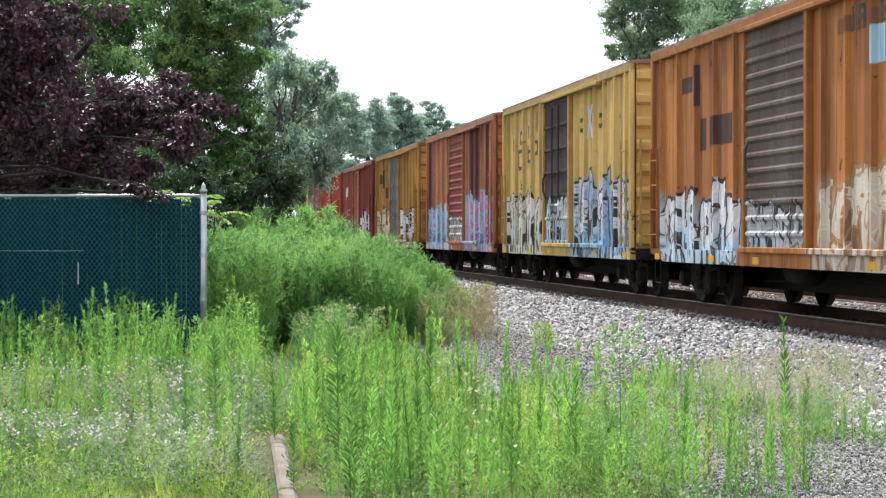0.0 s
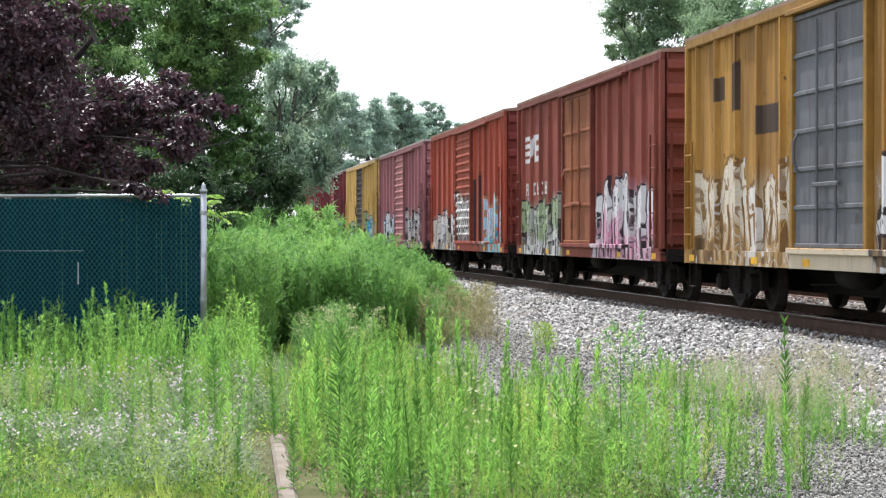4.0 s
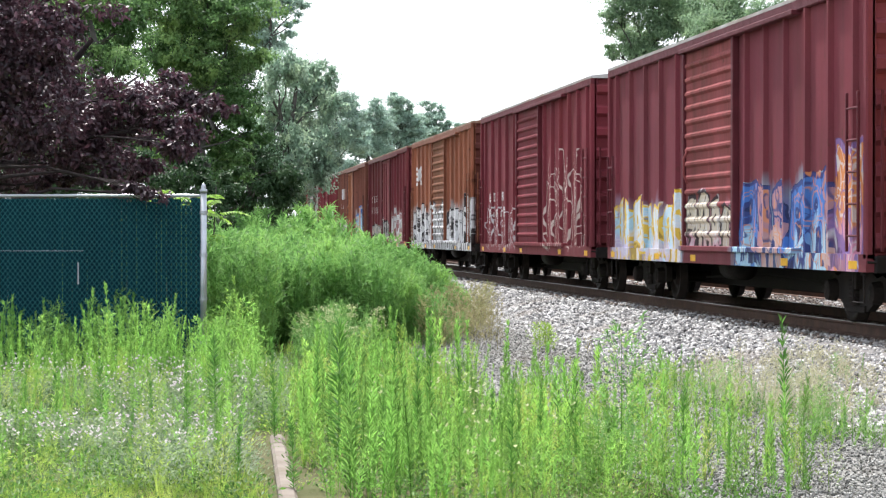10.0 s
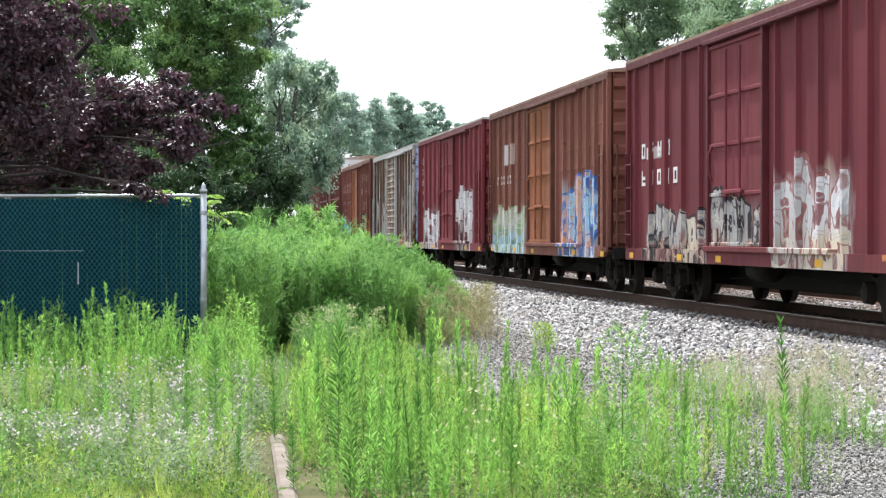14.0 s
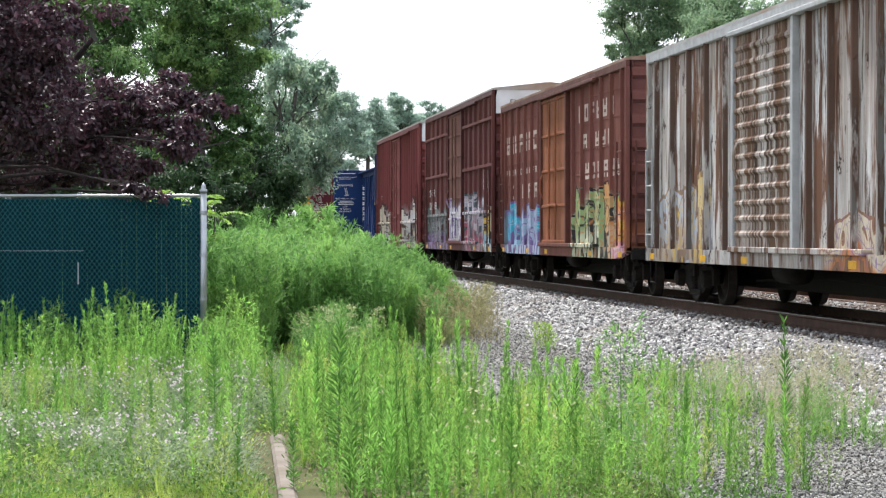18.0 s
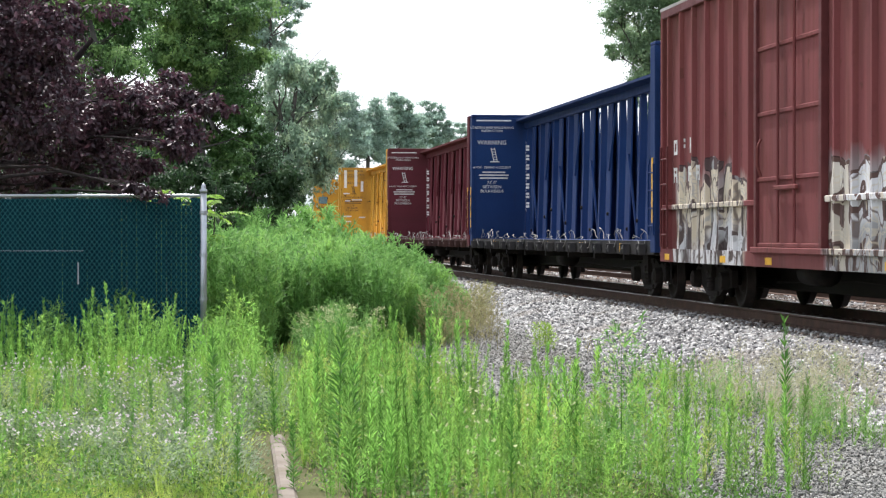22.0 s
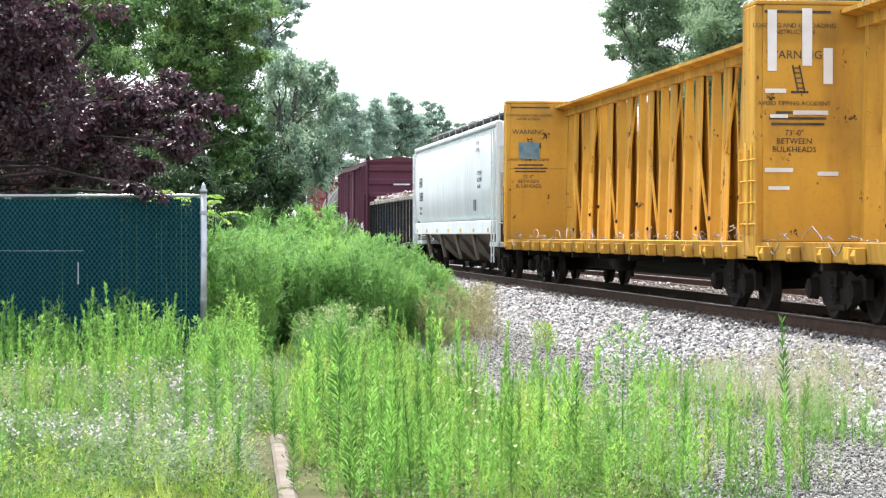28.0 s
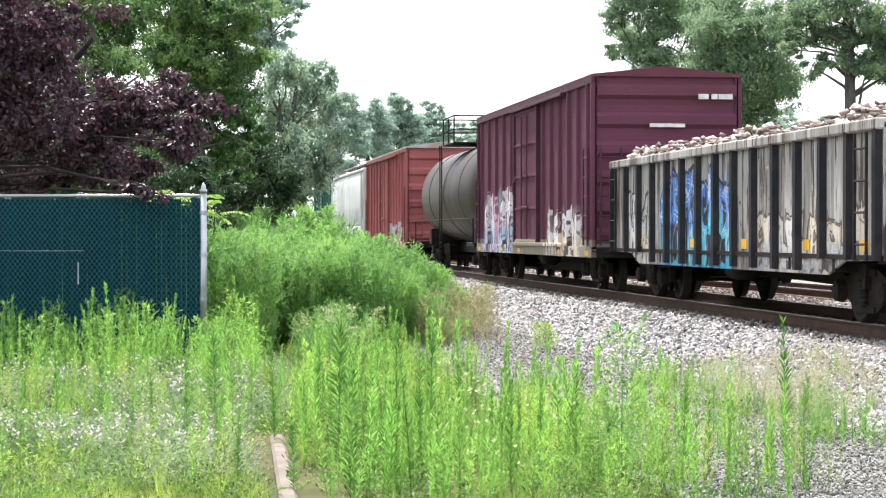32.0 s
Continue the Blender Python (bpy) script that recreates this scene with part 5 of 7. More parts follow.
BLUE = car_paint("blue_paint", (0.009, 0.029, 0.098), (0.007, 0.022, 0.082), 0.05, (0.03, 0.03, 0.04), seed=40, spec=0.15, grime=0.2)
MAROON_FLAT = car_paint("maroon_flat_paint", (0.10, 0.022, 0.03), (0.085, 0.02, 0.027), 0.1, seed=41)
YELLOW_FLAT = car_paint("yellow_flat_paint", (0.53, 0.295, 0.043), (0.44, 0.24, 0.038), 0.3, (0.2, 0.11, 0.04), seed=42, chips=0.75, grime=0.6)
SILL_GREY = plain("grimy_sill", (0.03, 0.03, 0.032), (0.06, 0.055, 0.052), 3, 0.8)
centrebeam(134.5, 112.2, BLUE, SILL_GREY, LETTER, "dark blue centrebeam lumber flatcar, empty, cables loose")
centrebeam(157.55, 135.3, MAROON_FLAT, car_paint("maroon_sill", (0.065, 0.034, 0.034), None, 0.3, seed=43), LETTER, "maroon centrebeam lumber flatcar, empty, with white notices")
centrebeam(181.0, 158.3, YELLOW_FLAT, YELLOW_FLAT, LETTER_DK, "yellow centrebeam lumber flatcar, empty, with torn white tape")
centrebeam(203.7, 181.5, YELLOW_FLAT, YELLOW_FLAT, LETTER_DK, "yellow centrebeam lumber flatcar, empty, scuffed and dented")
yc = bpy.data.objects["centrebeam_flatcar.002"]
for k, (x, z, w, h) in enumerate(((-1.3, 4.0, 0.13, 0.85), (-0.8, 4.05, 0.14, 0.8), (-0.5, 3.65, 0.13, 0.5), (-1.25, 3.3, 0.3, 0.06), (-0.75, 3.0, 0.5, 0.06), (-1.2, 2.95, 0.25, 0.05), (-1.2, 2.2, 0.4, 0.06), (-0.5, 2.15, 0.3, 0.06), (-1.2, 1.95, 0.3, 0.05))):
    part("tape_strip", MB().box(x - w / 2, x + w / 2, 11.35 - 0.14, 11.35 - 0.127, z - h / 2, z + h / 2), WHITE, yc, "torn white tape")
part("sticker", MB().box(-1.22, -0.72, 11.1 - 0.14, 11.1 - 0.128, 3.15, 3.55), plain("torn_blue_sticker", (0.08, 0.2, 0.28), (0.2, 0.28, 0.3), 6), bpy.data.objects["centrebeam_flatcar.003"], "torn blue sticker")
HOP_WHITE = car_paint("hopper_white", (0.58, 0.64, 0.65), (0.53, 0.58, 0.58), 0.04, (0.4, 0.36, 0.3), seed=44, grime=0.25)
HOP_GREY = plain("hopper_underside", (0.10, 0.085, 0.065), (0.17, 0.145, 0.11), 1.5, 0.85)
hop = hopper(224.3, 205.6, HOP_WHITE, HOP_GREY, "white covered hopper with dark reporting marks")
HOP_MARK = plain("grey_stencil", (0.13, 0.15, 0.16), (0.2, 0.22, 0.23), 8)
stencil(hop, HOP_MARK, -1.508, ((7.6, 2.85, 4, 0.2, 0.3, 0.24), (7.5, 2.4, 5, 0.17, 0.28, 0.2), (7.4, 2.12, 6, 0.08, 0.09, 0.12), (7.4, 1.96, 6, 0.08, 0.09, 0.12), (-5.9, 3.7, 4, 0.1, 0.1, 0.16), (-5.9, 3.52, 4, 0.1, 0.1, 0.16), (-6.1, 2.9, 6, 0.1, 0.1, 0.15), (-6.1, 2.72, 6, 0.1, 0.1, 0.15), (-6.2, 2.54, 4, 0.1, 0.1, 0.15)))
part("placard", MB().cbox(-1.512, -1.495, -5.8, -5.4, 1.95, 2.25, 0.004), HOP_MARK, hop, "small dark placard")
gondola(240.7, 225.3, car_paint("gondola_paint", (0.42, 0.42, 0.40), (0.28, 0.265, 0.24), 0.45, (0.09, 0.07, 0.06), seed=45, streaks=(0.11, 0.088, 0.072), bare=0.045, tags=((-0.8, 3.8, 2.3, (BL, TQ, BK, WT), "block"), (4.6, 6.8, 2.2, (GY, CR, BK, WT), "block"), (-7, -2, 1.6, (CR, GY, (0.12, 0.1, 0.08), WT), "block"))),
        plain("gondola_posts", (0.014, 0.016, 0.02), (0.035, 0.032, 0.032), 3, 0.8), "grimy gondola with blue graffiti, heaped with pale scrap")
bx25 = boxcar(258.5, 242.5, car_paint("purple_paint", (0.10, 0.036, 0.058), (0.085, 0.03, 0.048), 0.1, seed=46, patches=((-8, 8, 0.8, 1.2, (0.3, 0.28, 0.22)),), tags=((2.0, 7.0, 2.4, (WT, LB, (0.12, 0.05, 0.08), PK), "block"), (-6.6, -2.6, 1.9, (WT, CR, (0.12, 0.05, 0.06), WT), "block"))),
       "dark purple boxcar with a panelled door and pale graffiti", door="plug", end_n=6, eave=4.4, door_w=3.2, roof=car_paint("purple_roof", (0.12, 0.04, 0.06), None, 0.1, seed=47), ribs=(5, 6))
for x0, x1, z0, z1 in ((0.62, 0.82, 3.95, 4.05), (0.88, 1.0, 3.95, 4.05), (1.02, 1.3, 3.95, 4.05), (-0.35, 0.35, 3.4, 3.47), (-0.2, 0.15, 2.9, 2.96), (-0.2, 0.15, 2.75, 2.81)):
    part("stencil_mark", MB().box(x0, x1, -8.05, -8.03, z0, z1), LETTER, bx25, "white stencilled bar")
tank_car(273.4, 259.0, car_paint("tank_black", (0.022, 0.020, 0.017), (0.036, 0.030, 0.023), 0.3, (0.06, 0.042, 0.028), seed=48, spec=0.3, grime=0.4), "black tank car with a railed top platform")
boxcar(292.1, 276.4, car_paint("rose_red_paint", (0.27, 0.085, 0.085), (0.22, 0.07, 0.07), 0.15, seed=49, tags=((-6.6, -2.0, 1.8, (GY, CR, (0.2, 0.08, 0.08), WT), "block"),)), "faded rose red boxcar with a pale roof", door="plug", end_n=6, roof=GALV, ribs=(5, 6))
hopper(312.0, 294.0, car_paint("hopper_pale_green", (0.52, 0.56, 0.54), None, 0.1, seed=50), HOP_GREY, "pale grey covered hopper", False)
boxcar(329.5, 314.0, car_paint("green_paint", (0.03, 0.12, 0.085), (0.025, 0.09, 0.07), 0.2, seed=51), "dark green steel boxcar with a pale roof", roof=GALV)
gondola(346.5, 331.5, plain("dark_gondola", (0.03, 0.03, 0.032), (0.06, 0.055, 0.05), 2), BLACK, "black open gondola car, heaped with scrap")

# ---- ground materials ----
SOIL = plain("weedy_soil", (0.075, 0.085, 0.03), (0.11, 0.10, 0.055), 1.2, 0.95, 0, 0.6, 30, c3=(0.07, 0.11, 0.025))
BALLAST_BASE = plain("ballast_bed", (0.13, 0.125, 0.12), (0.22, 0.215, 0.21), 9, 0.95, 0, 1.0, 22)
FINE_GRAVEL = plain("fine_grey_gravel", (0.15, 0.15, 0.14), (0.30, 0.30, 0.28), 14, 0.95, 0, 1.0, 45)
RAIL_RUST = plain("rusty_rail", (0.075, 0.048, 0.038), (0.125, 0.078, 0.058), 5, 0.8, 0.2)
RAIL_TOP = plain("polished_railhead", (0.42, 0.4, 0.38), (0.3, 0.27, 0.25), 6, 0.3, 0.9, 0.05)
TIE = plain("sleeper_wood", (0.05, 0.038, 0.03), (0.10, 0.078, 0.062), 3, 0.9, 0, 0.5, 40)
CONCRETE = plain("kerb_concrete", (0.16, 0.135, 0.11), (0.25, 0.22, 0.19), 4, 0.9, 0, 0.4, 50, c3=(0.16, 0.14, 0.1))


def strip(name, offs, zs, u0, u1, step, mat, label, category, thick=0.25):
    """A sheet that follows the track: cross-section (offset, height above z = 0) swept along it, with an underside."""
    us = [u0 + step * k for k in range(int((u1 - u0) / step) + 1)]
    v, f, n = [], [], len(offs)
    for u in us:
        for o, z in zip(offs, zs):
            p, w = on_track(u, o)
            v.append((p.x, p.y, z + (0.03 * noise.noise((p.x * 0.6, p.y * 0.6, 0)) if 0 < z else 0)))
        for o, z in ((offs[-1], zs[-1] - thick), (offs[0], zs[0] - thick)):
            p, w = on_track(u, o)
            v.append((p.x, p.y, z))
    m = n + 2
    for i in range(len(us) - 1):
        f += [(i * m + k, i * m + (k + 1) % m, (i + 1) * m + (k + 1) % m, (i + 1) * m + k) for k in range(m)]
    f += [tuple(range(m))[::-1], tuple(range((len(us) - 1) * m, len(us) * m))]
    return solid(name, MB().add(v, f), mat, label, category, kind="structure", smooth=False)


# one ground sheet to the horizon
ys = [-120, -60, -20] + [4 + 2 * k for k in range(60)] + [130, 145, 165, 190, 230, 300, 420, 700, 1200, 2500]
xs = [-2500, -900, -300, -120, -60, -35, -22] + [-14 + k for k in range(40)] + [30, 36, 45, 60, 90, 150, 300, 900, 2500]
v = [(x, y, (0.05 * noise.noise((x * 0.35, y * 0.35, 3)) if abs(x) < 30 and 0 < y < 130 else 0) - 0.02 - (0.12 if 6.4 < x < 17.2 and y < 110 else 0)) for y in ys for x in xs]
nx = len(xs)
f = [(j * nx + i, j * nx + i + 1, (j + 1) * nx + i + 1, (j + 1) * nx + i) for j in range(len(ys) - 1) for i in range(nx - 1)]
solid("ground", MB().add(v, f), SOIL, "weedy ground with thin soil and short grass", "ground", kind="structure", smooth=True)
strip("gravel_verge", [-6.5, -5.9, -3.4, -2.6], [-0.06, 0.02, 0.035, 0.03], -20, 70, 1.0, FINE_GRAVEL, "fine grey gravel verge beside the track", "gravel", 0.1)
strip("ballast_bed", [-3.7, -3.0, -2.2, -1.55, -1.2, 1.2, 2.2, 3.2, 5.6, 6.2, 7.4], [0.0, 0.08, 0.21, 0.35, 0.385, 0.385, 0.33, 0.385, 0.385, 0.27, 0.0], -420, 570, 4.0, BALLAST_BASE, "pale grey crushed stone ballast bed", "ballast", 0.2)
strip("gravel_yard", [7.4, 9, 12, 16.5], [0.0, 0.02, 0.03, 0.03], -40, 200, 4.0, FINE_GRAVEL, "pale gravel yard beyond the second track", "gravel", 0.1)


def track(off, label):
    tr = thing("railway_track", label, "track", kind="structure")
    for s in (-1, 1):
        c = off + s * 0.755
        us = [-420 + 12 * k for k in range(44)] + [108.6 + 4 * k for k in range(115)]
        for name, prof, mat in (("rail", [(-0.068, -0.18), (0.068, -0.18), (0.068, -0.165), (0.012, -0.145), (0.012, -0.045), (0.035, -0.035), (0.035, -0.008), (-0.035, -0.008), (-0.035, -0.035), (-0.012, -0.045), (-0.012, -0.145), (-0.068, -0.165)], RAIL_RUST),
                                ("railhead", [(-0.034, -0.008), (0.034, -0.008), (0.030, 0.0), (-0.030, 0.0)], RAIL_TOP)):
            v, f, n = [], [], len(prof)
            for u in us:
                for o, z in prof:
                    p, w = on_track(u, c + o, z)
                    v.append(tuple(p))
            for i in range(len(us) - 1):
                f += [(i * n + k, i * n + (k + 1) % n, (i + 1) * n + (k + 1) % n, (i + 1) * n + k) for k in range(n)]
            f += [tuple(range(n))[::-1], tuple(range((len(us) - 1) * n, len(us) * n))]
            part(name, MB().add(v, f), mat, tr, "worn bright railhead" if name == "railhead" else "")
    me = MB().cbox(-1.3, 1.3, -0.115, 0.115, -0.33, -0.172, 0.012).mesh("sleeper", TIE)
    rnd = random.Random(5 + int(off))
    far = MB()
    for k in range(330):
        u = 14 + k * 0.52
        p, w = on_track(u, off)
        if k < 120:
            o = new("sleeper", me)
            o.parent, o.matrix_basis = tr, Matrix.Translation(p + Vector((rnd.uniform(-0.04, 0.04), 0, rnd.uniform(-0.01, 0.004)))) @ pose(0, 0, 0, 0, 0, rnd.uniform(-1.2, 1.2))
        else:
            x, y, z = p
            far.box(x - 1.3, x + 1.3, y - 0.115, y + 0.115, z - 0.33, z - 0.172)
    o = part("far_sleepers", far, TIE, tr)
    tagged(o, kind="stuff")
    pl = MB().cbox(-0.1, 0.1, -0.09, 0.09, -0.19, -0.168, 0.006).mesh("tie_plate", RAIL_RUST)
    for k in range(80):
        for s in (-1, 1):
            p, w = on_track(14 + k * 0.52, off + s * 0.755)
            o = new("tie_plate", pl)
            o.parent, o.matrix_basis = tr, Matrix.Translation(p)
    return tr


track(0, "main track on wooden sleepers, rails worn bright")
track(4.35, "second empty track on wooden sleepers, rusty rails")

# ---- ballast stones ----
rs = np.random.RandomState(3)
ICO_V = np.array([(1, 0, 0), (-1, 0, 0), (0, 1, 0), (0, -1, 0), (0, 0, 1), (0, 0, -1)], float)
ICO_F = np.array([(0, 2, 4), (2, 1, 4), (1, 3, 4), (3, 0, 4), (2, 0, 5), (1, 2, 5), (3, 1, 5), (0, 3, 5)])
STONES = []
for k in range(14):
    V = ICO_V * rs.uniform(0.65, 1.15, (6, 1)) * rs.uniform(0.6, 1.2, (1, 3))
    a = rs.normal(size=(3, 3))
    q, _ = np.linalg.qr(a)
    STONES.append((V @ q, ICO_F))


def stone_mat(name, lo, hi, warm):
    m = NT(name, 0.9, spec=0.25)
    r = m.island()
    col = m.mix(r, lo, hi)
    col = m.mix(m.step(m.noise(0.5, detail=3), 0.55, 0.75), col, warm)
    m.set("Base Color", m.mix(m.math("MULTIPLY", m.noise(90), 0.4), col, tuple(v * 0.5 for v in lo)))
    return m.m


def stones(name, label, x0, x1, y0, y1, n, size, zf, mat, near_bias=1.7, seed=1):
    r = np.random.RandomState(seed)
    y = y0 + (y1 - y0) * r.uniform(0, 1, n) ** near_bias
    x = r.uniform(x0, x1, n)
    z = zf(x) + r.uniform(-0.3, 0.6, n) * size
    s = size * r.uniform(0.5, 1.0, n) * (1 + 0.012 * (y - y0))
    V, F = scatter(STONES, r.randint(0, len(STONES), n), np.stack([x, y, z], 1), s, r.uniform(0, 6.3, n), r.uniform(-0.3, 0.3, n), r.uniform(-0.3, 0.3, n))
    return tagged(new(name, fast_mesh(name, V, F, mat)), label, "ballast", kind="stuff")


bed = lambda x: np.interp(x, [5.9, 6.6, 7.4, 8.07, 8.42, 10.8], [0.0, 0.09, 0.22, 0.34, 0.375, 0.385]) + 0.01
STONE = stone_mat("ballast_stone", (0.075, 0.075, 0.078), (0.66, 0.66, 0.635), (0.34, 0.31, 0.27))
STONE_DK = stone_mat("rusty_ballast_stone", (0.13, 0.105, 0.09), (0.27, 0.24, 0.21), (0.18, 0.11, 0.07))
GRIT = stone_mat("grey_grit", (0.085, 0.087, 0.082), (0.45, 0.45, 0.42), (0.24, 0.22, 0.19))
stones("ballast_stones", "pale grey crushed ballast stones", 5.75, 8.45, 18, 75, 48000, 0.043, bed, STONE, 1.6, 4)
stones("ballast_stones_between_rails", "rust stained ballast stones between the rails", 8.12, 12.6, 20, 75, 12000, 0.045, lambda x: np.full_like(x, 0.385), STONE_DK, 1.6, 5)
stones("ballast_stones_beyond", "ballast stones round the second track", 12.0, 17.0, 26, 90, 7000, 0.05, lambda x: np.full_like(x, 0.37), STONE, 1.5, 6)
stones("gravel_grit", "loose grey grit on the verge", 3.3, 6.6, 13, 42, 34000, 0.019, lambda x: np.full_like(x, 0.04), GRIT, 1.8, 7)

# ---- kerb ----
mb = MB()
y = 8.0
for L in (3.02, 3.0, 3.05, 0.75):
    mb.cbox(-0.058, 0.058, y, y + L - 0.012, -0.2, 0.06, 0.022)
    y += L
mb.v = [(x + 0.71 + 0.029 * (y - 13.5) + 0.008 * noise.noise((x * 9, y * 1.5, 0)), y, z + 0.006 * noise.noise((x * 5, y * 2, 4))) for x, y, z in mb.v]
kerb = solid("kerb", mb, CONCRETE, "weathered concrete kerb edging, half overgrown", "kerb", kind="structure")

# ---- chain-link fence with green slats ----
SLAT = NT("green_slat", 0.7, spec=0.08)
SLAT.set("Base Color", SLAT.mix(SLAT.math("MULTIPLY", SLAT.each(), 0.8), (0.0025, 0.029, 0.042), (0.002, 0.019, 0.03)))
SLAT.bump(SLAT.noise(40, SLAT.mapped((1, 1, 0.1))), 0.15)
SLAT = SLAT.m
WIRE = plain("green_wire", (0.012, 0.085, 0.10), (0.018, 0.11, 0.12), 8, 0.55, 0.0)
GALV_POST = plain("galvanised_post", (0.38, 0.41, 0.44), (0.5, 0.53, 0.56), 5, 0.42, 0.75, 0.1)
FENCE_H = 2.19
fence = thing("chain_link_fence", "tall chain-link fence with dark green privacy slats and galvanised posts", "fence", at=pose(0.36, 27.2, 0, 0, 0, 173.0))
# local x runs along the fence away from its end post
LEN = 7.4
rf = random.Random(8)
post = part("end_post", MB().tube((0, 0, 0), (0, 0, FENCE_H + 0.04), 0.041, 14).lathe([(0, 0.048), (0.03, 0.05), (0.05, 0.03), (0.07, 0.035), (0.1, 0.022), (0.12, 0.006)], (0, 0, FENCE_H + 0.04), "z", 12), GALV_POST, fence, "galvanised end post with a pointed cap", True)
for z in (0.35, 0.9, 1.45, 1.98):
    part("tension_band", MB().lathe([(-0.02, 0.044), (-0.02, 0.049), (0.02, 0.049), (0.02, 0.044)], (0, 0, z), "z", 12), GALV_POST, post)
for x in (2.45, 4.9, 7.35):
    part("line_post", MB().tube((x, -0.04, 0), (x, -0.04, FENCE_H), 0.03, 10), GALV_POST, fence)
part("top_rail", MB().tube((0, 0, FENCE_H), (LEN, 0, FENCE_H), 0.021, 10), GALV_POST, fence)
part("tension_wire", MB().tube((1.5, 0.022, 1.5), (LEN, 0.022, 1.5), 0.0025, 5), GALV_POST, fence, "horizontal galvanised tension wire")
part("slat_edge", MB().cbox(1.56, 1.575, 0.018, 0.024, 1.08, 1.36, 0.002), GALV_POST, fence, "bent pale edge of a slat")
part("tension_bar", MB().cbox(0.05, 0.065, -0.004, 0.004, 0.08, FENCE_H - 0.03), WIRE, fence)
mb = MB()
pitch = 0.062
n = int(LEN / pitch)
top = FENCE_H - 0.03
for k in range(-30, n + 30):
    for s in (-1, 1):
        a0, a1 = k * pitch, k * pitch + s * (top - 0.06) * 0.78
        z0, z1 = 0.06, top
        # cut the wire to the panel
        lo, hi = 0.02, LEN
        if a0 == a1:
            continue
        ts = sorted(((lo - a0) / (a1 - a0), (hi - a0) / (a1 - a0)))
        t0, t1 = max(0, ts[0]), min(1, ts[1])
        if t1 <= t0:
            continue
        p = lambda t: (a0 + (a1 - a0) * t, 0.014 + 0.003 * s, z0 + (z1 - z0) * t)
        mb.tube(p(t0), p(t1), 0.0055, 3, caps=False)
part("chain_link_mesh", mb, WIRE, fence, "green coated chain-link wire")
for k in range(1, n):
    x = k * pitch + rf.uniform(-0.001, 0.001)
    loose = x < 1.15
    half_w = (0.0296 if x < 0.4 else 0.0304 if loose else 0.0312) * rf.uniform(0.98, 1.02)
    ztop = top - (rf.choice((0.0, 0.0, 0.05, 0.09)) if loose and rf.random() < 0.35 else 0.012)
    t = rf.uniform(-0.003, 0.003)
    part("slat", MB().add([(x - half_w + t, -0.004, 0.05), (x + half_w + t, -0.004, 0.05), (x + half_w, 0.0, ztop), (x - half_w, 0.0, ztop), (x - half_w + t, 0.004, 0.05), (x + half_w + t, 0.004, 0.05), (x + half_w, 0.008, ztop), (x - half_w, 0.008, ztop)],
                          [(0, 1, 2, 3), (7, 6, 5, 4), (0, 4, 5, 1), (1, 5, 6, 2), (2, 6, 7, 3), (3, 7, 4, 0)]), SLAT, fence)

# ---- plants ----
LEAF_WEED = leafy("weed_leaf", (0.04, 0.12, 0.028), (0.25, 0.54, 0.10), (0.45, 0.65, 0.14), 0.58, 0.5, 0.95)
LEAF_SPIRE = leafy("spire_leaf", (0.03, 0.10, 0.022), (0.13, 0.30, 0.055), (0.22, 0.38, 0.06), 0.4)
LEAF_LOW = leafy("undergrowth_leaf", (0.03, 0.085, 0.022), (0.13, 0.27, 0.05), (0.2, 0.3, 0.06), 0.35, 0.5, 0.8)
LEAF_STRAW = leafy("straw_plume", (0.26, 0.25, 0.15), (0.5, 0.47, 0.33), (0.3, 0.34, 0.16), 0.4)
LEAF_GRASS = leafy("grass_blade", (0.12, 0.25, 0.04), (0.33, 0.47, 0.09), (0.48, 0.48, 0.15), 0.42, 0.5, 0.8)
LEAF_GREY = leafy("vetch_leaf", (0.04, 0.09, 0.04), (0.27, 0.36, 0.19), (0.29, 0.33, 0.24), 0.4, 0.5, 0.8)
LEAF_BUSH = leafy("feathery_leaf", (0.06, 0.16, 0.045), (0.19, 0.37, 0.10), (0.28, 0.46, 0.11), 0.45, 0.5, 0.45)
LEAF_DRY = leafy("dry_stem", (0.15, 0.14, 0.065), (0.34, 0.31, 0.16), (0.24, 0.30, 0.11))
PETAL = leafy("pale_petal", (0.5, 0.40, 0.47), (0.74, 0.68, 0.70), None, 0.3)
PETAL_CREAM = leafy("cream_flower_head", (0.42, 0.5, 0.2), (0.6, 0.63, 0.36), None, 0.3)
rp = np.random.RandomState(17)


def leaves(P, D, L, W, rng, droop=0.25, facing=None):
    """Folded lance-shaped leaves from points P along directions D, their upper sides turned up or towards facing."""
    n = len(P)
    D = D / np.linalg.norm(D, axis=1, keepdims=True)
    side = np.cross(D, rng.normal(size=(n, 3)) * 0.35 + ((0, 0, 1) if facing is None else facing))
    side /= np.linalg.norm(side, axis=1, keepdims=True) + 1e-9
    L, W = np.broadcast_to(L, n)[:, None], np.broadcast_to(W, n)[:, None]
    mid = P + D * L * 0.45
    tip = P + D * L - np.array((0, 0, 1)) * L * droop
    up = np.cross(side, D)
    V = np.stack([P, mid + side * W * 0.5 + up * W * 0.12, tip, mid - side * W * 0.5 + up * W * 0.12], 1).reshape(-1, 3)
    i = np.arange(n)[:, None] * 4
    F = np.concatenate([i + (0, 1, 2), i + (0, 2, 3)], 0)
    return V, F


def join(parts):
    V, F, n = [], [], 0
    for v, f in parts:
        V.append(v)
        F.append(np.asarray(f) + n)
        n += len(v)
    return np.concatenate(V), np.concatenate(F)


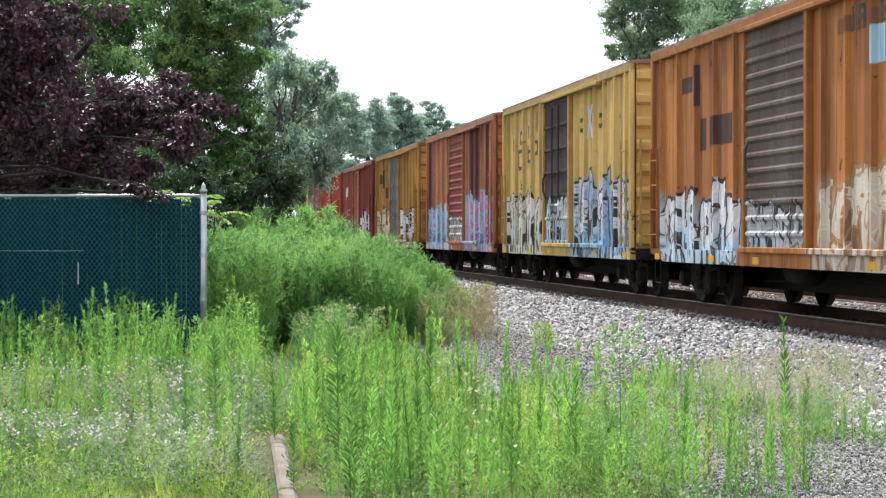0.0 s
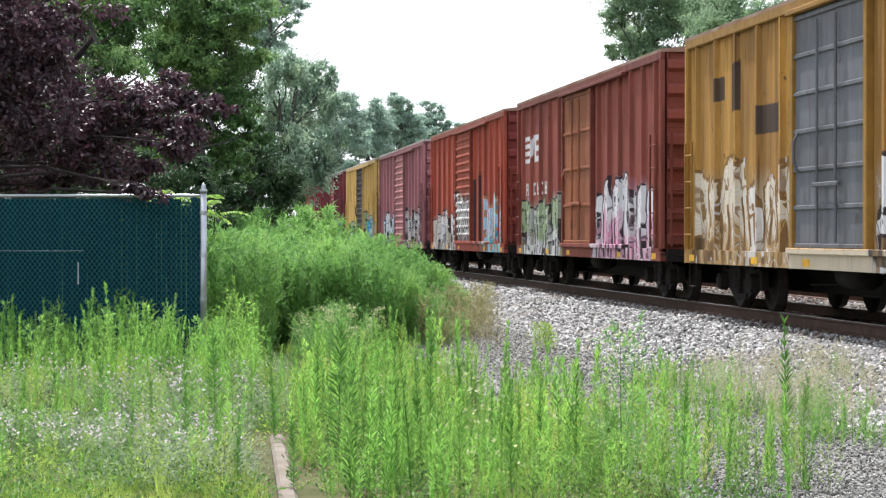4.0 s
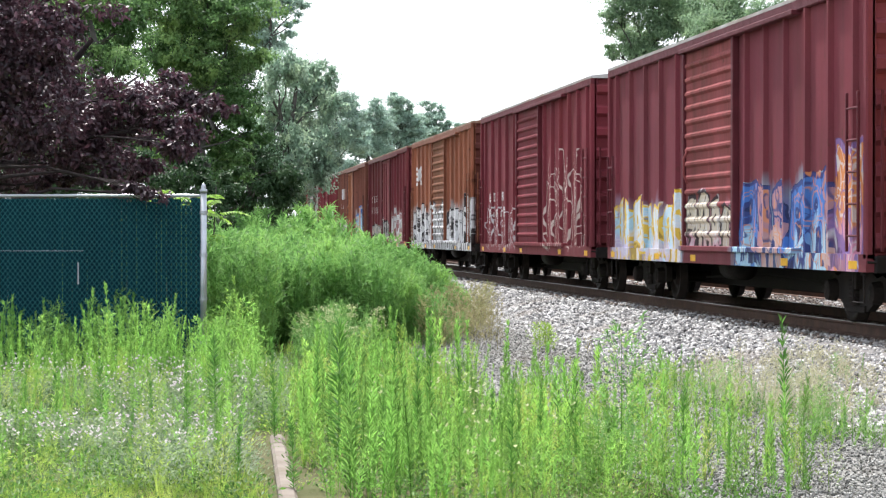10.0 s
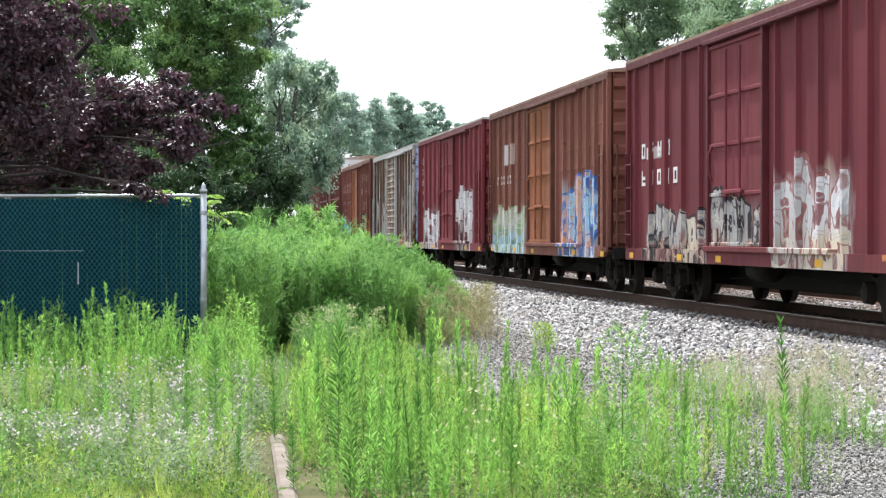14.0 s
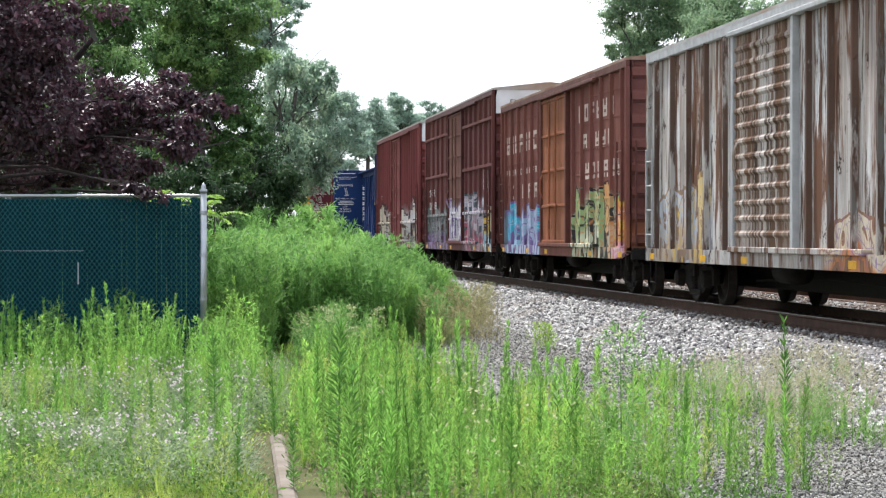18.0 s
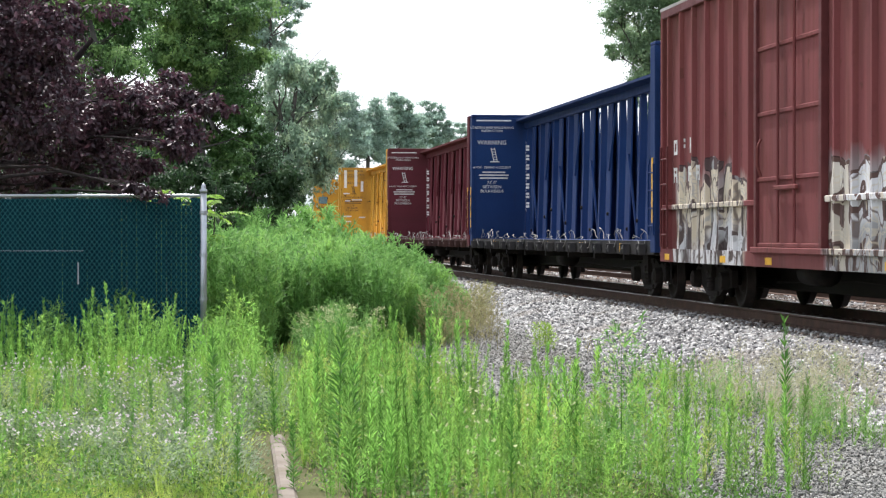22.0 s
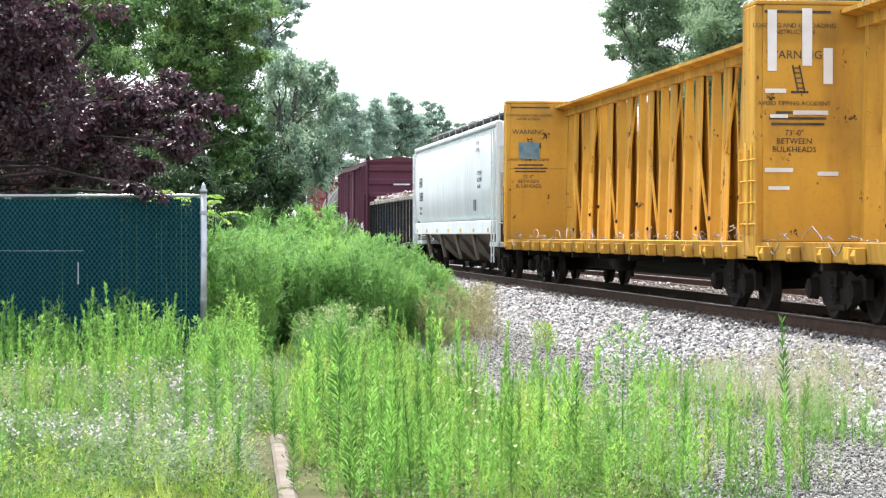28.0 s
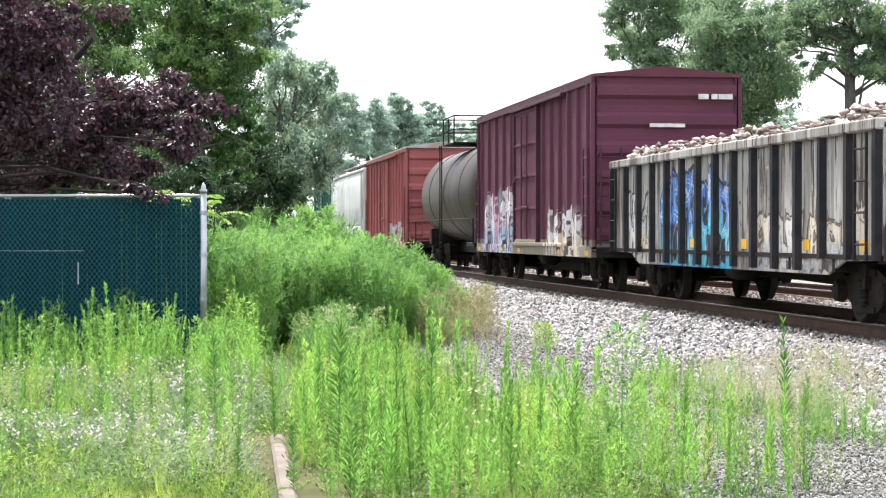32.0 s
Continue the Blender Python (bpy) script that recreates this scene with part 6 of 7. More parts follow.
def stem(pts, r0, r1, n=3):
    """A tapered stalk through points."""
    pts = np.asarray(pts, float)
    V, F = [], []
    for k, p in enumerate(pts):
        r = r0 + (r1 - r0) * k / (len(pts) - 1)
        d = pts[min(k + 1, len(pts) - 1)] - pts[max(k - 1, 0)]
        d = d / (np.linalg.norm(d) + 1e-9)
        u = np.cross(d, (0.3, 0.9, 0.1))
        u /= np.linalg.norm(u)
        w = np.cross(d, u)
        for a in np.arange(n) * 2 * np.pi / n:
            V.append(p + (u * np.cos(a) + w * np.sin(a)) * r)
    for k in range(len(pts) - 1):
        for j in range(n):
            a, b = k * n + j, k * n + (j + 1) % n
            F += [(a, b, b + n), (a, b + n, a + n)]
    return np.array(V), np.array(F)


def weed_base(h, n, ll, lw, rng, rise=0.9, start=0.08, taper=0.6):
    """An upright unbranched weed: a stalk with narrow leaves all the way up, longest in the middle."""
    bend = rng.uniform(-0.05, 0.05, 2) * h
    zs = np.linspace(0, 1, 5)
    pts = np.stack([bend[0] * zs ** 2, bend[1] * zs ** 2, zs * h], 1)
    t = np.sort(rng.uniform(start, 1.0, n))
    P = np.stack([bend[0] * t ** 2, bend[1] * t ** 2, t * h], 1)
    a = np.arange(n) * 2.4 + rng.uniform(-0.4, 0.4, n)
    r = rise + 0.9 * t ** 3
    D = np.stack([np.cos(a), np.sin(a), r], 1)
    size = (1 - taper * np.abs(t - 0.45) ** 1.2)
    return join([stem(pts, 0.005 * h ** 0.5 + 0.002, 0.0015), leaves(P, D, ll * size * rng.uniform(0.7, 1.1, n), lw * (0.6 + 0.4 * size), rng, 0.12)])


def plume_base(h, n, rng, spread=0.3, ll=0.05, lw=0.012, up=1.1, low=0.12):
    """A branching, feathery plant: side branches set with many fine leaves."""
    parts = [stem([(0, 0, 0), (0, 0, h * 0.5), (0, 0, h)], 0.006, 0.002)]
    m = max(6, n // 9)
    for k in range(m):
        t = low + (0.97 - low) * k / m
        a = k * 2.4 + rng.uniform(-0.5, 0.5)
        L = spread * h * (1 - 0.75 * t) * rng.uniform(0.7, 1.2) + 0.05
        d = np.array((math.cos(a), math.sin(a), up))
        d /= np.linalg.norm(d)
        q = 9
        s = rng.uniform(0.15, 1.0, q)
        P = np.array((0, 0, t * h)) + d * (s * L)[:, None]
        D = d + rng.normal(size=(q, 3)) * 0.55
        parts.append(leaves(P, D, ll * rng.uniform(0.7, 1.3, q), lw, rng, 0.1))
    return join(parts)


def tuft_base(h, n, rng, w=0.008, spread=0.5):
    """Grass blades from one root, each bent over."""
    a = rng.uniform(0, 6.28, n)
    l = h * rng.uniform(0.5, 1.0, n)
    s = spread * rng.uniform(0.2, 1.0, n)
    d = np.stack([np.cos(a), np.sin(a)], 1)
    o = np.stack([-d[:, 1], d[:, 0]], 1) * w / 2
    z0 = np.zeros(n)
    b = d * 0.02
    V = np.stack([np.c_[b - o, z0], np.c_[b + o, z0], np.c_[b + d * (s * l * 0.35)[:, None] + o * 0.8, l * 0.6], np.c_[b + d * (s * l * 0.35)[:, None] - o * 0.8, l * 0.6], np.c_[b + d * (s * l)[:, None], l]], 1).reshape(-1, 3)
    i = np.arange(n)[:, None] * 5
    return V, np.concatenate([i + (0, 1, 2), i + (0, 2, 3), i + (3, 2, 4)], 0)


def low_base(r, h, n, ll, lw, rng):
    """A low leafy cushion."""
    a, q = rng.uniform(0, 6.28, n), np.sqrt(rng.uniform(0, 1, n)) * r
    P = np.stack([np.cos(a) * q, np.sin(a) * q, h * rng.uniform(0.1, 1, n) * (1 - 0.5 * (q / r) ** 2)], 1)
    D = np.stack([np.cos(a), np.sin(a), rng.uniform(0.2, 1.6, n)], 1) + rng.normal(size=(n, 3)) * 0.5
    return leaves(P, D, ll, lw, rng, 0.1)


def dots_base(r, h0, h1, n, size, rng):
    """Small flower heads as crossed facets."""
    a, q = rng.uniform(0, 6.28, n), np.sqrt(rng.uniform(0, 1, n)) * r
    P = np.stack([np.cos(a) * q, np.sin(a) * q, rng.uniform(h0, h1, n)], 1)
    ps = []
    for k in range(3):
        D = rng.normal(size=(n, 3)) + (0, 0, 0.6)
        ps.append(leaves(P, D, size, size * 0.8, rng, 0))
    return join(ps)


def field(name, label, category, bases, n, area, mat, scale=(0.7, 1.2), lean=0.12, seed=1, keep=None, tall=None):
    """Plants strewn over area (x0, x1, y0, y1) as one joined mesh."""
    r = np.random.RandomState(seed)
    x, y = r.uniform(area[0], area[1], n), r.uniform(area[2], area[3], n)
    if keep is not None:
        ok = keep(x, y, r)
        x, y = x[ok], y[ok]
    n = len(x)
    s = r.uniform(*scale, n)
    if tall is not None:
        s = s * tall(x, y)
    V, F = scatter(bases, r.randint(0, len(bases), n), np.stack([x, y, np.zeros(n) - 0.02], 1), s, r.uniform(0, 6.28, n), r.normal(0, lean, n), r.normal(0, lean, n))
    return tagged(new(name, fast_mesh(name, V, F, mat)), label, category, kind="stuff")


def patchy(x, y, f=0.5, o=0.0):
    """Smooth patches between 0 and 1."""
    return 0.5 + 0.25 * (np.sin(x * f * 2.1 + o) + np.sin(y * f * 1.3 + x * f * 0.7 + o * 2.3)) + 0.12 * np.sin(y * f * 3.1 - x * f * 2.7 + o)


in_view = lambda x, y: (x > -0.085 * y - 0.4) & (x < 0.345 * y + 0.4)      # the wedge of ground that is ever seen
WEEDS = [weed_base(1.0, 95, 0.125, 0.0135, rp, 1.35) for _ in range(6)]
BROAD = [weed_base(1.0, 60, 0.15, 0.021, rp, 0.8) for _ in range(4)]
FINE = [weed_base(1.0, 150, 0.085, 0.0115, rp, 1.5) for _ in range(5)]
PLUMES = [plume_base(1.0, 220, rp, 0.28, 0.07, 0.012) for _ in range(4)]
TUFTS = [tuft_base(1.0, 12, rp, 0.016, 0.6) for _ in range(5)]
LOWS = [low_base(0.22, 0.25, 60, 0.05, 0.02, rp) for _ in range(4)]
VETCH = [low_base(0.24, 0.28, 130, 0.034, 0.014, rp) for _ in range(4)]
DOTS = [dots_base(0.2, 0.2, 0.34, 4, 0.019, rp) for _ in range(4)]
HEADS = [dots_base(0.1, 0.75, 1.0, 40, 0.02, rp) for _ in range(3)]
TALL_A = [dots_base(0.09, 0.86, 1.02, 16, 0.02, rp) for _ in range(2)]

limit = lambda y: np.interp(y, [13, 15, 17, 21, 31], [3.75, 3.45, 3.25, 3.1, 2.9]) + 0.2 * np.sin(y * 1.7)
mid_strip = lambda x, y, r: in_view(x, y) & (x > 0.95 - 0.2 * (y > 18)) & (x < limit(y) + 0.25 - 0.9 * r.uniform(0, 1, len(x)) ** 2) & (patchy(x, y, 0.9) > 0.22) & ((y < 22) | ((x > 2.0) & (y < 27)))
clumps = lambda x, y: 0.55 + 0.75 * patchy(x, y, 2.3, 1)
field("tall_weeds", "bright green upright weeds with narrow leaves", "weeds", WEEDS + FINE + FINE, 1150, (0.85, 4.0, 13.0, 30), LEAF_WEED, (0.36, 0.78), 0.07, 21, lambda x, y, r: mid_strip(x, y, r) & (patchy(x, y, 2.3, 1) > 0.36), clumps)
field("leafy_weeds", "broad-leaved green weeds among the tall stalks", "weeds", BROAD, 320, (0.85, 3.9, 13.0, 29), LEAF_WEED, (0.3, 0.6), 0.1, 22, mid_strip, clumps)
field("feathery_weeds", "pale branching weeds", "weeds", PLUMES, 330, (0.9, 4.0, 13.5, 30), LEAF_GRASS, (0.3, 0.62), 0.1, 23, lambda x, y, r: mid_strip(x, y, r) & (patchy(x, y, 1.7, 5) > 0.45))
field("verge_spires", "slender weeds thinning out over the gravel", "weeds", WEEDS, 170, (2.7, 4.3, 13.2, 19), LEAF_WEED, (0.3, 0.75), 0.07, 46, lambda x, y, r: (x > limit(y) - 0.2) & (patchy(x, y, 2.3, 1) > 0.5))
field("verge_plumes", "pale wispy branching weeds over the gravel", "weeds", PLUMES, 120, (2.5, 4.6, 13.2, 20), LEAF_GRASS, (0.2, 0.6), 0.14, 47, lambda x, y, r: (x > limit(y) - 0.3) & (patchy(x, y, 1.9, 3) > 0.42))
field("grass", "yellow-green grass between the weeds", "grass", TUFTS, 3600, (-4.5, 4.0, 12.6, 32), LEAF_GRASS, (0.10, 0.30), 0.1, 24, lambda x, y, r: in_view(x, y) & (x < limit(y) + 0.2) & ((x < 0.56) | (x > 0.82) | (y > 18.3)) & (patchy(x, y, 1.3, 2) > 0.4))
field("right_tangle", "dense branching green weeds by the gravel", "weeds", PLUMES + WEEDS, 420, (1.6, 4.0, 13.0, 18.5), LEAF_WEED, (0.2, 0.5), 0.12, 49, lambda x, y, r: x < limit(y))
in_three = lambda x, y, r: in_view(x, y)
left_side = lambda x, y, r: in_view(x, y) & ((x < 0.48) | (y > 19.0))
field("vetch", "low grey-green vetch with small leaves", "vetch", VETCH, 1700, (-3.6, 1.2, 14.4, 26), LEAF_GREY, (0.6, 1.3), 0.1, 25, lambda x, y, r: left_side(x, y, r) & (patchy(x, y, 1.1, 1) > 0.36))
field("vetch_flowers", "small pale pink and white vetch flowers", "flowers", DOTS, 800, (-3.4, 1.0, 15, 25), PETAL, (0.7, 1.35), 0.1, 26, lambda x, y, r: left_side(x, y, r) & (patchy(x, y, 0.6, 1) > 0.42))
field("lime_cushions", "low yellow-green leafy cushions in the weeds", "undergrowth", LOWS, 520, (-3.6, 3.6, 13.0, 26), LEAF_GRASS, (0.5, 1.1), 0.1, 48, lambda x, y, r: in_view(x, y) & ((x < 0.5) | (x > 0.85)) & (x < limit(y)) & (patchy(x, y, 1.5, 7) > 0.55))
field("short_grass", "low yellow-green grass at the kerb", "grass", TUFTS, 1900, (-2.6, 0.6, 13.0, 15.0), LEAF_GRASS, (0.06, 0.15), 0.2, 41, lambda x, y, r: in_view(x, y) & (x < 0.6))
field("pale_plumes", "pale yellow-green branching weeds among the vetch", "weeds", PLUMES, 230, (-3.6, 0.7, 13.8, 25), LEAF_GRASS, (0.18, 0.42), 0.12, 42, left_side)
field("scattered_stalks", "slender green weed stalks above the vetch", "weeds", WEEDS + BROAD, 620, (-3.6, 0.7, 14.2, 25), LEAF_WEED, (0.25, 0.62), 0.08, 27, lambda x, y, r: left_side(x, y, r) & (patchy(x, y, 1.8, 6) > 0.52), lambda x, y: 0.75 + 0.4 * np.clip((x + 1.2) / 1.4, 0, 1))
field("pale_fence_weeds", "lime green branching weeds along the fence", "weeds", PLUMES, 60, (-3.6, 1.0, 20.5, 23.5), LEAF_GRASS, (0.25, 0.5), 0.1, 45, in_three)
field("weeds_before_fence", "dense green weeds along the foot of the fence", "weeds", FINE + FINE + PLUMES, 900, (-3.6, 1.0, 21.5, 27.0), LEAF_WEED, (0.5, 1.08), 0.08, 28, lambda x, y, r: in_view(x, y) & (r.uniform(0, 1, len(x)) < (y - 21) / 5), lambda x, y: 0.68 + 0.45 * patchy(x, y, 1.9, 4) * np.clip((y - 20.5) / 5, 0.3, 1))
field("understory", "low green leafy growth under the weeds", "undergrowth", LOWS, 2000, (-3.6, 3.9, 12.8, 31), LEAF_LOW, (0.5, 1.0), 0.1, 39, lambda x, y, r: in_view(x, y) & ((x < 0.5) | (x > 0.85) | (y > 18.3)) & (x < limit(y)) & ((x > 0.5) | (y < 15.5) | (y > 20.5) | (patchy(x, y, 1.1, 1) < 0.42)))
field("white_flowers", "tiny white flower heads among the weeds", "flowers", DOTS, 90, (0.9, 3.4, 13, 20), PETAL_CREAM, (1.0, 1.8), 0.1, 29, lambda x, y, r: patchy(x, y, 1.2, 3) > 0.55)
# the feathery thicket between fence and ballast
edge = lambda y: 4.55 + 0.042 * (y - 33) + 0.35 * np.sin(y * 0.9)
thicket = lambda x, y, r: (x < edge(y)) & (x > -0.1 * y + 1.0)
hump = lambda x, y: np.clip(0.72 + 0.35 * np.sin((y - 30) * 0.09) + 0.12 * np.sin(x * 1.9 + y * 0.35) - 0.52 * np.clip((x - edge(y) + 1.9) / 1.9, 0, 1), 0.34, 1.2)
BUSH = [plume_base(1.0, 200, rp, 0.19, 0.08, 0.014, 2.4, 0.4) for _ in range(5)]
FRONT = [plume_base(1.0, 270, rp, 0.17, 0.065, 0.012, 2.0, 0.06) for _ in range(5)]
brow = lambda x, y: np.clip(1.02 + 0.05 * np.sin(x * 2.3 + y) + 0.03 * (y - 33) - 0.62 * np.clip((x - edge(y) + 1.7) / 1.7, 0, 1) ** 1.3, 0.34, 1.2)
field("feathery_thicket", "tall feathery green thicket beside the track", "thicket", BUSH, 1500, (-3.0, 6.6, 36, 66), LEAF_BUSH, (1.35, 1.95), 0.05, 31, thicket, hump)
field("thicket_front", "tall feathery green thicket beside the track", "thicket", FRONT, 1100, (0.3, 5.1, 32.0, 36.8), LEAF_BUSH, (1.2, 1.55), 0.06, 32, thicket, brow)
field("thicket_by_post", "tall feathery green weeds beside the fence post", "thicket", FRONT, 110, (0.5, 1.3, 29.0, 33.0), LEAF_BUSH, (1.25, 1.75), 0.08, 40)
field("dry_fringe", "brownish seeding weeds at the thicket's edge", "weeds", PLUMES, 760, (3.6, 6.8, 31, 56), LEAF_DRY, (0.4, 0.95), 0.16, 33, lambda x, y, r: np.abs(x - edge(y) + 0.25) < 0.6)
field("thicket_skirt", "lower green growth at the thicket's edge", "thicket", BUSH, 260, (3.4, 6.8, 32, 56), LEAF_BUSH, (0.35, 0.75), 0.12, 44, lambda x, y, r: np.abs(x - edge(y) + 0.3) < 0.5)
umbel_patch = lambda x, y, r: ((x - 2.15) / 0.62) ** 2 + ((y - 29) / 1.7) ** 2 < 1
umbel_tall = lambda x, y: 1.1 - 0.45 * ((x - 2.15) / 0.62) ** 2
field("cream_umbels", "pale cream-green flowering weeds before the thicket", "flowers", HEADS, 70, (1.5, 2.8, 27.2, 30.8), PETAL_CREAM, (0.45, 0.78), 0.2, 34, umbel_patch, umbel_tall)
field("umbel_stalks", "pale green weeds before the thicket", "weeds", PLUMES, 90, (1.4, 2.8, 27.2, 30.8), LEAF_BUSH, (0.42, 0.76), 0.15, 35, umbel_patch, umbel_tall)
field("verge_scrub", "grey dry grasses and weeds on the gravel verge", "weeds", PLUMES, 640, (5.2, 7.6, 17.5, 25), LEAF_STRAW, (0.2, 0.55), 0.15, 36, lambda x, y, r: in_view(x, y) & (x > 0.235 * y + 0.9 * r.uniform(0, 1, len(x))) & (patchy(x, y, 1.6, 2) > 0.52))
field("verge_green", "green weeds on the gravel verge", "weeds", PLUMES + FINE, 600, (4.9, 7.2, 16, 24), LEAF_BUSH, (0.16, 0.5), 0.12, 37, lambda x, y, r: in_view(x, y) & (patchy(x, y, 1.6, 2) > 0.64))
field("verge_low", "low dark green growth on the gravel verge", "undergrowth", LOWS, 220, (4.9, 7.0, 16.5, 24), LEAF_LOW, (0.5, 1.0), 0.1, 43, lambda x, y, r: in_view(x, y) & (patchy(x, y, 1.6, 2) > 0.66))
field("far_verge_grass", "grass and brush beyond the tracks", "grass", TUFTS + LOWS, 900, (22, 40, 50, 130), LEAF_BUSH, (0.6, 1.4), 0.1, 38)

# single weeds that stand out
SINGLE = []


def tall_weed(kind, x, y, h, label, seed):
    r = np.random.RandomState(seed)
    if kind == "bloom":
        V, F = plume_base(1.0, 420, r, 0.38, 0.065, 0.013)
    elif kind == "broad":
        V, F = weed_base(1.0, 130, 0.16, 0.02, r, 0.75)
    else:
        V, F = weed_base(1.0, 140, 0.11, 0.012, r, 1.35)
    w = thing("tall_weed", label, "weed", "tall weeds by the kerb", at=pose(x, y, -0.01, 0, 0, seed * 47 % 360))
    ns, nf = (9, 12) if kind == "bloom" else (15, 24)      # the stalk's own vertices and faces come first
    o = new("stalk", fast_mesh("stalk", V[:ns] * h, F[:nf], LEAF_SPIRE))
    o.parent = w
    o = new("leaves", fast_mesh("leaves", V[ns:] * h, F[nf:] - ns, LEAF_BUSH if kind == "bloom" else LEAF_SPIRE))
    o.parent = w
    tagged(o, kind="stuff")
    if kind == "bloom":
        V, F = dots_base(0.14, 0.5, 1.0, 110, 0.017, r)
        o = new("bloom", fast_mesh("bloom", V * (h, h, h), F, PETAL_CREAM))
        o.parent = w
        tagged(o, kind="stuff")
    SINGLE.append((w, x, y, seed))
    return w


def ground_at(px, depth):
    """The ground point on a bearing (in steps of 1/3820 from the road side) at that distance."""
    xc = (px - 784) / 3820 * depth
    return xc * 0.99235 + depth * 0.12343, depth * 0.99235 - xc * 0.12343


for k, (px, d, ztop, kind) in enumerate(((905, 13.9, 675, "spire"), (1100, 14.6, 578, "bloom"), (1392, 15.2, 565, "spire"), (600, 15.6, 575, "broad"), (620, 14.4, 650, "broad"), (740, 15.0, 620, "spire"), (760, 16.2, 580, "spire"), (875, 14.6, 690, "spire"), (955, 14.8, 690, "spire"),
                                         (1020, 15.5, 640, "spire"), (1210, 14.4, 670, "spire"), (1255, 14.9, 690, "spire"), (1290, 14.0, 740, "spire"), (1360, 14.2, 790, "spire"), (1425, 14.1, 800, "spire"), (680, 14.2, 690, "spire"), (560, 16.6, 610, "spire"), (1060, 14.0, 740, "bloom"), (820, 15.4, 640, "spire"), (485, 17.5, 600, "spire"),
                                         (330, 16.5, 640, "spire"), (270, 17.2, 660, "spire"), (180, 18.0, 640, "broad"), (420, 14.2, 720, "spire"), (100, 19.0, 600, "spire"), (230, 15.2, 720, "spire"), (40, 17.5, 640, "spire"), (380, 18.5, 590, "broad"), (520, 14.0, 740, "broad"), (700, 17.0, 575, "spire"), (690, 15.0, 765, "bloom"), (716, 14.0, 845, "bloom"), (1130, 13.9, 760, "bloom"))):
    x, y = ground_at(px, d)
    tall_weed(kind, x, y, 1.70 - (ztop - 416) * d / 3820, {"spire": "tall slender green weed with narrow leaves", "bloom": "tall branching weed with cream flower heads", "broad": "sturdy green weed with drooping leaves"}[kind], 100 + k)

# the yellow-green clump that grows out of the ballast
x, y = ground_at(965, 30.5)
r = np.random.RandomState(9)
V, F = join([(v * (1, 1, 1) + np.array((r.normal(0, 0.1), r.normal(0, 0.1), 0)), f) for v, f in [plume_base(0.42, 120, r, 0.5, 0.05, 0.014) for _ in range(6)]])
o = tagged(new("ballast_plant", fast_mesh("ballast_plant", V, F, LEAF_GRASS)), "small yellow-green bushy plant growing in the ballast", "plant")
o.location = (x, y, 0.0)
for px, d, h in ((1243, 24.5, 0.3), (885, 32.0, 0.4), (1040, 30.5, 0.25), (1575, 22.5, 0.3)):
    x, y = ground_at(px, d)
    V, F = plume_base(h, 60, r, 0.35, 0.04, 0.01)
    o = tagged(new("ballast_weed", fast_mesh("ballast_weed", V, F, LEAF_DRY)), "dry wispy weed growing beside the rail", "plant")
    o.location = (x, y, float(bed(np.array([x]))[0]) - 0.01)


def sway_all():
    for w, x, y, sd in SINGLE:
        rows = []
        for k in range(22):
            t = 32 * k / 21
            g = 0.6 + 0.4 * math.sin(t * 0.5 + sd)
            rows.append((t, pose(x, y, -0.01, 1.3 * g * math.sin(t * 1.7 + x * 1.3 + sd), 1.6 * g * math.sin(t * 1.35 + y * 0.9), sd * 47 % 360)))
        walk(w, rows)

# ---- trees ----
BARK = plain("tree_bark", (0.07, 0.068, 0.062), (0.12, 0.115, 0.105), 5, 0.95, 0, 0.9, 30)
PLUM_BARK = plain("plum_bark", (0.022, 0.017, 0.018), (0.05, 0.042, 0.04), 6, 0.9, 0, 0.6, 40)
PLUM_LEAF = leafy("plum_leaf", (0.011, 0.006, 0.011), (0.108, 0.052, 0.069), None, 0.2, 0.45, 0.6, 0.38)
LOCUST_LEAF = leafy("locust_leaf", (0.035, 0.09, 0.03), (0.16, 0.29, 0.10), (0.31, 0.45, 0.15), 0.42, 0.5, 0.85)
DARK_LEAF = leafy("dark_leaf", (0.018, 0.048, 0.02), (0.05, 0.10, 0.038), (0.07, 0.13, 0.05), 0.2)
# the next three leaf colours are paled to paint in the haze of distance
HAZY_FAR_LEAF = leafy("far_leaf", (0.19, 0.28, 0.23), (0.34, 0.46, 0.38), (0.42, 0.53, 0.40), 0.5)
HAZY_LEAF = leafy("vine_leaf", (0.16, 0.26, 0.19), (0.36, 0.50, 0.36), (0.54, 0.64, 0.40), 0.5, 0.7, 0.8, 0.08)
HAZY_WILLOW_LEAF = leafy("willow_leaf", (0.09, 0.155, 0.095), (0.22, 0.33, 0.185), (0.31, 0.42, 0.22), 0.45, 0.6)
SUMAC_LEAF = leafy("sumac_leaf", (0.15, 0.30, 0.04), (0.26, 0.42, 0.08), None, 0.4)


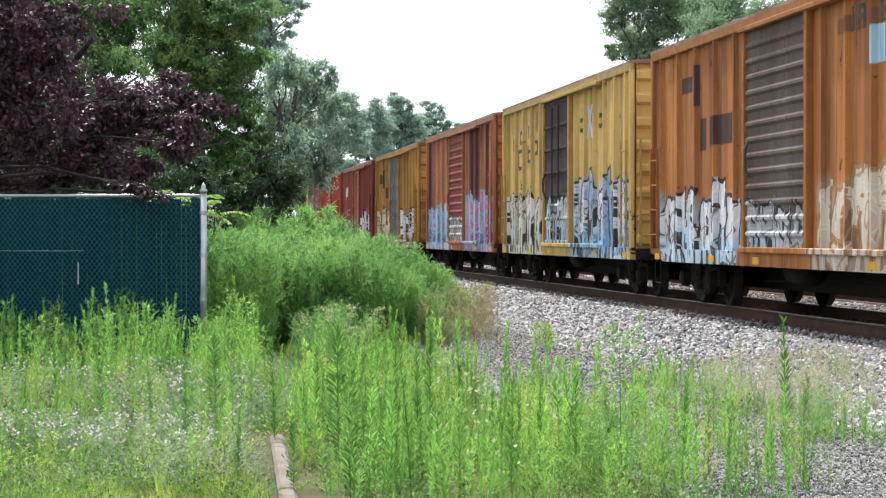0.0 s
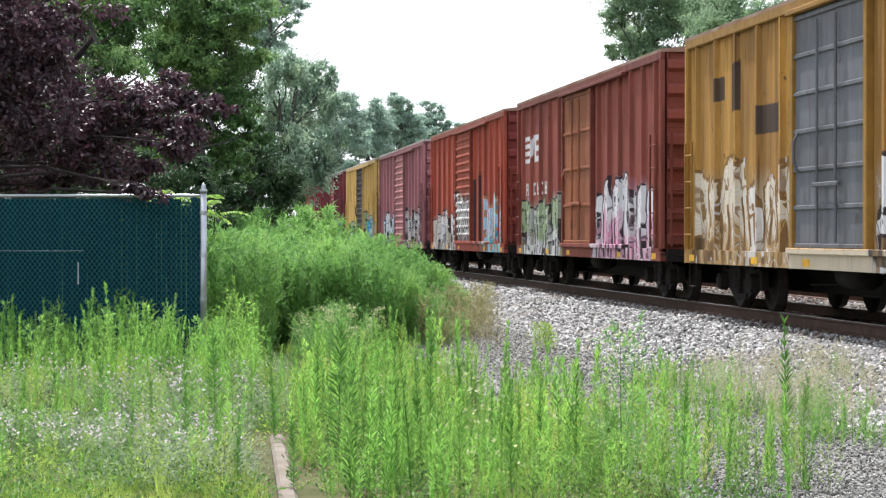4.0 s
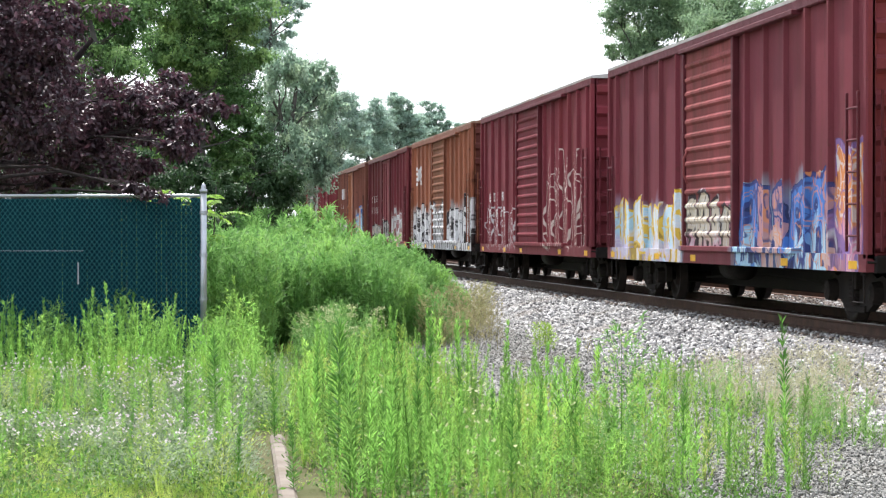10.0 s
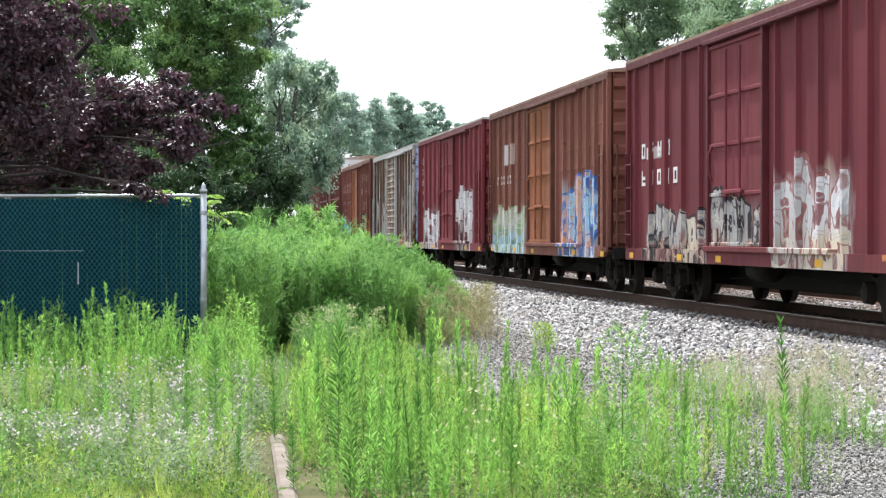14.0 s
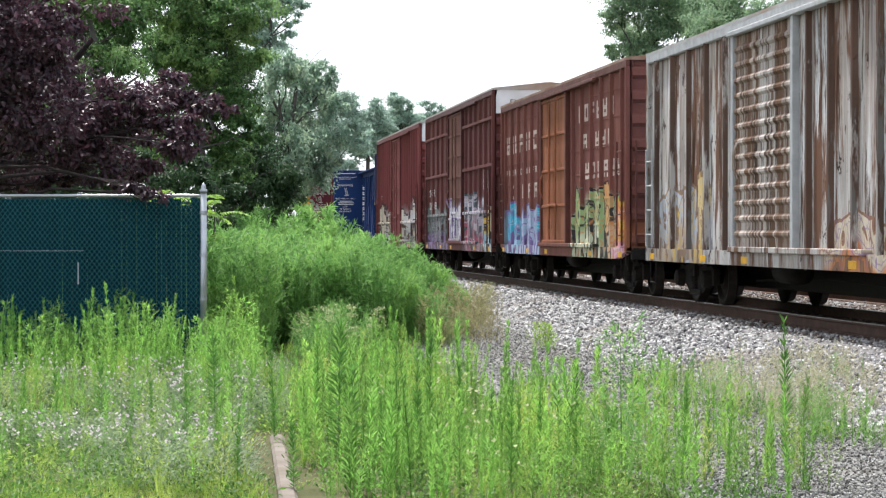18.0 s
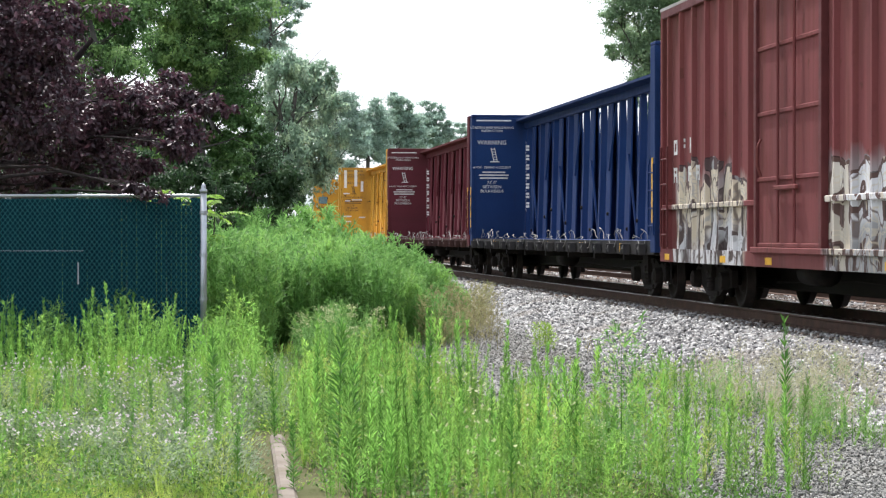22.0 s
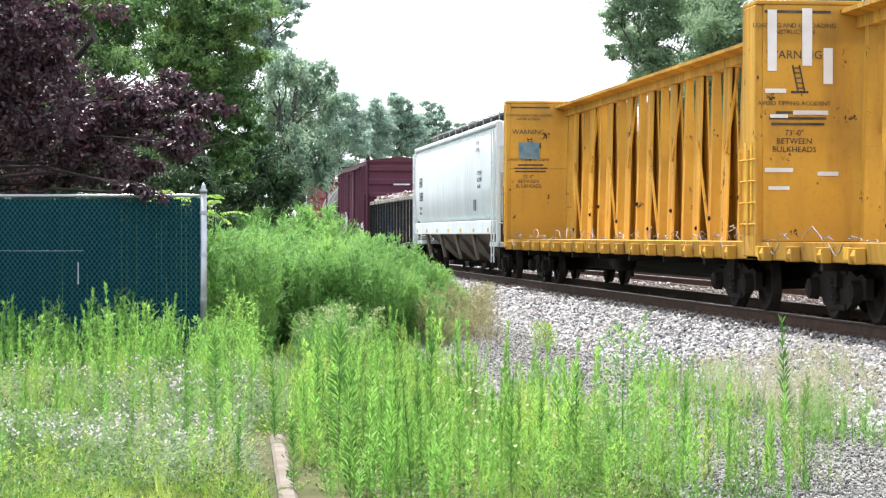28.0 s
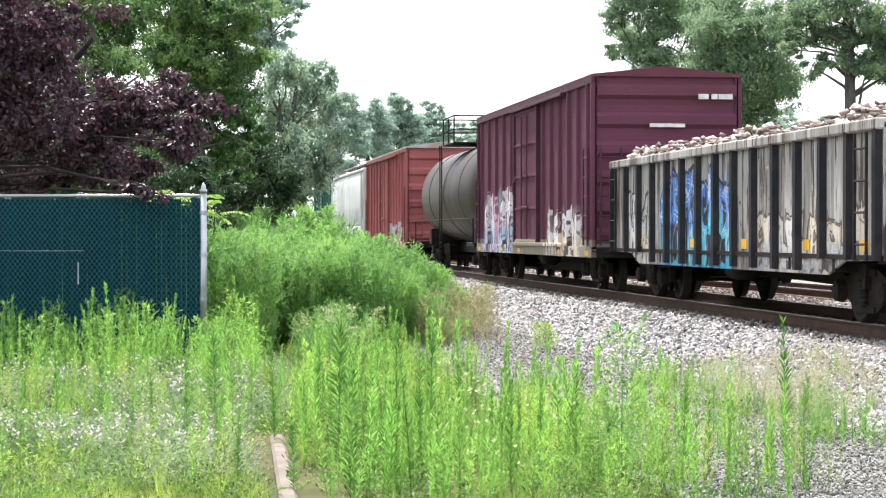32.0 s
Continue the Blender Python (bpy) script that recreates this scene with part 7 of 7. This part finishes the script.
def tree(label, px, depth, clumps, mat, seed, name="tree", leaf=7.0, droop=0.0, trunk=0.16, fill=0.8, ragged=1.0, limbs=True, category="tree", scatter_depth=1.0, bark=None):
    """A tree whose foot stands on the bearing px at that distance from the road side. clumps: (bearing, height, radius) of its boughs, as angles in steps of 1/3820;
    they are spread in depth as well. A tapered trunk, limbs to each clump, leaves in ragged clusters with gaps between."""
    r = np.random.RandomState(seed)
    k = depth / 3820
    fx, fy = ground_at(px, depth)
    t = thing(name, label, category, at=pose(fx, fy, 0))
    C, R = [], []
    span = max(abs(c[0] - px) for c in clumps) * k
    for cx, cy, cr, *at in clumps:
        d = depth + r.uniform(-0.5, 0.5) * span * scatter_depth
        d = at[0] if at else d
        x, y = ground_at(cx, d)
        C.append((x - fx, y - fy, 1.70 - (cy - 416) * (d / 3820 if at else k)))
        R.append(cr * k)
    C, R = np.array(C), np.array(R)
    bark = bark or BARK
    top = C[:, 2].max()
    crown_low = np.percentile(C[:, 2], 15)
    mid = C.mean(0)
    spine = np.array([(0, 0, -0.1), (mid[0] * 0.12, mid[1] * 0.1, crown_low * 0.5), (mid[0] * 0.35, mid[1] * 0.3, crown_low), (mid[0] * 0.8, mid[1] * 0.8, (crown_low + top) / 2 + 0.1), (mid[0], mid[1], top * 0.92)])
    V, F = stem(spine, trunk, trunk * 0.25, 8)
    o = new("trunk", fast_mesh("trunk", V, F, bark, True))
    o.parent = t
    rest = []
    for c, q in zip(C, R):
        a = r.uniform(0.0, 0.6)
        s = spine[2] + (spine[3] - spine[2]) * a
        if c[2] < s[2]:
            s = spine[1] + (spine[2] - spine[1]) * r.uniform(0.5, 1)
        m = s + (c - s) * 0.55 + r.normal(size=3) * q * 0.3 + (0, 0, 0.06 * np.linalg.norm(c - s))
        bough = [stem([s, s + (m - s) * 0.5 + r.normal(size=3) * q * 0.45, m, c], trunk * 0.3, trunk * 0.04, 5)]
        for j in range(6):
            e = c + r.normal(size=3) * q * 0.6
            f0 = m + (c - m) * r.uniform(0.2, 0.9)
            bough.append(stem([f0, (f0 + e) / 2 + r.normal(size=3) * q * 0.2, e], trunk * 0.07, trunk * 0.015, 4))
        if limbs:
            V, F = join(bough)
            o = new("limb", fast_mesh("limb", V, F, bark))
            o.parent = t
        else:
            rest += bough
    if rest:
        V, F = join(rest)
        o = new("branchwork", fast_mesh("branchwork", V, F, bark))
        o.parent = tagged(t)
        tagged(o, kind="stuff")
    P, D, S, N = [], [], [], []
    size = 0.8 * leaf * k
    for c, q in zip(C, R):
        n = int(fill * 75 * (q / size) ** 2)
        g = max(7, n // 140)
        v = r.normal(size=(g, 3))
        v /= np.linalg.norm(v, axis=1, keepdims=True)
        cc = c + v * (r.uniform(0.15, 1.0, (g, 1)) ** 0.45) * q * r.uniform(0.6, 1.32, (g, 1)) * (1, 1, 0.9)
        i = r.randint(0, g, n)
        w = r.normal(size=(n, 3)) * q * 0.19 * ragged * r.uniform(0.5, 1.3, g)[i][:, None] * (1, 1, 0.5)
        p = cc[i] + w
        if droop:
            p[:, 2] -= droop * q * r.uniform(0, 1, n) ** 1.2 * r.uniform(0.2, 1.0, g)[i]
        P.append(p)
        D.append(r.normal(size=(n, 3)) + v[i] * 0.3 + (0, 0, -0.3 - droop * 0.5))
        N.append(w / (q * 0.2) * (0.5, 0.5, 0.9) + v[i] * 0.5 + (0, 0, 0.35))
        S.append(np.full(n, size))
    P, D, S, N = np.concatenate(P), np.concatenate(D), np.concatenate(S), np.concatenate(N)
    V, F = leaves(P, D, S * r.uniform(0.6, 1.3, len(P)), S * 0.62, r, 0.15, N)
    o = new("crown", fast_mesh("crown", V, F, mat))
    o.parent = t
    return t


# purple plum over the fence
tree("dark purple-leaved plum tree with fine dark branches over the fence", -190, 29.6, ((-130, 150, 120), (-60, 50, 110), (40, 30, 85), (110, 50, 65), (20, 130, 90), (100, 150, 70), (60, 220, 90), (-40, 260, 110), (60, 300, 55), (140, 230, 60), (200, 220, 65), (262, 180, 52), (300, 225, 55), (345, 190, 42), (388, 188, 24), (335, 262, 42), (240, 285, 55), (160, 290, 60), (205, 325, 26), (110, 320, 34), (310, 140, 30), (262, 338, 15, 26.7), (232, 330, 14, 26.8), (290, 348, 9, 26.7)),
     PLUM_LEAF, 41, "plum_tree", 12.5, trunk=0.13, fill=0.62, ragged=1.15, bark=PLUM_BARK)
# bright locusts and dark trees behind the fence
tree("tall bright green locust tree behind the fence", 350, 50, ((250, -20, 70), (330, 15, 75), (420, 25, 62), (300, 90, 55), (378, 105, 62), (436, 100, 38), (340, 165, 62), (418, 185, 48), (446, 232, 32), (380, 240, 52), (300, 250, 52), (420, 288, 40), (310, 305, 42), (352, 315, 34), (410, -40, 60)), LOCUST_LEAF, 43, "locust_tree", 8.5, fill=0.9)
tree("bright green tree hung with vines behind the plum", 200, 44, ((215, 50, 42), (230, 110, 38), (205, 0, 50), (236, 165, 30), (150, -10, 55), (190, 90, 40), (120, 100, 50), (60, 200, 70), (160, 180, 50), (30, 90, 70)), LOCUST_LEAF, 44, "locust_tree", 8.5, droop=0.6, fill=0.8)
tree("dark green tree behind the fence", 60, 60, ((-20, 60, 90), (70, 20, 80), (160, 60, 80), (20, 180, 90), (110, 200, 90), (200, 220, 80), (260, 290, 60), (60, 300, 80), (180, 310, 60), (340, 60, 70), (400, 150, 60)), DARK_LEAF, 45, "maple_tree", 9, fill=1.0, limbs=False)
tree("dark green undergrowth tree behind the thicket", 440, 70, ((390, 330, 40), (430, 320, 45), (480, 335, 45), (400, 280, 40), (450, 280, 45), (360, 300, 35), (500, 300, 35), (510, 350, 25), (400, 378, 32), (440, 385, 30), (480, 385, 28), (375, 350, 30), (520, 380, 22)), DARK_LEAF, 46, "maple_tree", 8.5, droop=0.6, fill=0.7)
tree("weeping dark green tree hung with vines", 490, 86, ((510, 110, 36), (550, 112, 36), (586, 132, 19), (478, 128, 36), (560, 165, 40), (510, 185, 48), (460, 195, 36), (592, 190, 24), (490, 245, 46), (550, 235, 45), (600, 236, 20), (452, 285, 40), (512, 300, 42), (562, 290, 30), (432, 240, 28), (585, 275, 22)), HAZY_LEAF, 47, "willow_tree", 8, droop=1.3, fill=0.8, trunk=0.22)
tree("tall haze-greyed tree behind the willows", 480, 110, ((480, 20, 40), (524, 14, 22), (490, 68, 32), (455, 60, 38), (515, 45, 22), (500, -20, 42), (440, 10, 50), (470, 110, 35), (430, 110, 40)), HAZY_FAR_LEAF, 49, "poplar_tree", 7.5, fill=0.6, limbs=False)
for k, (px, d) in enumerate(((20, 40), (130, 38), (240, 41), (340, 39), (-60, 39))):
    tree("dark green shrub close behind the fence", px, d, ((px - 50, 330, 45), (px, 310, 45), (px + 50, 335, 45), (px - 20, 390, 50), (px + 30, 400, 50), (px, 450, 50)), DARK_LEAF, 70 + k, "shrub", 9, fill=0.55, limbs=False, category="shrub", trunk=0.05)
# far trees up the line
FAR_NEAR = (("distant broad green tree up the line", 585, 250, ((600, 185, 26), (575, 160, 30), (612, 225, 30), (590, 255, 34), (625, 200, 22), (570, 220, 34), (630, 250, 26))),
        ("distant round green tree up the line", 650, 300, ((640, 215, 24), (660, 200, 24), (650, 240, 34), (672, 230, 26), (634, 260, 30), (665, 262, 30))),
        ("distant tall green tree up the line", 705, 335, ((702, 184, 20), (718, 196, 22), (690, 205, 22), (708, 225, 32), (735, 220, 24), (690, 250, 32), (725, 255, 30))))
FAR_BEND = (("distant green tree at the bend", 762, 345, ((755, 196, 17), (775, 204, 16), (760, 222, 26), (785, 222, 14), (770, 245, 28), (795, 240, 16))),
        ("distant low trees beyond the bend", 850, 420, ((815, 228, 14), (838, 226, 16), (865, 224, 15), (890, 230, 16), (850, 250, 24), (825, 250, 20), (900, 252, 24), (930, 236, 16), (960, 240, 18))))
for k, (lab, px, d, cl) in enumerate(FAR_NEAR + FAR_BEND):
    tree(lab, px, d, cl, HAZY_FAR_LEAF, 60 + k, "far_tree", 5.5, fill=1.1, limbs=False, trunk=0.4)
for k, (px, d, cl) in enumerate(((512, 150, ((500, 352, 18), (520, 345, 20), (536, 362, 16), (508, 372, 20), (540, 345, 14))), (480, 120, ((470, 375, 22), (495, 380, 18), (455, 385, 16))), (540, 190, ((535, 330, 16), (548, 318, 12), (528, 350, 18))), (470, 200, ((440, 330, 40), (490, 320, 40), (520, 300, 36))), (575, 300, ((560, 310, 26), (585, 300, 26), (610, 290, 26), (545, 330, 20))))):
    tree("light green shrub by the line", px, d, cl, (LOCUST_LEAF, LOCUST_LEAF, LOCUST_LEAF, DARK_LEAF, HAZY_FAR_LEAF)[k], 80 + k, "shrub", 6.5, fill=0.7, limbs=False, category="shrub", trunk=0.06)
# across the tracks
tree("tall dark green tree across the tracks", 1160, 115, ((1092, 38, 28), (1112, -5, 42), (1128, 66, 42), (1086, 88, 17), (1172, 15, 55), (1160, 92, 46), (1225, 40, 52), (1215, 120, 45), (1150, 150, 42), (1230, 190, 50), (1180, 210, 50)), HAZY_WILLOW_LEAF, 90, "maple_tree", 6.5, fill=1.0, ragged=1.25, trunk=0.35)
tree("bright green broad tree across the tracks", 1300, 98, ((1262, 62, 44), (1312, 98, 52), (1285, 168, 52), (1342, 48, 42), (1358, 128, 44), (1345, 188, 34), (1245, 150, 42), (1300, 230, 50), (1290, 10, 48), (1390, 60, 40), (1380, 150, 40), (1330, 150, 45), (1265, 110, 45)), HAZY_WILLOW_LEAF, 91, "locust_tree", 6.5, fill=1.0, ragged=1.3, trunk=0.3)
tree("open-crowned tree with dark spreading limbs across the tracks", 1508, 90, ((1500, 58, 36), (1545, 62, 36), (1470, 108, 24), (1452, 40, 34), (1572, 105, 34), (1438, 128, 20), (1520, 130, 24), (1420, 28, 34), (1478, 5, 40), (1540, 28, 36), (1562, 70, 32), (1400, 90, 20), (1440, 70, 20), (1540, 112, 30), (1580, 130, 30), (1390, 25, 32), (1510, 75, 22), (1600, 40, 40), (1420, -30, 40), (1520, -30, 40)), HAZY_WILLOW_LEAF, 98, "oak_tree", 7.5, fill=0.95, trunk=0.34, ragged=1.2)
tree("haze-paled green tree far beyond the tracks", 1390, 150, ((1385, 205, 26), (1360, 225, 30), (1410, 225, 24), (1440, 235, 26), (1480, 230, 26), (1520, 225, 30), (1560, 230, 30), (1400, 262, 34), (1460, 265, 34), (1530, 265, 34)), HAZY_FAR_LEAF, 99, "far_tree", 6, fill=0.7, limbs=False)
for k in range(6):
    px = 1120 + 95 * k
    tree("low far shrub beyond the tracks", px, 140 + 9 * (k % 3), ((px - 40, 320, 40), (px, 300, 44), (px + 40, 325, 40), (px + 10, 360, 44)), HAZY_FAR_LEAF, 110 + k, "shrub", 8, fill=0.5, limbs=False, category="shrub", trunk=0.08)

# young tree-of-heaven beside the end post: fans of long leaves
r = np.random.RandomState(77)
sap = thing("sumac_sapling", "light green sapling with long feathered leaves by the fence post", "sapling", at=pose(0.3, 31.5, 0))
fronds, stems = [], []
for k in range(52):
    a = r.uniform(0, 6.28)
    z0 = r.uniform(1.5, 2.3)
    o0 = np.array((r.uniform(-0.8, 0.35), r.uniform(-0.3, 0.3), z0))
    d = np.array((math.cos(a), math.sin(a) * 0.6, r.uniform(0.1, 0.6)))
    L = r.uniform(0.28, 0.5)
    s = np.linspace(0.15, 1, 11)
    axis = o0 + d * (s * L)[:, None] - np.array((0, 0, 1)) * (s ** 2 * L * 0.45)[:, None]
    stems.append(stem(axis[::3], 0.006, 0.002))
    for sg in (-1, 1):
        sd = np.cross(d, (0, 0, 1)) * sg + d * 0.5 + (0, 0, -0.25)
        fronds.append(leaves(axis, np.repeat(sd[None], len(s), 0), 0.15 * (1.1 - 0.5 * s), 0.045, r, 0.2))
for xo in (-0.5, 0.0, 0.3):
    stems.append(stem([(xo * 0.4, 0, 0), (xo * 0.8, 0, 1.2), (xo, 0, 2.4)], 0.02, 0.008, 5))
V, F = join(stems)
o = new("stems", fast_mesh("stems", V, F, BARK))
o.parent = sap
V, F = join(fronds)
o = new("fronds", fast_mesh("fronds", V, F, SUMAC_LEAF))
o.parent = sap



# ---- everything that moves ----
def motions():
    times = [k * 0.5 for k in range(65)]
    for car, q in MOVERS:
        rows = []
        for t in times:
            p, w = on_track(q - gone(t), 0, LOW)
            rows.append((t, Matrix.Translation(p) @ pose(0, 0, 0, 0, 0, -math.degrees(w))))
        walk(car, rows)
    for ax, y, q in WHEELS:
        seen = [k / FPS for k in range(32 * FPS + 1) if 20 < q + y - gone(k / FPS) < 95]
        turn = lambda t: pose(0, y, WHEEL_R - LOW, math.degrees(gone(t) / WHEEL_R) % 360)
        rows = [(t, turn(t)) for t in seen]
        if not seen or seen[0] > 0:
            rows.insert(0, (0, turn(seen[0] if seen else 0)))
        if rows[-1][0] < 32:
            rows.append((32, rows[-1][1]))
        walk(ax, rows)
    sway_all()


motions()
